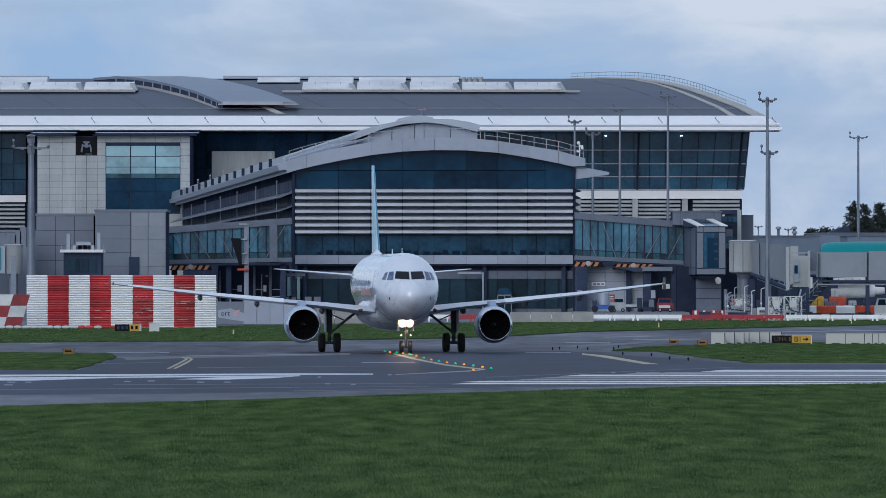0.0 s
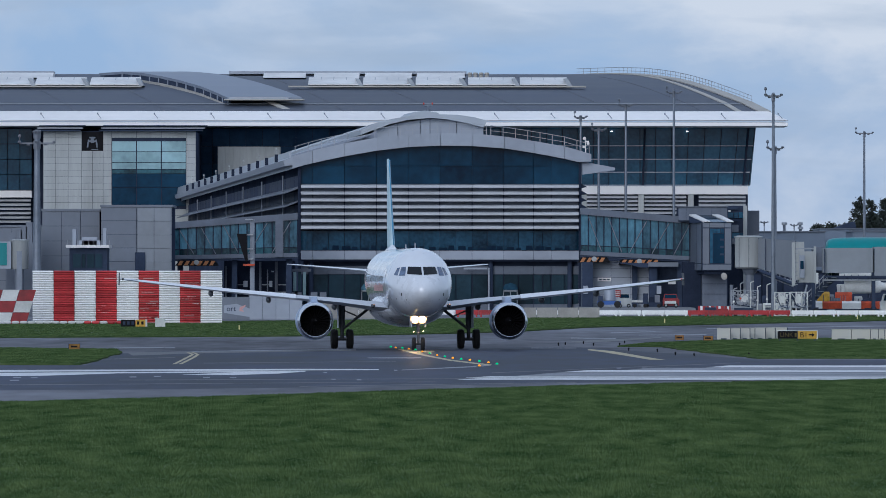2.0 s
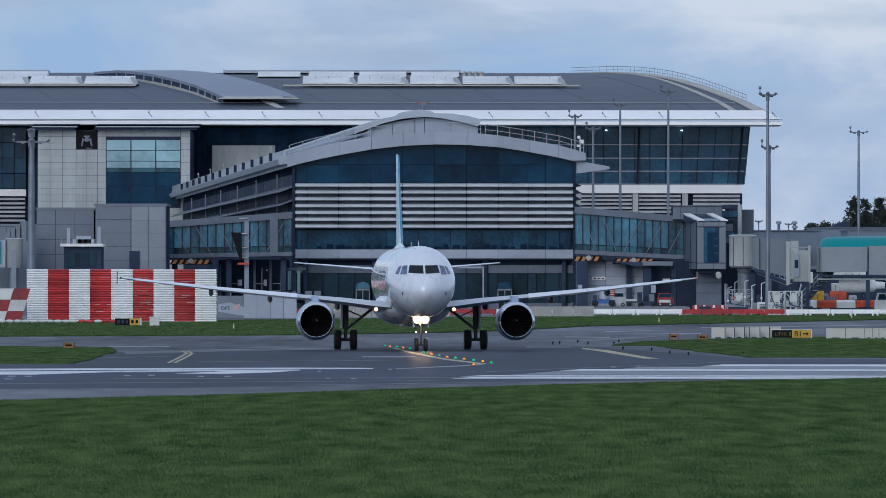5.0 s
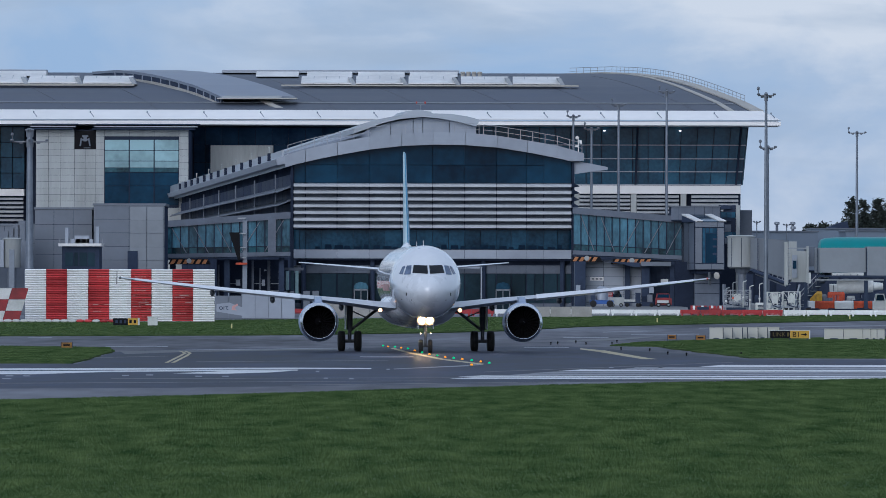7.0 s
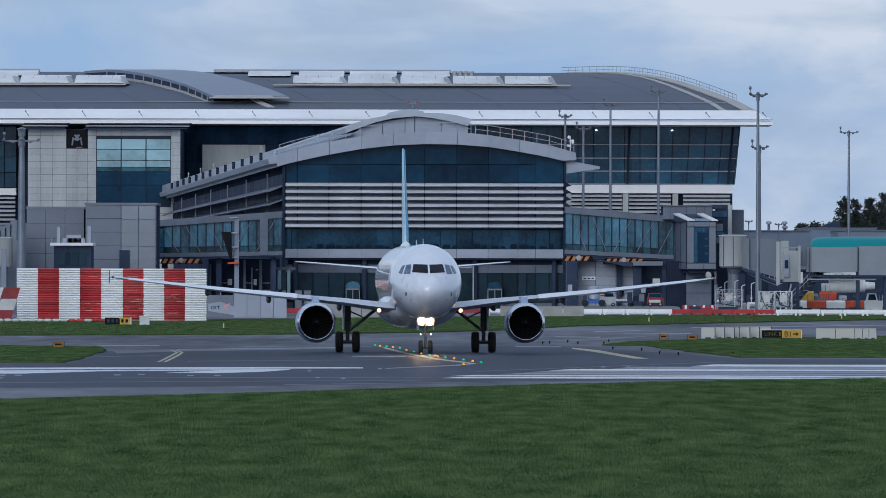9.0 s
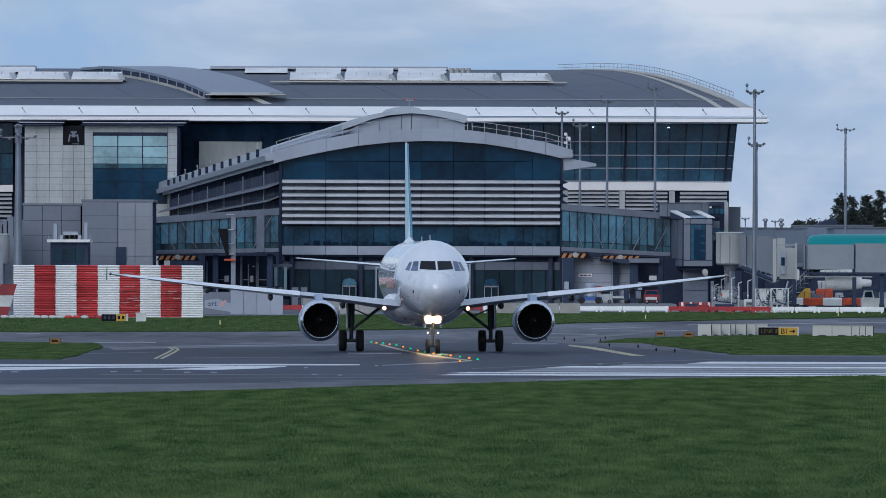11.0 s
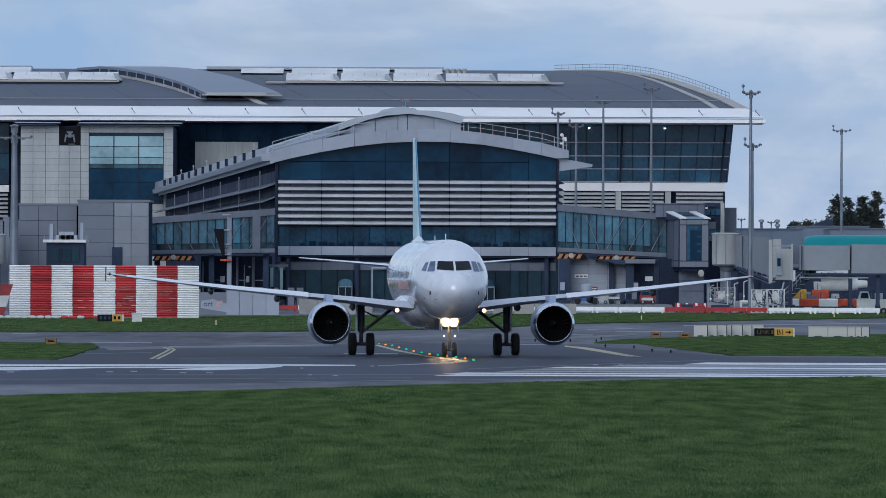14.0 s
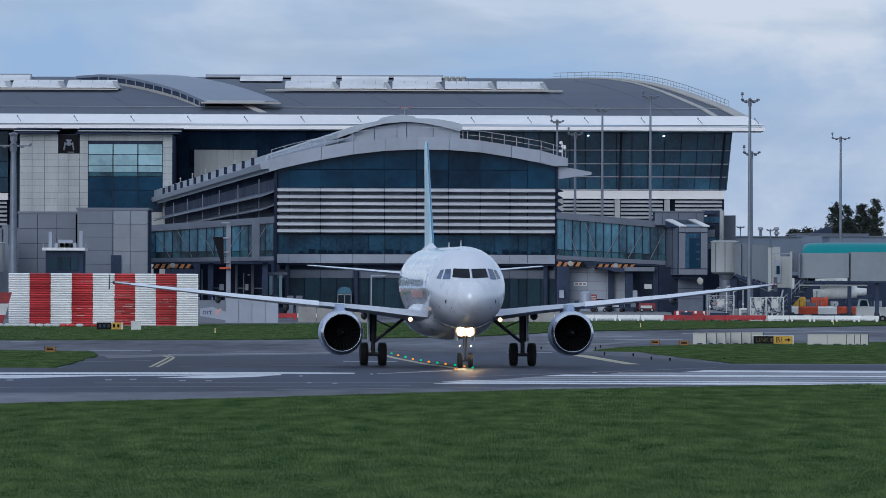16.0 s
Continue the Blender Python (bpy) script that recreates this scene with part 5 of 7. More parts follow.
    part("upper_box", Geo().box(26.14, 31.74, y + 8, y + 18, 10.69, 12.30), M_LINKSTEEL, t)
    xs = [26.08, 26.98, 28.78, 29.88, 30.84, 31.67]
    for a, b in zip(xs, xs[1:]):
        part("upper_panel", Geo().box(a + 0.02, b - 0.02, y + 7.85, y + 7.996, 10.80, 12.25), M_BLUEGREY, t, "blue-grey upper panel")
    part("upper_coping", Geo().box(xs[0] - 0.1, xs[-1] + 0.1, y + 7.7, y + 18.1, 12.28, 12.38), M_GREY, t)
    # bays behind the rotunda
    bx0, bx1 = 31.96, 34.23
    part("bay_core", Geo().box(bx0, bx1, 992.2, 1004, 0, 12.55), M_DARKWALL, t, "dark bay volume")
    for z0, z1, m, what in ((374, 379, M_LINKSTEEL, "dark louvre"), (380, 383, M_WHITE, "white bay band"), (395, 400, M_LINKSTEEL, "dark bay band"), (402, 405, M_WHITE, "white bay band"), (406, 419, M_GREY, "grey bay panel"), (430, 440, M_GREY, "grey bay panel")):
        part("bay_band", Geo().box(bx0, bx1 - (1.9 if m is M_WHITE else 1.0), 991.9, 992.196, 4.25 + (500 - z1) * 0.0648, 4.25 + (500 - z0) * 0.0648), m, t, what)
    for a, b, z0, z1 in ((32.03, 32.61, 11.12, 11.77), (32.68, 33.20, 11.12, 11.77), (33.26, 33.72, 11.12, 11.77), (32.42, 33.33, 8.85, 9.44), (33.39, 34.10, 8.85, 9.44)):
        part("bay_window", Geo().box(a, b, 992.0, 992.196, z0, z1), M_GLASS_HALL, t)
    part("bay_pier", Geo().box(bx1 - 0.45, bx1, 991.8, 992.196, 0, 12.55), M_BEIGE, t, "pale bay pier")
    # the open ground floor below
    part("support_wall", Geo().box(28.67, 31.48, y + 4, y + 12, 0, 4.70 - 0.01), M_BLUEGREY, t, "blue-grey supporting wall")
    for z in (2.40, 3.55):
        part("wall_joint", Geo().box(28.67, 31.48, y + 3.95, y + 3.996, z, z + 0.05), M_FRAME, t)
    # solid box, its dark colour stands in for the recess's shade
    part("recess_shade_block", Geo().box(26.52, 28.63, y + 6, y + 12, 0, 6.04), M_FRAME, t, "dark block standing in for a shaded recess")
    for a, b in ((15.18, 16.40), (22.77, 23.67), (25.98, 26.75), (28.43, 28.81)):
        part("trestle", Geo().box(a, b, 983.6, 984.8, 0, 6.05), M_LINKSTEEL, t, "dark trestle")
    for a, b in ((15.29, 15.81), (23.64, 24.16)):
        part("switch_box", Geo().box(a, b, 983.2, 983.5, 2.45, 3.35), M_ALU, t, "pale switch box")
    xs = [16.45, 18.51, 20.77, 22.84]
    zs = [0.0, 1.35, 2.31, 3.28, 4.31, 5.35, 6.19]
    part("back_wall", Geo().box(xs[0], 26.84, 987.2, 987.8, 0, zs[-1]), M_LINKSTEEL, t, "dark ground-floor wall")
    for a, b in zip(xs, xs[1:]):
        for z0, z1 in zip(zs, zs[1:]):
            part("wall_panel", Geo().box(a + 0.02, b - 0.02, 987.0, 987.196, z0 + 0.015, z1 - 0.015), M_ALU, t)
    part("notice", Geo().box(16.97, 18.51, 986.85, 986.99, 3.86, 4.28), M_WHITE, t, "white notice board")
    for k in range(3):
        part("notice_bar", Geo().box(17.16 + k * 0.45, 17.16 + k * 0.45 + 0.3, 986.80, 986.845, 3.99, 4.12), M_LINKSTEEL, t)
    part("small_sign", Geo().box(24.95, 25.79, 983.3, 983.5, 3.54, 4.06), M_BAR_W, t, "white sign")
    part("pale_beam", Geo().box(22.68, 26.08, 982.6, 983.4, 5.53, 6.02), M_GREY, t, "grey beam")
    part("sagging_beam", Geo().upright([(18.38, 6.05), (22.62, 5.92), (22.62, 5.41), (21.59, 5.47), (20.69, 5.73)], 983, 984.4), M_LINKSTEEL, t, "dark haunched beam")
    return t


bridge_tower()


def boarding_bridge():
    b = thing("boarding_bridge", "grey telescopic boarding bridge on a pedestal", "boarding bridge")
    y = 965
    cx = 33.43
    part("rotunda", Geo().lathe([(5.26, 1.25), (5.45, 1.5), (8.67, 1.5), (8.85, 1.65), (8.98, 1.2)], (cx, y, 0), 28, "z", True), M_BEIGE, b, "round stone-grey rotunda", True)
    for k in range(1, 4):
        a = math.pi + math.pi * k / 4
        part("rotunda_rib", Geo().tube((cx + 1.52 * math.cos(a), y + 1.52 * math.sin(a), 5.45), (cx + 1.52 * math.cos(a), y + 1.52 * math.sin(a), 8.67), 0.03, 0.03, 5), M_LINKSTEEL, b)
    part("pedestal", Geo().lathe([(0, 0.7), (0.3, 0.7), (0.35, 0.46), (4.6, 0.46), (4.9, 0.75), (5.26, 0.85)], (cx + 0.15, y, 0), 18, "z", True), M_GREY, b, "grey pedestal", True)
    # tunnel runs to the front right, then turns along the stand
    part("tunnel", Geo().rings([[(x, yy, z0), (x, yy + 3, z0), (x, yy + 3, z1), (x, yy, z1)] for x, yy, z0, z1 in ((34.40, 964, 5.38, 8.60), (35.08, 962, 5.13, 8.65), (38.12, 950, 4.13, 8.35))]), M_PALE, b, "pale tunnel section")
    part("tunnel_end", Geo().box(38.08, 38.95, 948, 953, 4.06, 8.22), M_BEIGE, b)
    for t in (0.0, 1.0):
        x = 35.17 + (38.12 - 35.17) * t
        part("tunnel_rib", Geo().box(x - 0.04, x + 0.04, 961 - 11 * t - 0.06, 961 - 11 * t + 0.1, 5.13 - t * 0.9, 8.58 - t * 0.3), M_LINKSTEEL, b)
    part("service_cabin", Geo().box(38.39, 40.19, 947.5, 952, 3.75, 7.17), M_BEIGE, b, "pale service cabin")
    part("vestibule", Geo().box(39.94, 41.12, 948, 952, 5.49, 7.60), M_BLUEGREY, b, "grey vestibule")
    part("cabin_door", Geo().box(38.41, 38.99, 947.3, 947.5, 4.25, 6.73), M_ALU, b)
    part("cabin_window", Geo().box(38.50, 38.87, 947.2, 947.3, 5.24, 6.11), M_GLASS, b)
    part("stair", Geo().upright([(38.85, 1.15), (39.65, 1.15), (42.75, 4.50), (42.75, 4.99), (41.89, 4.99)], 947, 948), M_LINKSTEEL, b, "dark service stair")
    for k in range(9):
        t = k / 8
        part("stair_rail", Geo().tube((38.87 + (42.34 - 38.87) * t, 946.9, 1.16 + (4.87 - 1.16) * t), (38.87 + (42.34 - 38.87) * t, 946.9, 1.16 + (4.87 - 1.16) * t + 1.1), 0.04, 0.04, 5), M_RAIL, b)
    part("outer_tunnel", Geo().box(40.89, 46.32, 944, 948, 4.81, 7.52), M_PALE, b, "grey outer tunnel")
    part("outer_tunnel", Geo().box(46.45, 54.11, 943.6, 948.4, 4.44, 7.65), M_PALE, b, "grey outer tunnel")
    for x in (41.01, 46.41):
        part("tunnel_rib", Geo().box(x - 0.03, x + 0.03, 943.5, 943.6 if x > 46.39 else 944, 4.87, 7.46), M_LINKSTEEL, b)
    part("tunnel_strip", Geo().box(40.89, 54.11, 943.4, 943.58, 4.31, 4.50), M_LINKSTEEL, b)
    for sx in (-1, 1):
        part("lift_leg", Geo().box(47.88 + sx * 1.5 - 0.2, 47.88 + sx * 1.5 + 0.2, 944, 945, 0.8, 4.87), M_LINKSTEEL, b, "dark lifting leg")
        part("bogie_wheel", Geo().lathe([(-0.3, 0.3), (-0.25, 0.55), (0.25, 0.55), (0.3, 0.3)], (47.88 + sx * 1.5, 944.5, 0.55), 18, "x", True), M_TYRE, b, "", True)
    for k in range(8):
        t = k / 7
        part("stair_tread", Geo().box(39.1 + 3.2 * t, 39.7 + 3.2 * t, 946.6, 947.0, 1.25 + 3.5 * t, 1.31 + 3.5 * t), M_RAIL, b)
    part("stair_stringer", Geo().tube((38.9, 946.8, 2.2), (42.5, 946.8, 6.0), 0.05, 0.05, 6).tube((38.9, 946.8, 1.7), (42.5, 946.8, 5.5), 0.035, 0.035, 6), M_RAIL, b)
    for k in range(7):
        t = k / 6
        part("undertray_hanger", Geo().box(35.0 + 3.0 * t, 35.08 + 3.0 * t, 960 - 11 * t, 960.1 - 11 * t, 4.7 - 1.4 * t, 5.35 - 1.2 * t), M_RAIL, b)
    part("undertray", Geo().tube((34.9, 959.8, 4.62), (38.1, 948.8, 3.2), 0.07, 0.07, 6).tube((34.9, 959.8, 4.95), (38.1, 948.8, 3.75), 0.06, 0.06, 6), M_RAIL, b, "grey cable rail", True)
    part("cable_chain", Geo().tube((34.64, 960, 5.00), (38.08, 949, 3.51), 0.22, 0.22, 8), M_LINKSTEEL, b, "dark cable tray", True)
    return b


boarding_bridge()


def bridge_lift():
    u = thing("bridge_lift", "pale lifting frame of the boarding bridge with ladders", "equipment")
    y = 943
    part("upright", Geo().box(37.41, 37.78, y, y + 0.4, 3.39, 8.13), M_BEIGE, u, "pale upright")
    part("upright", Geo().box(39.82, 40.06, y, y + 0.4, 3.63, 7.70), M_BEIGE, u, "pale upright")
    part("upright", Geo().box(40.06, 40.31, y + 0.1, y + 0.4, 3.63, 4.80), M_BAR_W, u, "pale upright")
    for k in range(9):
        z = 3.51 + k * 0.48
        part("rung", Geo().box(37.78, 38.09, y + 0.05, y + 0.12, z, z + 0.06), M_RAIL, u)
    part("head_beam", Geo().box(37.41, 40.06, y + 0.1, y + 0.3, 7.39, 7.52), M_RAIL, u)
    part("column", Geo().box(37.60, 37.97, y, y + 0.4, 1.0, 3.45), M_LINKSTEEL, u, "dark lifting column")
    part("column", Geo().box(39.57, 39.94, y, y + 0.4, 1.0, 3.70), M_LINKSTEEL, u, "dark lifting column")
    part("bogie", Geo().box(37.35, 40.31, y - 0.2, y + 0.8, 0.45, 1.05), M_LINKSTEEL, u, "dark bogie")
    for px in (1395, 1433):
        part("wheel", Geo().lathe([(-0.25, 0.2), (-0.2, 0.48), (0.2, 0.48), (0.25, 0.2)], ((px - 784) * 943 / 15300, y - 0.1, 0.48), 16, "y", True), M_TYRE, u, "", True)
    part("hydraulics", Geo().tube((38.46, y + 0.2, 1.0), (39.08, y + 0.2, 3.51), 0.13, 0.1, 10), M_ALU, u, "", True)
    part("power_box", Geo().box(35.87, 36.67, y - 0.15, y, 1.6, 2.6), M_BEIGE, u, "pale power box")
    for k in range(10):
        part("tray_hanger", Geo().box(40.92 + k * 0.75, 40.92 + k * 0.75 + 0.07, y + 1.0, y + 1.1, 4.07, 4.62), M_LINKSTEEL, u)
    part("cable_tray", Geo().box(40.80, 48.32, y + 0.95, y + 1.15, 3.94, 4.10), M_RAIL, u, "grey cable tray")


bridge_lift()


# ---- light masts ----
def mast(px_x, y, top, heads, base=0.0, r=0.22, label="tall grey steel floodlight mast on the apron"):
    m = thing("light_mast", label, "light mast", "apron light masts")
    part("pole", Geo().tube((px_x, y, base), (px_x, y, top), r * 1.35, r * 0.7, 12), M_MAST, m, "", True)
    for z, w in heads:
        part("crossarm", Geo().box(px_x - w, px_x + w, y - 0.12, y + 0.12, z - 0.08, z + 0.08).tube((px_x, y, z - 0.6), (px_x, y, z + 0.25), r, r, 8), M_LAMPHEAD, m)
        n = 5 if w > 0.7 else 3
        for i in range(n):
            x = px_x - w + 2 * w * i / (n - 1)
            o, dz = (-0.5, 0.12) if i % 2 == 0 else (0.25, -0.14)
            part("floodlight", Geo().rings([[(x - 0.18, y + o - 0.3, z + dz - 0.10), (x + 0.18, y + o - 0.3, z + dz - 0.10), (x + 0.18, y + o - 0.36, z + dz + 0.06), (x - 0.18, y + o - 0.36, z + dz + 0.06)], [(x - 0.11, y + o + 0.25, z + dz + 0.02), (x + 0.11, y + o + 0.25, z + dz + 0.02), (x + 0.11, y + o + 0.2, z + dz + 0.15), (x - 0.11, y + o + 0.2, z + dz + 0.15)]]).tube((x, y, z), (x, y + o, z + dz), 0.04, 0.04, 5), M_LAMPHEAD, m, "tilted floodlight head")
    if r > 0.15:
        part("camera_pod", Geo().tube((px_x - heads[0][1] * 1.0, y, heads[0][0] + 0.05), (px_x - heads[0][1] * 1.0, y, heads[0][0] + 0.7), 0.05, 0.05, 5).lathe([(0, 0.08), (0.12, 0.17), (0.3, 0.15), (0.38, 0.04)], (px_x - heads[0][1], y, heads[0][0] + 0.6), 8, "z", True), M_LAMPHEAD, m, "", True)
    return m


mast(35.42, 944, 24.49, ((24.12, 0.85),), r=0.2)
mast(37.34, 990, 19.39, ((19.07, 0.85),), r=0.2)
mast(-44.79, 940, 20.35, ((18.87, 1.9), (19.98, 0.3)), r=0.4, label="stout grey floodlight mast with a wide crossarm")
mast(24.55, 1200, 28.41, ((28.17, 0.9),), r=0.2)
mast(31.74, 1220, 30.88, ((30.40, 1.0),), r=0.2)
mast(20.44, 1180, 24.77, ((24.46, 0.9),), r=0.2)
mast(19.19, 1260, 27.97, ((27.64, 0.85),), r=0.2)
mast(64.85, 1350, 27.19, ((26.84, 1.3),), r=0.22, label="tall grey floodlight mast far behind the bridges")
mast(59.81, 1640, 14.86, ((14.75, 0.6),), r=0.12, label="small distant lamp post")
mast(65.49, 1640, 14.33, ((14.22, 0.6),), r=0.12, label="small distant lamp post")


# ---- blast fence ----
def blast_fence():
    f = thing("blast_fence", "red and white striped corrugated blast fence on the grass", "fence")
    y, n = 790.0, 23
    stops = [-38.05, -36.12, -34.21, -32.27, -30.36, -28.35, -26.49, -24.58, -22.69, -20.71]
    z0, z1 = 0.1, 4.92
    h = (z1 - z0) / n
    for i, (a, b) in enumerate(zip(stops, stops[1:])):
        m = M_FENCE_W if i % 2 == 0 else M_FENCE_R
        top = 0.88
        me = mesh_of("sheet_rib", Geo().rings([[(x, 0.10, 0.0), (x, -0.05, h * 0.14), (x, -0.10, h * 0.40), (x, -0.05, h * 0.66), (x, 0.10, h * top), (x, 0.14, h * 0.4)] for x in (a + 0.01, b - 0.01)]), m)
        for k in range(n):
            piece("sheet_rib", me, f, (0.035 * noise.noise((i * 3.1, k * 1.7, 5)), y + 0.012 * noise.noise((i, k, 3)), z0 + k * h))
        part("backing_sheet", Geo().box(a + 0.03, b - 0.03, y + 0.05, y + 0.12, z0, z1 - 0.05), M_FENCE_GAP if m is M_FENCE_W else M_FENCE_WORN if i in (5, 7) else M_FENCE_R, f, "backing sheet between the ribs")
        if i in (3, 5, 7):
            rng = np.random.default_rng(60 + i)
            for q in range(14 if i == 5 else 6):
                wd = rng.uniform(0.5, 1.5)
                xc, zc = rng.uniform(a + 0.1, b - wd - 0.05), z0 + h * (int(rng.integers(2, n - 2)) + 0.5)
                part("chipped_paint", Geo().box(xc, xc + wd, y - 0.1, y - 0.06, zc - 0.012, zc + 0.016), M_BAR_W, f, "bare pale streak")
        part("fence_post", Geo().box(a - 0.08, a + 0.08, y + 0.2, y + 0.4, 0, z1 - 0.1).tube((a, y + 0.3, z1 * 0.75), (a, y + 3.2, 0), 0.08, 0.08, 6), M_MAST, f)
    part("concrete_kerb", Geo().box(stops[0], stops[-1], y - 0.15, y + 0.35, 0, 0.16), M_CONCRETE, f)
    return f


blast_fence()


def low_fence():
    f = thing("low_blast_fence", "low red and white chequered fence on the grass", "fence")
    y = 780.0
    x0, x1, z1 = -44.15, -38.13, 3.08
    h = z1 / 3
    for j in range(3):
        for k in range(4):
            a = x0 + (x1 - x0) * k / 4
            b = x0 + (x1 - x0) * (k + 1) / 4
            part("board", Geo().upright([(a + 0.02 + 0.3 * j, j * h + 0.1), (b - 0.02 + 0.3 * j, j * h + 0.1), (b + 0.28 + 0.3 * j, (j + 1) * h + 0.08), (a + 0.32 + 0.3 * j, (j + 1) * h + 0.08)], y, y + 0.08), M_BAR_R if (j + k) % 2 else M_BAR_W, f)
    part("fence_frame", Geo().box(x0 - 0.8, x1 - 0.1, y + 0.1, y + 0.25, 0, z1 - 0.1), M_LINKSTEEL, f)


low_fence()


def sandbags():
    for k in range(21):
        x = -41.79 + k * 0.72
        g = Geo().lathe([(-0.34, 0.05), (-0.26, 0.13), (0, 0.16), (0.26, 0.13), (0.34, 0.05)], (0, 0, 0.13), 10, "x", True)
        red = k > 12 and k % 3
        ob = part("fence_weight", g, M_FENCE_R if red else M_BAR_W, None, "", True, (x, 776 + (k % 2) * 0.2, 0.10))
        tagged(ob, "small red ballast bag before the fence" if red else "small white ballast bag before the fence", "ballast", "ballast bags before the fence")


sandbags()


# ---- hoarding between fence and pier ----
def hoarding():
    h = thing("hoarding", "grey site hoarding panels with a torn faded poster", "hoarding")
    y = 880
    xs = steps(-23.01, -14.90, 6)
    for i, (a, b) in enumerate(zip(xs, xs[1:])):
        part("hoarding_panel", Geo().box(a + 0.03, b - 0.03, y, y + 0.1, 0, 2.29 if i < 2 else 2.47), M_ALU if i > 1 else M_GREY, h)
        part("hoarding_post", Geo().box(a - 0.06, a + 0.06, y + 0.1, y + 0.25, 0, 2.58), M_MAST, h)
    part("poster", Geo().upright([(-22.89, 1.43), (-21.63, 1.60), (-20.02, 1.03), (-20.02, 0.22), (-21.51, 0.45), (-22.89, 0.68)], y - 0.03, y), M_ALU, h, "faded pale poster")
    part("poster_mark", Geo().upright([(-21.28, 1.26), (-20.71, 1.49), (-20.71, 1.32), (-21.05, 1.03), (-20.82, 0.80), (-21.34, 0.86)], y - 0.05, y - 0.03), M_RED, h, "red mark")
    cu = bpy.data.curves.new("lettering", "FONT")
    cu.body, cu.size, cu.extrude = "ort", 0.75, 0.005
    t = new("lettering", cu)
    me = bpy.data.meshes.new_from_object(t.evaluated_get(bpy.context.evaluated_depsgraph_get()))
    bpy.data.objects.remove(t)
    me.materials.append(M_LINKSTEEL)
    ob = new("lettering", me)
    ob.parent = h
    ob.matrix_local = pose(-22.64, y - 0.06, 0.86, 90, 0, 0)
    return h


hoarding()


def dumpsters():
    for a, b, t in ((-20.47, -15.53, 1.5), (-13.25, -5.56, 1.6), (6.98, 15.75, 1.15)):
        d = thing("site_barrier", "pale weathered concrete barrier block on the apron", "barrier", "concrete blocks on the apron")
        n = 4
        for x0, x1 in zip(steps(a, b, n), steps(a, b, n)[1:]):
            part("block", Geo().rings([[(x, 903 - 0.5, 0), (x, 903 + 0.5, 0), (x, 903 + 0.2, t), (x, 903 - 0.2, t)] for x in (x0 + 0.03, x1 - 0.03)]), M_CONCRETE, d)


dumpsters()


# ---- low barriers along the apron edge ----
def rail_barriers():
    def unit(a, b, y, red):
        m = M_RAIL_R if red else M_FENCE_W
        u = thing("rail_barrier", "red plastic rail barrier along the apron edge" if red else "white plastic rail barrier along the apron edge", "barrier", "rail barriers along the apron")
        part("top_rail", Geo().box(a + 0.02, b - 0.02, y - 0.1, y + 0.1, 0.36, 0.77), m, u)
        part("low_rail", Geo().box(a + 0.02, b - 0.02, y - 0.06, y + 0.06, 0.27, 0.33), m, u)
        for x in (a + 0.25, b - 0.25):
            part("foot", Geo().box(x - 0.09, x + 0.09, y - 0.25, y + 0.25, 0, 0.6), m, u)

    xs = steps(-1.77, 25.73, 11)
    for i, (a, b) in enumerate(zip(xs, xs[1:])):
        unit(a, b, 935 - i * 0.5, 0 < i < 3)
    xs = steps(25.65, 36.71, 5)
    for a, b in zip(xs, xs[1:]):
        unit(a, b, 929, True)
    xs = steps(36.76, 48.77, 5)
    for a, b in zip(xs, xs[1:]):
        unit(a, b, 928, False)
    for i, (a, b) in enumerate(zip(steps(-16.35, -8.75, 3), steps(-16.35, -8.75, 3)[1:])):
        unit(a, b, 936, i == 0)


rail_barriers()


# ---- signs and barrier blocks on the grass island ----
def water_barriers():
    def unit(a, b, y, h):
        u = thing("water_barrier", "white water-filled barrier block on the grass", "barrier", "water-filled barriers")
        part("block", Geo().rings([[(x, y - 0.3, 0.08), (x, y + 0.3, 0.08), (x, y + 0.26, h * 0.4), (x, y + 0.14, h), (x, y - 0.14, h), (x, y - 0.26, h * 0.4)] for x in (a + 0.02, b - 0.02)]), M_WATERBAR, u)
        part("top_lip", Geo().box(a + 0.01, b - 0.01, y - 0.17, y + 0.17, h, h + 0.04), M_WATERBAR, u)
        part("drain_slot", Geo().box(a + (b - a) * 0.3, a + (b - a) * 0.7, y - 0.33, y - 0.29, 0.08, 0.16), M_LINKSTEEL, u, "dark drain slot")
        part("joint_pin", Geo().tube((b, y, 0.1), (b, y, h + 0.03), 0.04, 0.04, 6), M_LINKSTEEL, u)

    xs = [18.16, 19.09, 19.78, 20.48, 20.86, 21.63, 22.33, 23.21]
    for i, (a, b) in enumerate(zip(xs, xs[1:])):
        unit(a, b, 586 + i * 1.2, 0.82)
    xs = [25.89, 27.22, 28.52, 29.06, 29.48, 30.01]
    for a, b in zip(xs, xs[1:]):
        unit(a, b, 585, 0.76)


water_barriers()


def sign_text(body, size, at, parent, material):
    cu = bpy.data.curves.new("lettering", "FONT")
    cu.body, cu.size, cu.extrude = body, size, 0.003
    t = new("lettering", cu)
    me = bpy.data.meshes.new_from_object(t.evaluated_get(bpy.context.evaluated_depsgraph_get()))
    bpy.data.objects.remove(t)
    me.materials.append(material)
    ob = new("lettering", me)
    ob.parent, ob.matrix_local = parent, pose(*at, 90, 0, 0)


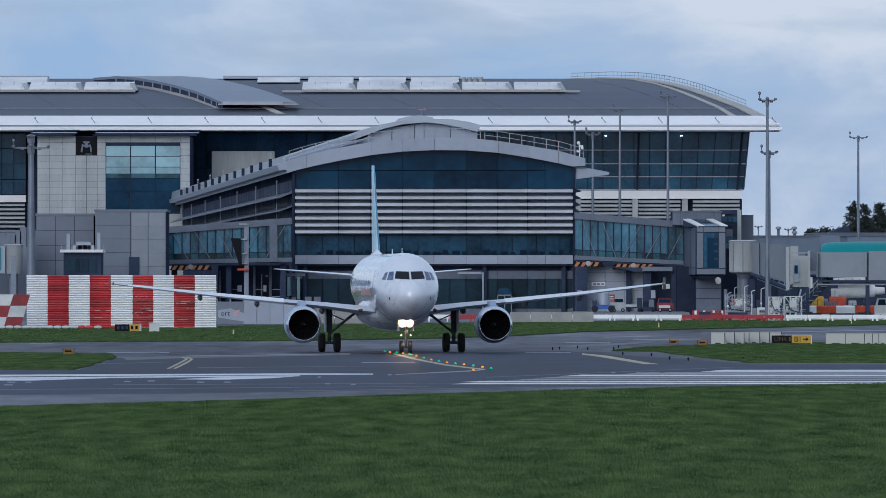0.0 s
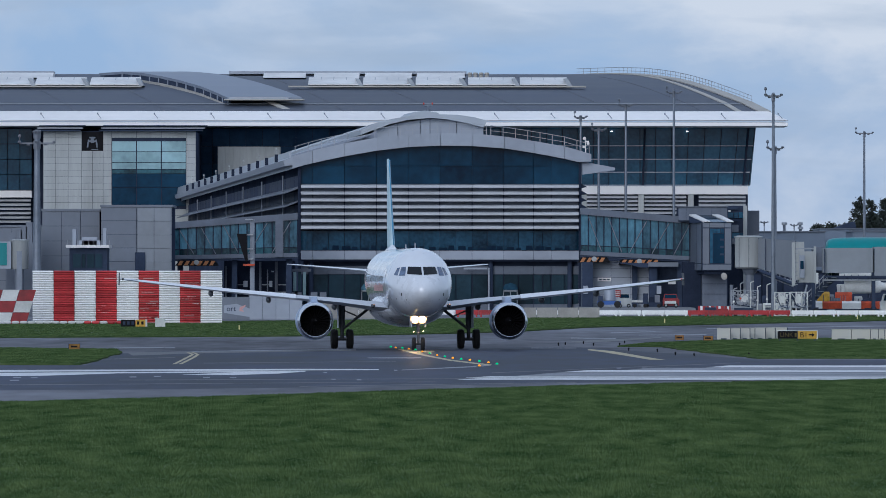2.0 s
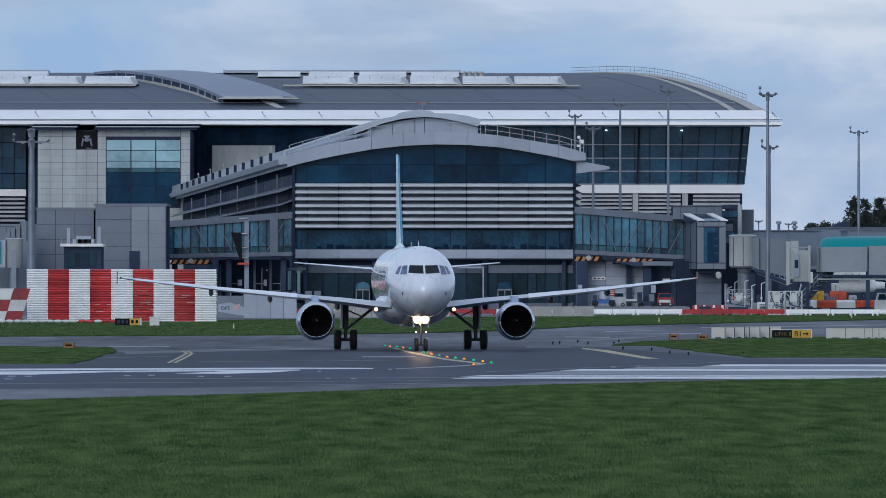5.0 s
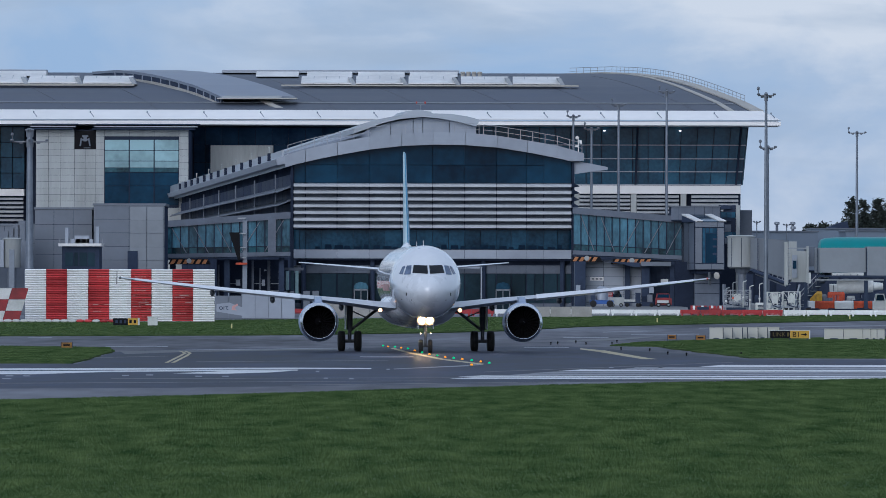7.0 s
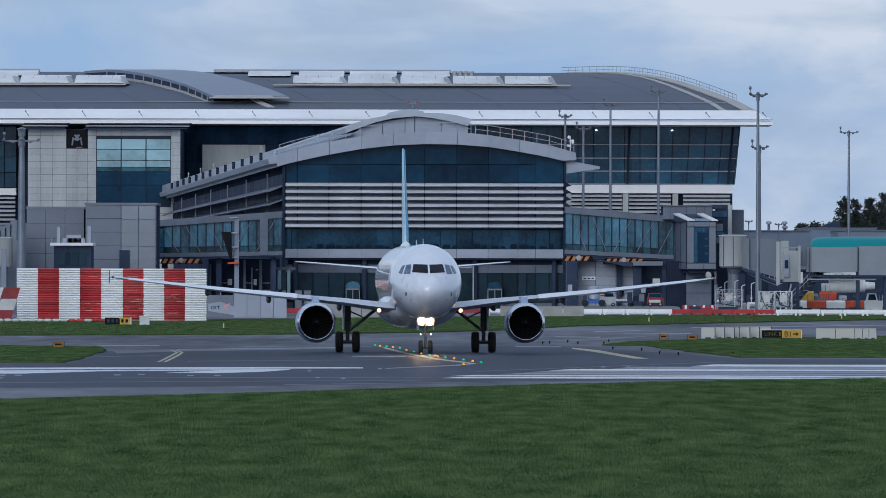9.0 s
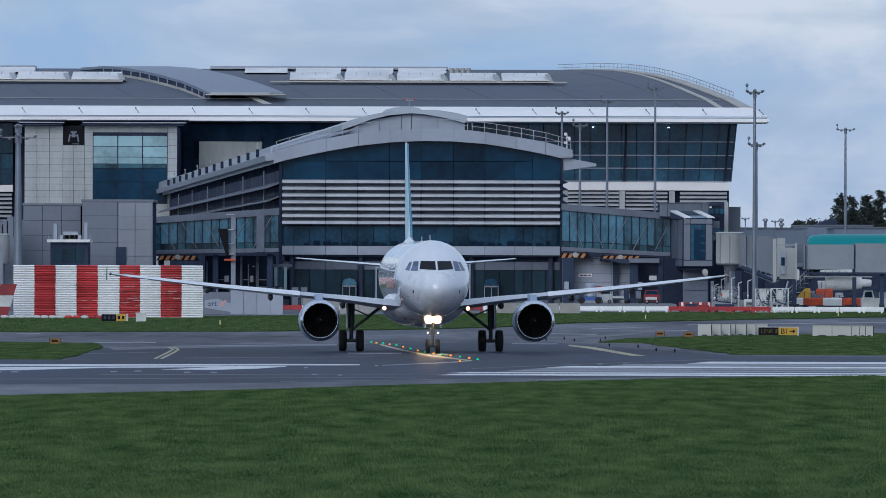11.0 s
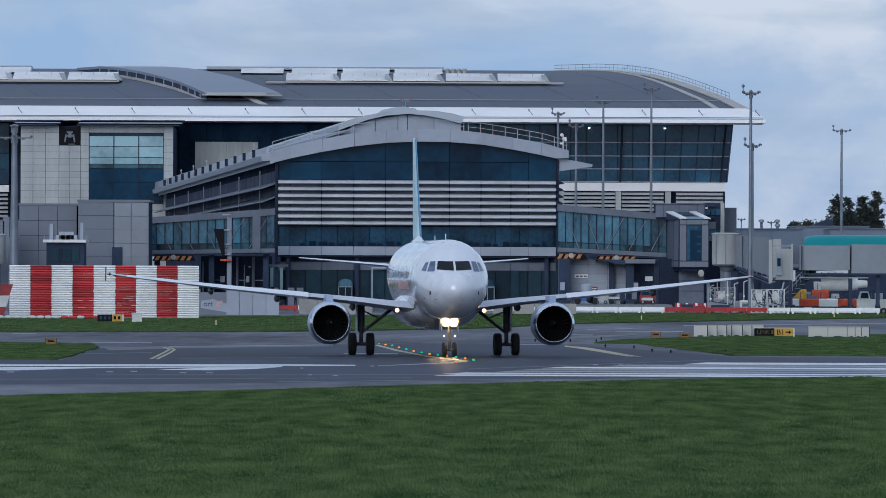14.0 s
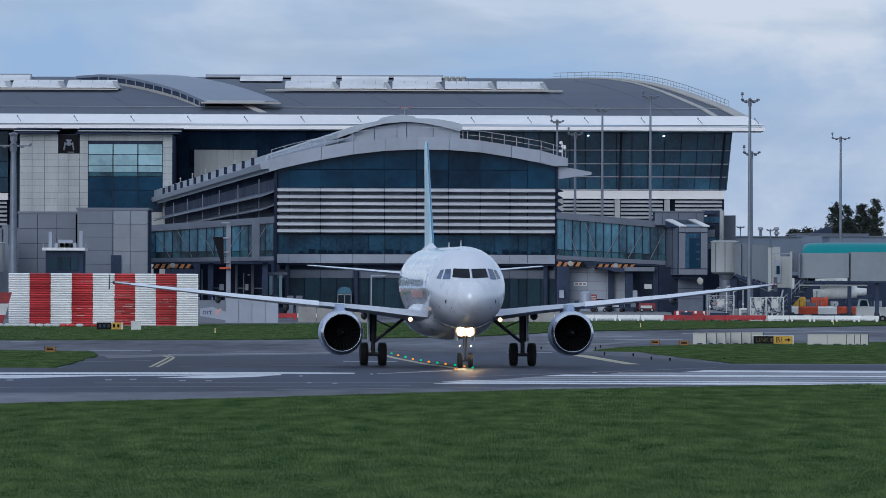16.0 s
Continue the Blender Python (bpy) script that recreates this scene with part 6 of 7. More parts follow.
def signs():
    s = thing("taxiway_sign", "black and yellow taxiway direction sign on the grass", "sign")
    y = 572.0
    part("black_panel", Geo().box(21.76, 23.07, y, y + 0.25, 0.24, 0.74), M_BLACK, s, "black panel")
    part("yellow_panel", Geo().box(23.09, 24.34, y, y + 0.25, 0.24, 0.74), M_YELLOW, s, "yellow panel")
    part("sign_edge", Geo().box(21.72, 24.38, y + 0.02, y + 0.27, 0.74, 0.78).box(24.34, 24.41, y, y + 0.27, 0.2, 0.78), M_BAR_W, s)
    dull = mat("dull_yellow_lettering", (0.09, 0.065, 0.012), 0.7, 0, 0.3, 3)
    sign_text("LINK", 0.40, (21.91, y - 0.004, 0.36), s, dull)
    part("worn_character", Geo().box(22.88, 23.01, y - 0.008, y, 0.36, 0.62), dull, s)
    sign_text("B1", 0.5, (23.22, y - 0.004, 0.32), s, M_BLACK)
    part("arrow", Geo().upright([(23.81, 0.45), (24.04, 0.45), (24.04, 0.36), (24.19, 0.49), (24.04, 0.62), (24.04, 0.53), (23.81, 0.53)], y - 0.008, y), M_BLACK, s, "black arrow")
    for q in (21.87, 23.03, 24.19):
        part("leg", Geo().box(q, q + 0.08, y + 0.06, y + 0.18, 0.0, 0.24), M_LINKSTEEL, s)
    s = thing("taxiway_sign", "black and yellow taxiway sign before the striped fence", "sign")
    y = 728.0
    part("black_panel", Geo().box(-27.64, -26.41, y, y + 0.25, 0.14, 0.72), M_BLACK, s, "black panel")
    part("yellow_panel", Geo().box(-26.38, -25.55, y, y + 0.25, 0.14, 0.72), M_YELLOW, s, "yellow panel")
    part("sign_edge", Geo().box(-25.55, -25.41, y - 0.01, y + 0.27, 0.1, 0.74), M_BAR_W, s)
    for k in range(3):
        part("worn_character", Geo().box(-27.45 + k * 0.36, -27.45 + k * 0.36 + 0.2, y - 0.008, y, 0.3, 0.58), M_LINKSTEEL, s)
    for k in range(2):
        part("worn_character", Geo().box(-26.27 + k * 0.36, -26.27 + k * 0.36 + 0.2, y - 0.008, y, 0.3, 0.58), M_BLACK, s)
    s = thing("equipment_box", "pale grey equipment cabinet before the striped fence", "cabinet")
    part("cabinet", Geo().rings([[(-24.73, 728, z), (-23.92, 728, z), (-23.92, 729, z), (-24.73, 729, z)] for z in (0.05, 0.78)]).box(-24.78, -24.16, 727.9, 729.1, 0.78, 0.86), M_BAR_W, s)
    for x, y, w in ((-21.75, 502, 0.62), (15.47, 580, 0.56), (17.22, 574, 0.62)):
        s = thing("marker_box", "small orange taxiway marker box on the grass", "sign", "orange marker boxes")
        part("panel", Geo().box(x - w / 2, x + w / 2, y, y + 0.22, 0.1, 0.40), mat("dark_amber_panel", (0.24, 0.115, 0.012), 0.6, 0, 0.4, 4) if y < 560 else mat("brown_orange_panel", (0.26, 0.115, 0.020), 0.6, 0, 0.2, 2), s)
        for q in (x - w / 2 - 0.03, x + w / 2):
            part("frame_end", Geo().box(q, q + 0.03, y - 0.02, y + 0.24, 0.0, 0.43), M_LINKSTEEL, s)
        part("worn_character", Geo().box(x - 0.2, x + 0.18, y - 0.008, y, 0.2, 0.3), M_BLACK, s)
    for x, y in ((-16.73, 690), (19.97, 800), (41.11, 870)):
        s = thing("marker_post", "thin yellow marker post on the grass strip", "post", "yellow marker posts")
        part("post", Geo().tube((x, y, 0.05), (x, y, 0.48), 0.06, 0.05, 8), M_POST, s)
    for a, b in ((10.70, 541.88), (10.48, 504.07), (11.97, 496.37), (12.44, 474.64), (13.27, 467.81), (16.35, 471.20), (11.39, 560.56), (6.87, 541.88), (7.36, 546.43), (8.65, 555.77), (9.07, 541.88)):
        s = thing("edge_light", "small black taxiway edge light", "light", "taxiway edge lights")
        part("stem", Geo().tube((a, b, 0), (a, b, 0.1), 0.03, 0.035, 6).lathe([(0.1, 0.05), (0.15, 0.055), (0.19, 0.02)], (a, b, 0), 8, "z", True), M_BLACK, s)


signs()


# ---- markings and lights set in the pavement ----
def stripe(name, outline, material, label, z=0.012):
    structure(name, Geo().slab(outline, 0.0065, z), material, label, "marking")


stripe("runway_edge_line", [(-21.35, 396.49), (-6.68, 402.63), (-3.25, 401.39), (-3.22, 397.71), (-6.58, 396.49), (-20.97, 389.37)], M_LINE, "white runway edge line")
stripe("runway_edge_line", [(-20.72, 384.76), (-6.54, 394.09), (-6.48, 390.54), (-14.64, 383.63), (-17.68, 373.71), (-20.13, 373.71)], M_LINE, "white runway edge line")
stripe("runway_edge_line", [(-11.71, 378.05), (-9.71, 387.05), (-6.72, 389.37), (-7.60, 382.50), (-9.46, 376.96)], M_LINE, "worn end of a white runway line")
for i, (a, b, x0, x1) in enumerate(((678, 680.5, 800, 1700), (674.8, 676.8, 815, 1700), (671, 673.6, 905, 1700), (667.6, 670.2, 945, 1700), (663.8, 666.6, 990, 1700), (659.5, 663, 1100, 1700), (655.2, 658.6, 1240, 1700))):
    da, db = 65025 / (a - 500), 65025 / (b - 500)
    stripe("threshold_stripe", [((x0 - 784) * db / 15300, db), ((x1 - 784) * db / 15300, db), ((x1 - 784) * da / 15300, da), ((x0 + 40 - 784) * da / 15300, da)], M_LINE if i in (0, 1, 4, 6) else M_LINE_OLD, "long white painted runway stripe")
for x, y, w in ((225, 676, 12), (268, 675, 12), (355, 677, 12), (402, 677, 12), (20, 677, 14), (50, 677, 12), (15, 682, 16), (690, 664, 6), (565, 668, 6), (1085, 660, 8), (1130, 660, 8), (1172, 660, 8), (580, 680, 8), (625, 681, 8)):
    d0, d1 = 65025 / (y + 0.8 - 500), 65025 / (y - 0.8 - 500)
    stripe("paint_dash", [((x - w / 2 - 784) * d0 / 15300, d0), ((x + w / 2 - 784) * d0 / 15300, d0), ((x + w / 2 - 784) * d1 / 15300, d1), ((x - w / 2 - 784) * d1 / 15300, d1)], M_LINE_OLD, "short worn white dash")
for k, pts in enumerate(([(-13.50, 425.00), (-13.93, 461.17), (-14.16, 478.12), (-14.82, 490.75)], [(-13.19, 425.00), (-13.59, 461.17), (-13.88, 478.12), (-14.53, 490.75)])):
    stripe("yellow_chevron", [(x - 0.085, y) for x, y in pts] + [(x + 0.085, y) for x, y in pts[::-1]], M_LINE_Y, "bent yellow taxiway line", 0.0130 + 0.0005 * k)
stripe("yellow_line", [(8.30, 516.07), (9.51, 500.19), (10.88, 454.72), (11.20, 448.45), (10.43, 448.45), (8.89, 492.61), (8.17, 508.01)], M_LINE_Y, "curving yellow taxiway line")
stripe("yellow_centre_line", [(-2.83, 516.07), (-1.54, 481.67), (0.18, 446.91), (2.10, 422.24), (1.97, 418.17), (0.03, 442.35), (-1.75, 478.12), (-3.01, 512.01)], M_LINE_Y, "curving yellow centre line")
stripe("yellow_centre_line", [(1.94, 418.17), (1.37, 411.55), (-2.18, 396.49), (-2.19, 398.93), (0.97, 414.17), (1.81, 420.60)], M_LINE_OLD, "worn lead-off line")
for pts in ([(-20.36, 524.40), (-17.41, 528.66), (-17.20, 522.29), (-20.12, 518.13)], [(-17.28, 526.52), (-16.66, 526.52), (-16.46, 520.20), (-17.14, 520.20)], [(-14.84, 500.19), (-8.80, 510.00), (-5.53, 516.07), (-5.49, 512.01), (-8.72, 505.64), (-14.73, 496.37)], [(5.00, 524.40), (7.75, 524.40), (7.68, 520.20), (4.96, 520.20)],
            [(-28.73, 600.42), (-26.96, 598.76), (-26.72, 593.29), (-28.49, 595.47)], [(12.53, 670.36), (16.37, 684.47), (16.20, 677.34), (12.40, 663.52)], [(8.66, 613.44), (11.80, 609.99), (11.65, 602.08), (8.55, 605.45)], [(14.14, 643.81), (19.38, 650.25), (19.15, 642.54), (14.00, 637.50)], [(21.65, 726.54), (41.29, 774.11), (40.80, 765.00), (21.41, 718.51)], [(-4.33, 459.54), (-1.48, 461.17), (-1.46, 456.32), (-2.14, 454.72), (-4.29, 456.32)]):
    stripe("faded_line", pts, M_LINE_OLD, "faded pale taxiway line", 0.0125)
structure("tar_patch", Geo().slab([(-18.18, 488.91), (-14.84, 500.19), (-5.47, 510.00), (-5.40, 504.07), (-14.08, 485.26), (-17.22, 471.20)], 0.002, 0.009), mat("dark_tar", (0.03, 0.032, 0.038), 0.5, 0, 0.3, 0.2), "dark tarred patch of pavement", "pavement")
structure("tar_patch", Geo().slab([(8.35, 565.43), (11.61, 580.58), (15.08, 613.44), (15.22, 619.29), (9.89, 591.14), (8.12, 575.44)], 0.002, 0.009), bpy.data.materials["dark_tar"], "dark tarred seam of pavement", "pavement")
for pts in ([(-18.43, 342.24), (-0.55, 353.40), (-0.55, 352.06), (-18.34, 340.45)], [(-5.84, 338.67), (5.19, 351.49), (5.18, 350.35), (-5.81, 336.92)], [(-13.71, 359.25), (2.77, 365.31), (2.76, 364.08), (-13.64, 357.28)], [(-12.22, 430.63), (-2.70, 439.36), (-2.69, 437.88), (-12.15, 428.36)], [(1.92, 387.05), (14.62, 433.50), (14.56, 431.77), (1.91, 385.22)], [(-20.20, 445.38), (-14.59, 461.17), (-14.53, 459.22), (-20.06, 442.35)]):
    structure("tar_seam", Geo().slab(pts, 0.0062, 0.0085), bpy.data.materials["dark_tar"], "thin dark tarred seam in the asphalt", "pavement")
structure("shoulder", Geo().slab(wavy([(-17.51, 325.12), (-10.39, 328.41), (0.36, 342.24), (18.93, 369.46), (18.31, 357.28), (10.53, 345.88), (4.73, 335.18), (-0.51, 323.51), (-5.37, 311.12), (-14.94, 291.59), (-15.70, 291.59)], 3, 0.1, 7), 0.0065, 0.0105), M_ASPHALT_OLD, "paler worn runway shoulder", "road")

LEAD = [(-3.53, 524.40), (-3.19, 518.54), (-2.77, 516.07), (-2.36, 509.60), (-1.94, 504.07), (-1.51, 491.13), (-1.07, 479.54), (-0.64, 467.81), (-0.21, 459.87), (0.21, 451.56), (0.64, 445.99), (1.07, 440.55), (1.53, 434.66), (1.96, 427.80), (2.34, 421.15), (1.45, 412.07)]
for i, (x, y) in enumerate(LEAD):
    s = thing("lead_light", "glowing green lead-on light set in the asphalt" if i % 2 == 0 else "glowing amber lead-on light set in the asphalt", "light", "lead-on lights")
    part("rim", Geo().lathe([(0.006, 0.16), (0.03, 0.14), (0.035, 0.05)], (x, y, 0), 12, "z", True), M_GEAR, s)
    part("lens", Geo().lathe([(0.03, 0.062), (0.08, 0.062), (0.12, 0.025)], (x, y, 0), 8, "z", True), M_GREEN if i % 2 == 0 else M_AMBER, s, "glowing lens")


# ---- apron vehicles and gear ----
RISE = 0.95
structure("apron_rise", Geo().rings([[(x, 941, -0.02), (x, 955, RISE), (x, 990, RISE), (x, 990, -0.1), (x, 941, -0.1)] for x in (14.7, 27.2)]), M_APRON, "grey concrete apron rising to the pier", "pavement")


def vehicle(name, label, x, y, w, h, paint, cab_share=0.45, length=2.0):
    v = thing(name, label, "vehicle", "apron vehicles")
    part("body", Geo().upright([(x, 0.22), (x + w, 0.22), (x + w, h * 0.62), (x + w * 0.97, h * 0.66), (x, h * 0.66)], y, y + length), paint, v)
    part("cabin", Geo().upright([(x + w * 0.04, h * 0.66), (x + w * cab_share, h * 0.66), (x + w * (cab_share - 0.06), h), (x + w * 0.10, h)], y + 0.1, y + length - 0.1), paint, v)
    part("cab_window", Geo().upright([(x + w * 0.09, h * 0.70), (x + w * (cab_share - 0.05), h * 0.70), (x + w * (cab_share - 0.09), h * 0.95), (x + w * 0.13, h * 0.95)], y + 0.04, y + 0.1), M_GLASS, v)
    for k in (0.18, 0.8):
        q = min(0.36, 0.14 * w)
        part("wheel", Geo().lathe([(-0.12, q * 0.55), (-0.1, q), (0.1, q), (0.12, q * 0.55)], (x + w * k, y - 0.02, q), 16, "y", True), M_TYRE, v, "", True)
        part("hubcap", Geo().lathe([(-0.14, 0.02), (-0.14, q * 0.45), (-0.12, q * 0.5)], (x + w * k, y - 0.02, q), 12, "y", True), M_RAIL, v, "", True)
    return v


def trailer(label, x, y, w, loads):
    v = thing("baggage_trailer", label, "trailer", "apron trailers")
    part("deck", Geo().box(x, x + w, y, y + 1.6, 0.42, 0.58), M_LINKSTEEL, v)
    for k in (0.15, 0.85):
        part("wheel", Geo().lathe([(-0.1, 0.1), (-0.08, 0.22), (0.08, 0.22), (0.1, 0.1)], (x + w * k, y, 0.22), 12, "y", True), M_TYRE, v, "", True)
    for a, b, h, m in loads:
        part("load", Geo().box(x + w * a, x + w * b, y + 0.1, y + 1.5, 0.58, 0.58 + h), m, v)


vehicle("tug", "pale airport tug with orange beacons parked by the pier", 18.80, 962, 1.5, 1.55, M_BEIGE, 0.9)
trailer("flat pale baggage trailer behind a tug", 20.37, 962, 2.0, ((0.0, 0.95, 0.25, M_BAR_W),))
trailer("dark loaded baggage trailer beside the pier", 21.46, 960, 2.2, ((0.05, 0.3, 1.0, M_LINKSTEEL), (0.35, 0.6, 0.6, M_FRAME), (0.65, 0.9, 0.8, M_GREY)))
vehicle("tug", "red and white airport tug under the boarding bridge", 23.73, 958, 1.8, 1.5, M_BAR_R, 0.9)
for what in ("tug", "tug.001", "baggage_trailer", "baggage_trailer.001"):
    bpy.data.objects[what].location.z = RISE
part("white_bumper", Geo().box(23.91, 25.17, 957.7, 957.95, 0.45, 0.75), M_BAR_W, bpy.data.objects["tug.001"], "white bumper")
vehicle("truck", "white service truck on the stand", 47.54, 952, 3.6, 2.5, M_FENCE_W, 0.4)
trailer("low dark baggage trailer on the stand", 40.24, 950, 3.2, ((0.05, 0.4, 0.3, M_LINKSTEEL), (0.45, 0.7, 0.2, M_BAR_W), (0.72, 0.95, 0.3, M_LINKSTEEL)))
trailer("low dark baggage trailer on the stand", 44.30, 952, 3.0, ((0.05, 0.45, 0.25, M_LINKSTEEL), (0.5, 0.95, 0.35, M_LINKSTEEL)))
trailer("low red trailer by the boarding bridge", 27.67, 945, 3.2, ((0.1, 0.5, 0.45, M_LINKSTEEL), (0.55, 0.9, 0.3, M_BAR_R)))
trailer("low red trailer by the boarding bridge", 30.85, 942, 2.6, ((0.1, 0.9, 0.4, M_LINKSTEEL),))
for k in range(5):
    m = M_ORANGE if k % 2 else M_FENCE_W
    u = thing("block_barrier", "orange plastic block barrier on a dark pallet" if k % 2 else "white plastic block barrier on a dark pallet", "barrier", "block barriers on the stand")
    x = 39.42 + k * 2.15
    part("block", Geo().rings([[(q, 961.6, 0.8), (q, 962.4, 0.8), (q, 962.38, 1.5), (q, 962.25, 1.66), (q, 961.75, 1.66), (q, 961.62, 1.5)] for q in (x + 0.03, x + 2.12)]), m, u)
    part("pallet", Geo().box(x + 0.05, x + 2.1, 961.55, 962.45, 0.62, 0.795), M_LINKSTEEL, u, "dark pallet")
    for q in (0.15, 1.0, 1.85):
        part("pallet_foot", Geo().box(x + q, x + q + 0.2, 961.6, 962.4, 0, 0.62), M_FRAME, u)


def dish():
    d = thing("round_reflector", "round cream traffic mirror on a thin pole", "mirror")
    x, y, z = 30.40, 955, 4.44
    part("pole", Geo().tube((x + 0.35, y + 0.2, 0), (x + 0.35, y + 0.2, z), 0.05, 0.05, 6), M_LINKSTEEL, d)
    part("face", Geo().lathe([(-0.08, 0.02), (-0.05, 0.30), (0.0, 0.40), (0.06, 0.38), (0.22, 0.05)], (0, 0, 0), 20, "y", True), M_TRIM, d, "cream round face", True, (x, y, z)).rotation_euler = (radians(8), 0, radians(-38))


dish()


def west_rotunda():
    b = thing("boarding_bridge", "pale round bridge rotunda beside the service annex", "boarding bridge")
    cx, y = -47.19, 950
    part("rotunda", Geo().lathe([(5.18, 0.9), (5.37, 1.0), (8.16, 1.0), (8.35, 1.1), (8.47, 0.7)], (cx, y, 0), 24, "z", True), M_BEIGE, b, "pale round drum", True)
    part("pedestal", Geo().tube((cx, y, 0), (cx, y, 5.24), 0.5, 0.5, 14), M_GREY, b, "grey pedestal", True)
    part("tunnel", Geo().box(-52.41, -48.06, y - 1, y + 2, 5.24, 8.22), M_ALU, b, "pale tunnel")
    part("teal_sign", Geo().box(-49.82, -48.52, y - 1.1, y - 1.0, 5.61, 8.09), M_TEAL, b, "teal panel")
    part("service_post", Geo().box(-47.30, -46.74, y - 4, y - 3.6, 0, 7.16), M_MAST, b, "grey service post")
    for a, t0, t1 in ((8, 432, 421), (18, 432, 416), (27, 432, 410), (36, 432, 402)):
        part("roof_unit", Geo().box((a - 784) * 960 / 15300, (a - 773) * 960 / 15300, y + 9, y + 12, 4.25 + (500 - t0 - 8) * 960 / 15300, 4.25 + (500 - t1) * 960 / 15300), M_GREY, b, "grey roof unit")
    part("plinth", Geo().box(-49.07, -45.93, y + 8, y + 13, 0, 8.14), M_GREY, b)


west_rotunda()


def crate(label, x, y, w, h, material, base=0.0):
    u = thing("crate", label, "crate", "crates and bins on the stand")
    part("crate_body", Geo().rings([[(x + e, y + e, z), (x + w - e, y + e, z), (x + w - e, y + 1.2 - e, z), (x + e, y + 1.2 - e, z)] for z, e in ((base, 0.05), (base + h * 0.9, 0.0), (base + h, 0.06))]), material, u)
    for k in range(1, 4):
        part("crate_rib", Geo().box(x + w * k / 4 - 0.03, x + w * k / 4 + 0.03, y - 0.03, y - 0.001, base + 0.05, base + h * 0.88), M_LINKSTEEL if k == 2 else material, u)


for px, w, h, m, what in ((1262, 10, 0.8, M_BAR_R, "small red bin by the bridge"), (1276, 9, 0.7, M_ORANGE, "small orange bin by the bridge"), (1294, 12, 1.7, M_RAIL, "grey equipment box by the rotunda"), (1326, 14, 1.4, M_RAIL, "grey equipment box by the rotunda"), (1340, 10, 2.3, M_LINKSTEEL, "dark equipment cabinet by the rotunda"), (1305, 9, 2.4, M_LINKSTEEL, "dark equipment cabinet by the rotunda"),
                          (1560, 18, 1.0, M_BAR_W, "white bin on the stand")):
    crate(what, (px - 784) * 955 / 15300, 957, w * 955 / 15300, h, m)
crate("orange container standing on the stand", 43.59, 975, 1.9, 2.65, M_ORANGE)
crate("yellow machinery crate on the stand", 41.55, 975, 1.4, 2.7, M_YELLOW)
crate("dark crate with a pale lid on the stand", 42.70, 978, 0.9, 2.4, M_GREY)
crate("white box on the orange container", 43.78, 975, 0.85, 0.9, M_BAR_W, 2.65)
crate("pale crate beside the orange container", 45.75, 975, 0.9, 2.2, M_BEIGE)
for px, t in ((1288, 520), (1300, 510), (1318, 508), (1330, 516), (1347, 512)):
    u = thing("service_pipe", "pale service pipe and valve by the rotunda", "pipe", "service pipes")
    x = (px - 784) * 948 / 15300
    zt = 4.25 + (500 - t) * 948 / 15300
    part("pipe", Geo().tube((x, 948, 0), (x, 948, zt), 0.055, 0.055, 8).tube((x, 948, zt), (x + 0.4, 948, zt + 0.15), 0.055, 0.055, 8), M_BAR_W if px % 4 else M_RAIL, u, "", True)
    part("valve", Geo().lathe([(-0.12, 0.04), (-0.1, 0.12), (0.1, 0.12), (0.12, 0.04)], (x, 947.9, zt * 0.55), 10, "y", True), M_ORANGE if px == 1300 else M_SKYL, u, "", True)
for px in (432, 452, 505, 512, 540, 556):
    u = thing("service_door", "pale service door under the pier", "door", "service doors under the pier")
    x = (px - 784) * 990 / 15300
    part("leaf", Geo().box(x, x + 0.75, 988.6, 988.7, 0.0, 2.6), M_GREY, u)
    part("frame", Geo().box(x - 0.08, x + 0.83, 988.7, 988.8, 0.0, 2.7), M_FRAME, u)


def gpu(label, x, y, w, h, paint):
    """A towable ground power unit."""
    u = thing("ground_power_unit", label, "equipment", "ground power units")
    part("casing", Geo().rings([[(x + e, y + e, z), (x + w - e, y + e, z), (x + w - e, y + 1.5 - e, z), (x + e, y + 1.5 - e, z)] for z, e in ((0.35, 0.04), (0.4, 0.0), (h - 0.1, 0.0), (h, 0.08))]), paint, u)
    for k in range(5):
        part("vent_slat", Geo().box(x + w * 0.12, x + w * 0.5, y - 0.03, y - 0.001, 0.6 + k * 0.14, 0.68 + k * 0.14), M_LINKSTEEL, u)
    part("panel", Geo().box(x + w * 0.62, x + w * 0.88, y - 0.03, y - 0.001, 0.6, h - 0.3), M_BLUEGREY, u)
    for q in (0.2, 0.8):
        part("wheel", Geo().lathe([(-0.1, 0.1), (-0.08, 0.28), (0.08, 0.28), (0.1, 0.1)], (x + w * q, y, 0.28), 14, "y", True), M_TYRE, u, "", True)
    part("tow_bar", Geo().tube((x - 0.9, y + 0.7, 0.3), (x, y + 0.7, 0.45), 0.05, 0.05, 6), M_LINKSTEEL, u)


gpu("white ground power unit under the boarding bridge", 34.38, 946, 2.0, 1.5, M_BAR_W)
gpu("pale ground power unit beside the tower", 32.06, 958, 1.7, 1.6, M_BEIGE)
gpu("grey ground power unit on the stand", 38.57, 955, 2.0, 1.7, M_ALU)


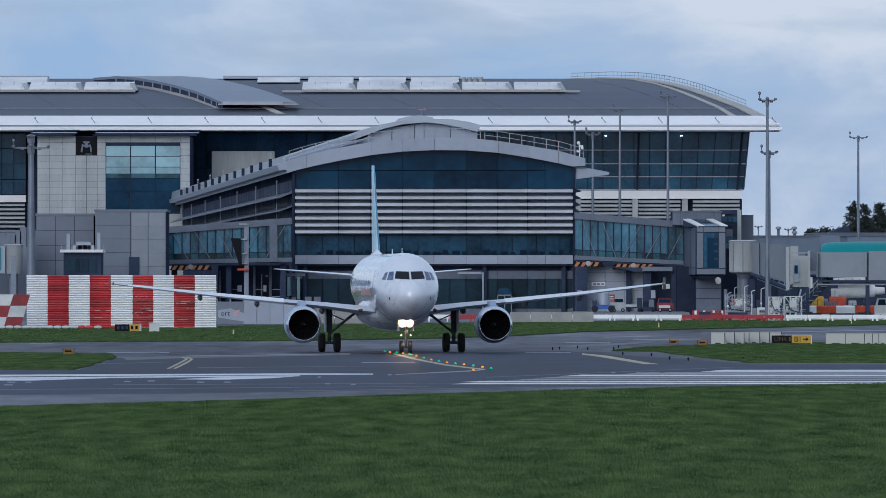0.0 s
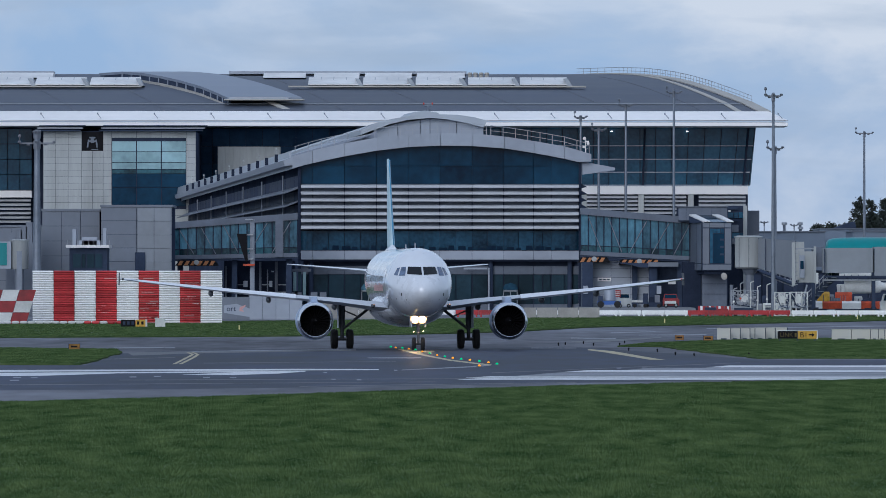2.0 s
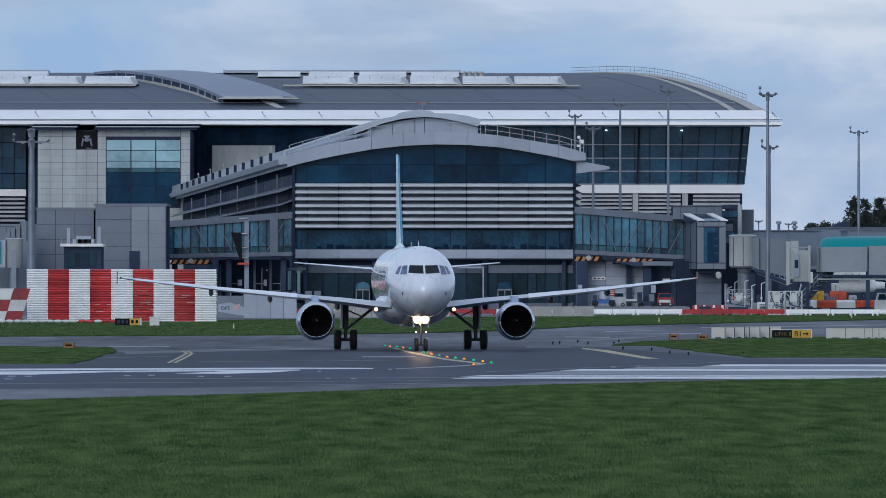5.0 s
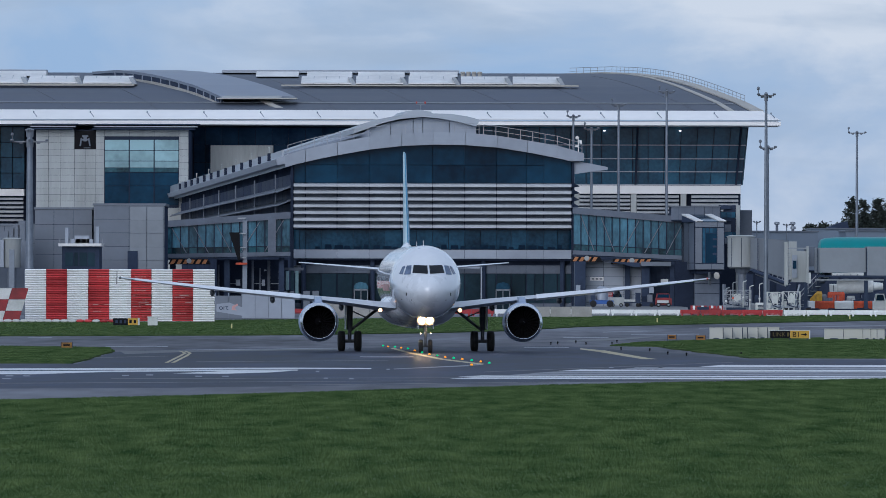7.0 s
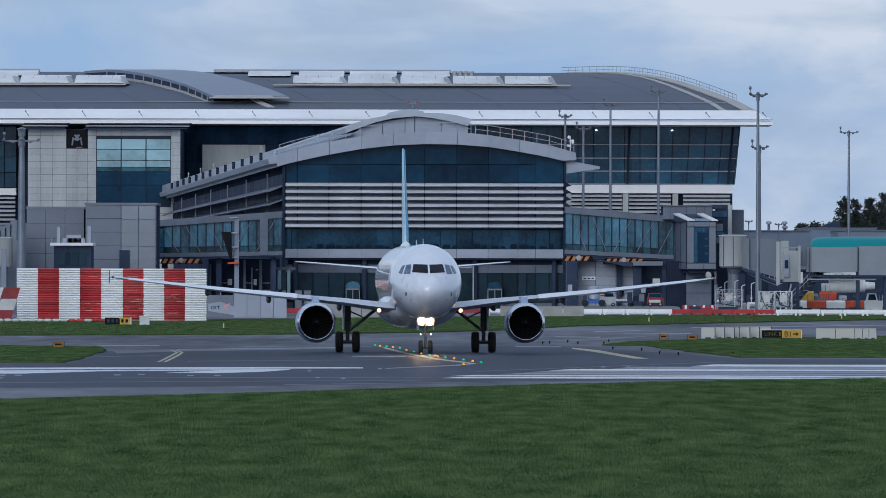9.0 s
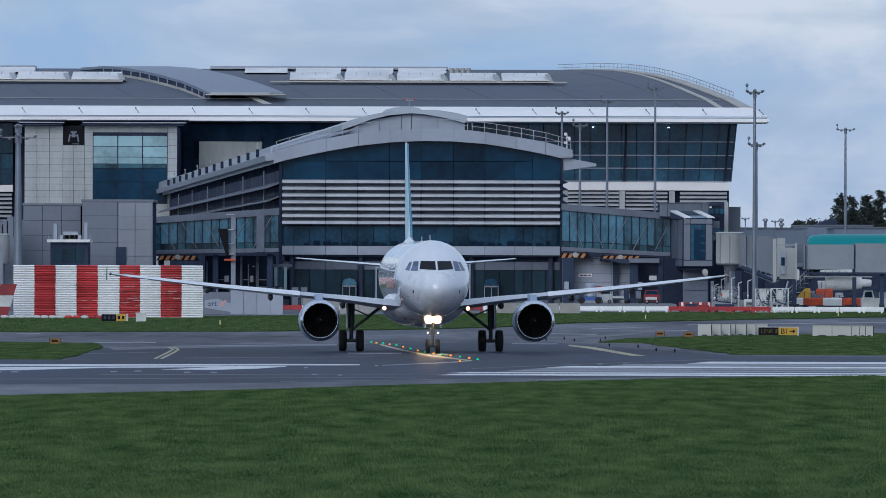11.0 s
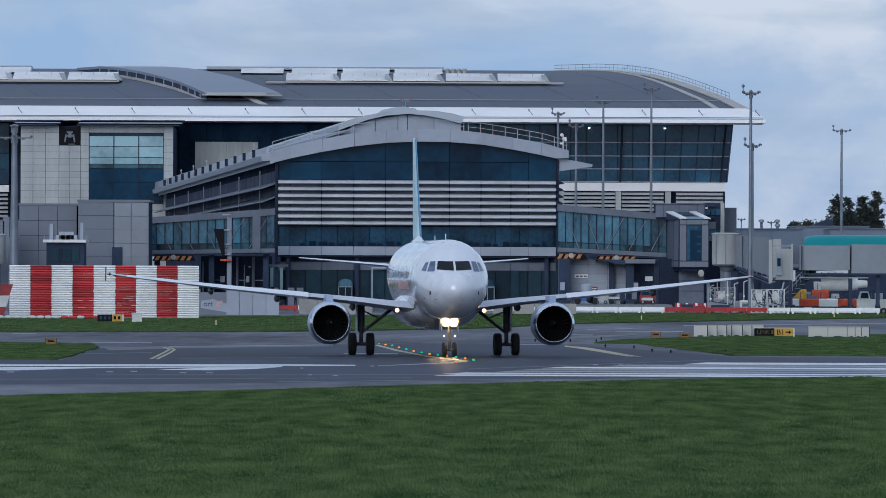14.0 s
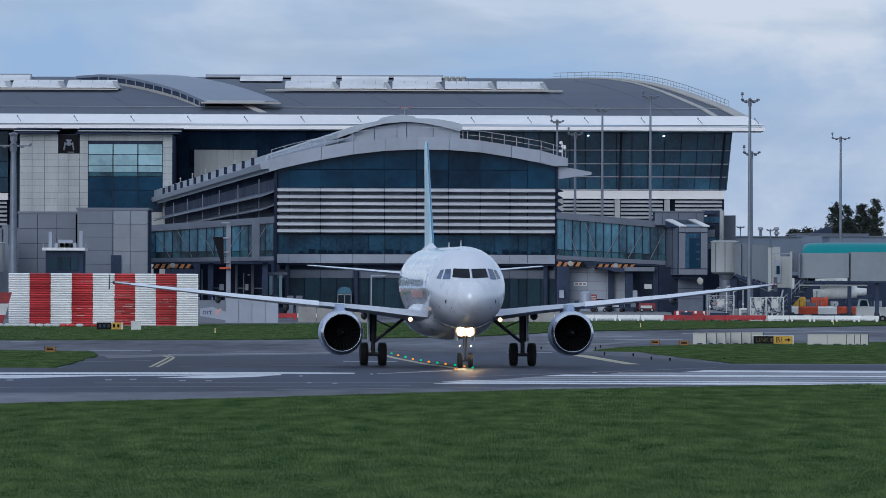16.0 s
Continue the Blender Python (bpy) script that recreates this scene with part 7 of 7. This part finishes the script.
def scissor_lift():
    u = thing("scissor_lift", "blue scissor lift with a pale tank beside the pier", "vehicle")
    x, y = 16.42, 955
    part("chassis", Geo().box(x, x + 2.6, y, y + 1.8, 0.35, 0.75), M_BLUE, u, "blue chassis")
    for q in (0.35, 2.2):
        part("wheel", Geo().lathe([(-0.15, 0.15), (-0.12, 0.38), (0.12, 0.38), (0.15, 0.15)], (x + q, y - 0.02, 0.38), 14, "y", True), M_TYRE, u, "", True)
    part("tank", Geo().lathe([(0.75, 0.5), (0.8, 0.68), (2.1, 0.62), (2.3, 0.3)], (x + 1.35, y + 0.9, 0), 20, "z", True), M_ALU, u, "pale tank", True)
    part("seat_box", Geo().box(x + 0.1, x + 0.6, y + 0.2, y + 1.2, 0.75, 1.3), M_LINKSTEEL, u)
    u.location.z = RISE
    s = thing("notice_stand", "red and white notice board on the apron", "sign")
    part("board", Geo().box(18.17, 19.11, 962, 962.08, 2.1, 2.9), M_BAR_R, s, "red board")
    part("leg", Geo().box(18.30, 18.42, 962.02, 962.08, RISE, 2.1).box(18.93, 19.05, 962.02, 962.08, RISE, 2.1), M_RAIL, s)
    for k in range(3):
        part("worn_character", Geo().box(18.30, 18.99, 961.97, 961.998, 2.25 + k * 0.2, 2.33 + k * 0.2), M_BAR_W, s)


scissor_lift()


def seats():
    for k in range(26):
        x = -14.64 + k * 1.12
        s = thing("seat_row", "dark seats inside behind the pier glass", "seat", "seats behind the pier glass")
        w = 0.6 + 0.45 * ((k * 7) % 5) / 4
        part("seat_back", Geo().upright([(x, 7.49), (x + w, 7.49), (x + w - 0.06, 7.75 + 0.08 * ((k * 3) % 4)), (x + 0.06, 7.75 + 0.08 * ((k * 3) % 4))], 1000.2, 1000.29), M_SEAT, s)


seats()


def cargo_dolly(x, y, w, h, paint, label):
    u = thing("cargo_dolly", label, "trailer", "cargo dollies on the stand")
    part("deck", Geo().box(x - 0.1, x + w + 0.1, y, y + 1.6, 0.35, 0.5), M_LINKSTEEL, u)
    part("container", Geo().upright([(x, 0.5), (x + w * 0.8, 0.5), (x + w, 0.5 + h * 0.35), (x + w, 0.5 + h), (x, 0.5 + h)], y + 0.05, y + 1.5), paint, u)
    for q in (0.02, 0.33, 0.66):
        part("container_rib", Geo().box(x + w * q, x + w * q + 0.05, y, y + 0.049, 0.52, 0.48 + h), M_GREY, u)
    for q in (0.12, 0.88):
        part("wheel", Geo().lathe([(-0.08, 0.08), (-0.06, 0.2), (0.06, 0.2), (0.08, 0.08)], (x + w * q, y, 0.2), 12, "y", True), M_TYRE, u, "", True)


rng = random.Random(4)
for k in range(11):
    px = 1408 + k * 17
    paint, what = rng.choice(((M_LINKSTEEL, "dark cargo container on a dolly"), (M_DARKWALL, "dark cargo container on a dolly"), (M_ALU, "silver cargo container on a dolly"), (M_BLUEGREY, "blue-grey cargo container on a dolly"), (M_BAR_W, "white cargo container on a dolly")))
    cargo_dolly((px - 784) * 975 / 15300, 972 + 3 * (k % 3), 0.95, rng.uniform(0.9, 2.0), paint, what)


def belt_loader():
    u = thing("belt_loader", "white belt loader with a raised dark conveyor", "vehicle")
    x, y = 44.57, 966
    part("chassis", Geo().box(x, x + 4.2, y, y + 1.6, 0.4, 0.95), M_BAR_W, u, "white chassis")
    part("conveyor", Geo().upright([(x - 0.6, 1.0), (x - 0.2, 0.85), (x + 5.6, 2.75), (x + 5.4, 3.05)], y + 0.3, y + 1.3), M_LINKSTEEL, u, "dark conveyor")
    part("cab", Geo().upright([(x + 0.2, 0.95), (x + 1.1, 0.95), (x + 1.0, 1.7), (x + 0.3, 1.7)], y - 0.1, y + 0.28), M_BAR_W, u)
    for q in (0.7, 3.5):
        part("wheel", Geo().lathe([(-0.1, 0.12), (-0.08, 0.36), (0.08, 0.36), (0.1, 0.12)], (x + q, y - 0.02, 0.36), 14, "y", True), M_TYRE, u, "", True)


belt_loader()


def baggage_tractor(label, x, y, w, paint):
    u = thing("baggage_tractor", label, "vehicle", "apron vehicles")
    part("body", Geo().upright([(x, 0.3), (x + w, 0.3), (x + w, 0.95), (x + w * 0.55, 1.05), (x + w * 0.5, 1.35), (x + w * 0.38, 1.35), (x + w * 0.34, 0.95), (x, 0.9)], y, y + 1.3), paint, u)
    part("roof", Geo().box(x + w * 0.02, x + w * 0.45, y, y + 1.3, 2.0, 2.1), paint, u)
    for q in (0.03, 0.42):
        part("roof_post", Geo().box(x + w * q, x + w * q + 0.06, y + 0.05, y + 0.11, 0.9, 2.0), M_LINKSTEEL, u)
    part("beacon", Geo().lathe([(0, 0.09), (0.12, 0.1), (0.2, 0.04)], (x + w * 0.22, y + 0.6, 2.1), 10, "z", True), M_ORANGE, u, "amber roof beacon", True)
    for q in (0.2, 0.8):
        part("headlight", Geo().lathe([(-0.03, 0.02), (-0.03, 0.1), (0.01, 0.11)], (x + w * q, y - 0.01, 0.75), 10, "y", True), M_SKYL, u, "pale headlight", True)
        part("wheel", Geo().lathe([(-0.1, 0.1), (-0.08, 0.32), (0.08, 0.32), (0.1, 0.1)], (x + w * q, y, 0.32), 14, "y", True), M_TYRE, u, "", True)


baggage_tractor("yellow baggage tractor with an amber beacon", 41.59, 985, 1.9, M_YELLOW)
baggage_tractor("orange baggage tractor on the stand", 42.77, 990, 1.7, M_ORANGE)
baggage_tractor("white baggage tractor on the stand", 44.67, 992, 1.8, M_FENCE_W)
for px, y in ((1225, 952), (1240, 950), (1257, 951), (1272, 952)):
    u = thing("pedestrian_barrier", "red and white pedestrian barrier on the apron", "barrier", "pedestrian barriers")
    x = (px - 784) * y / 15300
    part("panel", Geo().box(x, x + 0.85, y, y + 0.06, 0.7, 1.15), M_RAIL_R, u, "red panel")
    part("stripe", Geo().box(x + 0.25, x + 0.5, y - 0.012, y - 0.001, 0.7, 1.15), M_FENCE_W, u, "white stripe")
    for q in (0.05, 0.72):
        part("leg", Geo().box(x + q, x + q + 0.08, y + 0.061, y + 0.12, 0, 1.15), M_RAIL_R, u)
for px, z0, z1, r in ((1284, 0, 512, 0.2),):
    u = thing("utility_pillar", "grey utility pillar under the bridge rotunda", "pillar", "utility pillars")
    part("shaft", Geo().tube(((px - 784) * 968 / 15300, 968, 0), ((px - 784) * 968 / 15300, 968, 4.25 + (500 - z1) * 968 / 15300), r, r, 12), M_GREY, u, "", True)
    part("collar", Geo().tube(((px - 784) * 968 / 15300, 968, 1.2), ((px - 784) * 968 / 15300, 968, 1.5), r * 1.3, r * 1.3, 12), M_LINKSTEEL, u, "", True)


def cage(label, x0, x1, y, h, nx, nz, material):
    c = thing("equipment_cage", label, "equipment", "steel stair frames on the stand")
    for x in steps(x0, x1, nx):
        part("upright", Geo().box(x - 0.045, x + 0.045, y - 0.045, y + 0.045, 0, h), material, c)
        part("upright", Geo().box(x - 0.045, x + 0.045, y + 1.2, y + 1.29, 0, h), material, c)
    for i, z in enumerate(steps(0.15, h - 0.05, nz)):
        part("rung", Geo().box(x0, x1, y - 0.06, y - 0.0451, z - 0.04, z + 0.04), material, c)
        part("rung", Geo().box(x0, x1, y + 1.15, y + 1.199, z - 0.04, z + 0.04), material, c)
    bays = steps(x0, x1, nx)
    for i, (a, b) in enumerate(zip(bays, bays[1:])):
        for j, (z0, z1) in enumerate(zip(steps(0.15, h - 0.05, nz), steps(0.15, h - 0.05, nz)[1:])):
            p, q = (a, b) if (i + j) % 2 else (b, a)
            part("diagonal", Geo().tube((p, y - 0.1, z0), (q, y - 0.1, z1), 0.04, 0.04, 5), material, c)
            if (i * 3 + j) % 4 == 1:
                part("bracket", Geo().box(a + 0.1, a + (b - a) * 0.6, y - 0.15, y - 0.1, z0 + 0.1, z1 - 0.15), material, c)
    part("hose", Geo().tube((x0 + 0.2, y - 0.16, h * 0.8), (x0 + 0.6, y - 0.2, h * 0.45), 0.05, 0.05, 6).tube((x0 + 0.6, y - 0.2, h * 0.45), (x1 - 0.3, y - 0.2, h * 0.35), 0.05, 0.05, 6).tube((x1 - 0.3, y - 0.2, h * 0.35), (x1 - 0.2, y - 0.16, h * 0.9), 0.05, 0.05, 6), M_LINKSTEEL, c, "dark hose")
    part("control_box", Geo().box(x0 + (x1 - x0) * 0.7, x0 + (x1 - x0) * 0.9, y - 0.2, y - 0.1, h * 0.2, h * 0.42), M_GREY, c, "grey control box")
    part("kick_plate", Geo().box(x0, x1, y - 0.08, y - 0.061, 0.95, 1.25), M_ALU, c)
    part("side_plate", Geo().box(x0 + (x1 - x0) * 0.3, x0 + (x1 - x0) * 0.62, y - 0.12, y - 0.08, h * 0.55, h * 0.85), M_BAR_W, c)
    return c


cage("white steel service stair frame on the stand", 35.45, 37.11, 940, 2.7, 3, 4, M_BAR_W)
cage("white steel service stair frame on the stand", 37.21, 39.05, 941, 2.75, 3, 3, M_BAR_W)
cage("grey steel work platform by the rotunda", 31.05, 34.03, 950, 2.9, 4, 6, M_RAIL)


def parked_airliner():
    p = thing("parked_airliner", "teal airliner parked behind the boarding bridge", "airplane")
    y, zc, r = 1060, 6.88, 2.35
    x0 = 46.14
    prof = [(0, 1.3), (0.08, 1.8), (0.3, 2.1), (0.9, 2.26), (2.2, 2.33), (4.5, r), (60, r)]
    part("fuselage", Geo().rings([[(x0 + s, y + q * math.cos(a), zc - (r - q) * 0.35 + q * math.sin(a)) for a in (2 * math.pi * i / 28 for i in range(28))] for s, q in prof]), M_TEAL, p, "teal fuselage", True)
    ex, ez = 48.13, 3.22
    part("engine", Geo().lathe([(0, 0.70), (0.12, 0.82), (0.9, 0.90), (3.2, 0.84), (4.4, 0.72), (4.45, 0.5), (5.6, 0.42)], (ex, 1052, ez), 28, "x", True), M_BAR_W, p, "pale metal engine", True)
    part("nose_leg", Geo().tube((x0 + 6, y, 0), (x0 + 6, y, zc - 2), 0.15, 0.15, 8), M_GEAR, p)
    part("wing", Geo().rings([[(47.24 + e, yy, 4.46), (51.42 - e, yy, 4.46), (51.56 - e, yy, 4.66), (51.15 - e, yy, 4.90), (47.38 + e, yy, 4.80)] for yy, e in ((1049, 0.25), (1049.4, 0), (1058, 0))]), M_BAR_W, p, "white wing fairing")
    return p


parked_airliner()


# ---- dark backdrop added behind the stand ----
def stand_backdrop():
    # made-up low block whose dark colour supplies the darkness under the bridge
    u = thing("dark_backdrop", "added dark backdrop behind the parked airliner", "shed")
    xs = steps(34.05, 60.98, 10)
    part("wall", Geo().box(xs[0], xs[-1], 1090, 1100, -0.03, 5.10), M_FRAME, u)
    for a, b in zip(xs, xs[1:]):
        part("wall_panel", Geo().box(a + 0.1, b - 0.1, 1089.85, 1090, 0.1, 4.68), M_DARKWALL if a != xs[2] else M_FRAME, u)
    part("roof_edge", Geo().box(xs[0] - 0.2, xs[-1] + 0.2, 1089.6, 1100.2, 5.10, 5.25), M_LINKSTEEL, u)


stand_backdrop()


# ---- distance: low buildings, trees ----
def far_buildings():
    for a, b, t, d in ((1330, 1450, 419, 1650), (1440, 1568, 414, 1680), (1500, 1640, 418, 1640)):
        f = thing("distant_building", "low distant grey airport building", "building", "distant buildings")
        k = d / 15300
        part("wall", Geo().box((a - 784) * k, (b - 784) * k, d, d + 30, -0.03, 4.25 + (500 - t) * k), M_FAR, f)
        part("roof_edge", Geo().box((a - 784) * k - 0.2, (b - 784) * k + 0.2, d - 0.3, d + 30, 4.25 + (500 - t) * k, 4.25 + (502 - t) * k), M_GREY, f)


far_buildings()
for x, h in ((64.25, 13.77), (67.28, 13.77), (67.35, 12.93)):
    u = thing("roof_stack", "grey vent stack on a distant roof", "vent", "distant roof stacks")
    part("shaft", Geo().tube((x, 1656, 12.0), (x, 1656, h + 0.6), 0.28, 0.26, 10), M_GREY, u, "", True)
    part("cowl", Geo().lathe([(0, 0.3), (0.1, 0.55), (0.5, 0.5), (0.6, 0.1)], (x, 1656, h + 0.6), 12, "z", True), M_RAIL, u, "", True)


def tree(label, x, y, base, height, spread, leaves, seed, low=0.15):
    rng = np.random.default_rng(seed)
    t = thing("tree", label, "tree", "distant trees")
    g = Geo().tube((x, y, base), (x + 0.2, y, base + height * 0.55), height * 0.035, height * 0.018, 8)
    tips = []
    for i in range(11):
        a, z = rng.uniform(0, 6.28), base + height * rng.uniform(0.22, 0.6)
        q = (x + math.cos(a) * spread * rng.uniform(0.35, 0.8), y + math.sin(a) * spread * 0.6, z + height * rng.uniform(0.1, 0.38))
        g.tube((x, y, z), q, height * 0.012, height * 0.004, 5)
        tips.append(q)
    part("trunk", g, M_BARK, t)
    clumps = []
    for i in range(42):
        u = rng.uniform(low, 1.0)
        rr = spread * (0.35 + 0.75 * math.sin(math.pi * min(0.95, u * 0.8 + 0.12))) * rng.uniform(0.3, 1.0)
        a = rng.uniform(0, 6.28)
        clumps.append((x + math.cos(a) * rr, y + math.sin(a) * rr, base + height * (u * 0.94), rng.uniform(0.08, 0.17) * spread + 0.25))
    v, f = [], []
    for i in range(leaves):
        c = clumps[rng.integers(len(clumps))]
        p = np.array(c[:3]) + rng.normal(0, c[3], 3) * (1.25, 1.25, 0.85)
        a, b = rng.normal(0, 1, 3), rng.normal(0, 1, 3)
        a, b = a / np.linalg.norm(a) * 0.36, b / np.linalg.norm(b) * 0.24
        k = len(v)
        v += [tuple(p - a), tuple(p + b), tuple(p + a), tuple(p - b)]
        f.append((k, k + 1, k + 2, k + 3))
    gg = Geo()
    gg.v, gg.f = v, f
    part("crown", gg, M_LEAF, t, "ragged dark green crown")
    return t


def fir(label, x, y, base, height, spread, leaves, seed):
    """A ragged conifer with drooping, uneven boughs."""
    rng = np.random.default_rng(seed)
    t = thing("tree", label, "tree", "distant trees")
    g = Geo().tube((x, y, base), (x + 0.3, y, base + height * 0.97), height * 0.022, height * 0.004, 8)
    v, f = [], []
    boughs = []
    for i in range(46):
        u = rng.uniform(0.38, 0.97)
        a, r = rng.uniform(0, 6.28), spread * (0.22 + 0.95 * (1 - u) ** 0.55 * rng.uniform(0.45, 1.1))
        p, q = (x + 0.3 * u, y, base + height * u), (x + math.cos(a) * r, y + math.sin(a) * r * 0.7, base + height * u + rng.uniform(-0.3, 0.7))
        g.tube(p, q, 0.07, 0.02, 5)
        boughs.append((p, q))
    for i in range(leaves):
        p, q = boughs[rng.integers(len(boughs))]
        s = rng.uniform(0.15, 1.05)
        c = np.array(p) * (1 - s) + np.array(q) * s + rng.normal(0, 1, 3) * (0.30, 0.30, 0.26)
        a, b = rng.normal(0, 1, 3) * (1, 1, 0.6), rng.normal(0, 1, 3)
        a, b = a / np.linalg.norm(a) * 0.30, b / np.linalg.norm(b) * 0.13
        k = len(v)
        v += [tuple(c - a), tuple(c + b), tuple(c + a), tuple(c - b)]
        f.append((k, k + 1, k + 2, k + 3))
    part("trunk", g, M_BARK, t)
    gg = Geo()
    gg.v, gg.f = v, f
    part("crown", gg, M_LEAF, t, "ragged dark green crown")
    return t


fir("dark ragged conifer beyond the far buildings", 83.74, 1760, 0, 21.04, 3.1, 4600, 5)
fir("dark ragged conifer beyond the far buildings", 86.11, 1766, 0, 20.18, 2.4, 2800, 16)
fir("dark ragged conifer beyond the far buildings", 89.31, 1770, 0, 20.68, 2.8, 4200, 6)
fir("dark ragged conifer beyond the far buildings", 92.32, 1770, 0, 21.60, 3.0, 4200, 8)
tree("dark broadleaf tree behind the conifers", 87.86, 1790, 0, 17.94, 3.0, 3000, 21, 0.3)
tree("low dark bush beyond the far buildings", 75.25, 1755, 0, 15.49, 1.5, 2600, 7, 0.55)
tree("low dark bush beyond the far buildings", 78.00, 1755, 0, 15.61, 1.7, 2800, 9, 0.55)
tree("low dark bush beyond the far buildings", 80.29, 1765, 0, 15.32, 1.2, 1600, 10, 0.55)
tree("dark broadleaf tree behind the conifers", 84.84, 1788, 0, 18.04, 2.6, 4200, 22, 0.2)
tree("dark broadleaf tree behind the conifers", 90.69, 1788, 0, 18.51, 3.4, 4600, 23, 0.2)
gable = thing("distant_building", "dark gabled roof among the trees", "building", "distant buildings")
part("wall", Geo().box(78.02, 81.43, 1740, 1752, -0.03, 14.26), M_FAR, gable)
part("roof", Geo().upright([(77.56, 14.26), (82.00, 14.26), (81.65, 15.62), (80.52, 15.40)], 1739.6, 1752.4), M_LINKSTEEL, gable, "dark pitched roof")


# ---- grass blades ----
def blades(name, label, outline, count, seed, tall, z, size=1.0, back=None):
    rng = np.random.default_rng(seed)
    pts = np.array(outline)
    lo, hi = pts.min(0), pts.max(0)
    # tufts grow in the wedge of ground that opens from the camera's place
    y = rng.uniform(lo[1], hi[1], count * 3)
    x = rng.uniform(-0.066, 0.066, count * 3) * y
    inside = np.zeros(len(x), bool)
    px, py = pts[:, 0], pts[:, 1]
    j = len(pts) - 1
    for i in range(len(pts)):
        c = ((py[i] > y) != (py[j] > y)) & (x < (px[j] - px[i]) * (y - py[i]) / (py[j] - py[i] + 1e-12) + px[i])
        inside ^= c
        j = i
    x, y = x[inside][:count], y[inside][:count]
    n = len(x)
    h = tall * rng.uniform(0.35, 1.0, n) * (0.8 + 0.22 * np.sin(x * 2.3 + np.sin(y * 0.11) * 3) * np.sin(y * 0.43 + x * 0.6))
    w = size * rng.uniform(0.010, 0.028, n) * (y / 250)
    lean = rng.normal(0, 0.5, (n, 2)) * h[:, None]
    v = np.zeros((n, 3, 3))
    v[:, 0] = np.c_[x - w, y, np.full(n, z)]
    v[:, 1] = np.c_[x + w, y, np.full(n, z)]
    v[:, 2] = np.c_[x + lean[:, 0], y + lean[:, 1], z + h]
    me = bpy.data.meshes.new(name)
    me.vertices.add(3 * n), me.loops.add(3 * n), me.polygons.add(n)
    me.vertices.foreach_set("co", v.astype(np.float32).ravel())
    me.loops.foreach_set("vertex_index", np.arange(3 * n, dtype=np.int32))
    me.polygons.foreach_set("loop_start", np.arange(0, 3 * n, 3, dtype=np.int32))
    me.update()
    me.materials.append(M_BLADE)
    return tagged(new(name, me), label, "grass", kind="stuff")


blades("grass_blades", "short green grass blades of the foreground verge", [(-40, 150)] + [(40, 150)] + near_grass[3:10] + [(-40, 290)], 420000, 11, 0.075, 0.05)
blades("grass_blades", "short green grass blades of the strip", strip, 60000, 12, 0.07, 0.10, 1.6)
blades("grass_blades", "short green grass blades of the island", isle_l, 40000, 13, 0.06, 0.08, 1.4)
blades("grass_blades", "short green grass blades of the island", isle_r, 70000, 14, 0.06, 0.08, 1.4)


# ---- what moves ----
# seconds, sideways and ahead of the camera, turn in degrees: the airliner's main gear
TAXI = [
    (0.0, -3.13, 526.48, 4.16),
    (1.0, -2.87, 522.35, 4.01),
    (2.0, -2.61, 518.01, 3.76),
    (3.0, -2.36, 513.46, 3.46),
    (4.0, -2.13, 508.71, 3.15),
    (5.0, -1.90, 503.76, 2.89),
    (6.0, -1.67, 498.61, 2.68),
    (7.0, -1.44, 493.28, 2.55),
    (8.0, -1.21, 487.77, 2.51),
    (9.0, -0.98, 482.08, 2.56),
    (10.0, -0.73, 476.23, 2.68),
    (11.0, -0.47, 470.20, 2.87),
    (12.0, -0.20, 464.02, 3.09),
    (13.0, 0.10, 457.68, 3.33),
    (14.0, 0.43, 451.19, 3.53),
    (15.0, 0.78, 444.56, 3.67),
    (16.0, 1.17, 437.79, 3.70),
]


def motions():
    walk(AIRLINER, [(t, pose(x, y, 0.006, 0, 0, turn)) for t, x, y, turn in TAXI])
    # wheels roll with the way gone
    way = [0.0]
    for a, b in zip(TAXI, TAXI[1:]):
        way.append(way[-1] + math.hypot(b[1] - a[1], b[2] - a[2]))
    times = [row[0] for row in TAXI]
    for ob, r, at in WHEELS:
        rows, n = [], 240 if r < 0.5 else 160
        for i in range(n + 1):
            t = 16.0 * i / n
            rows.append((t, pose(*at, math.degrees(float(np.interp(t, times, way)) / r), 0, 0)))
        walk(ob, rows)
    # the lamps at the wing roots swing down and forward
    for ob, at in LAMPS:
        up = (at[0], at[1], at[2] + 0.3)
        walk(ob, [(0, pose(*up, -100)), (2.8, pose(*up, -100)), (4.2, pose(*at, -46)), (5.8, pose(*at, 0)), (16, pose(*at, 0))])


motions()
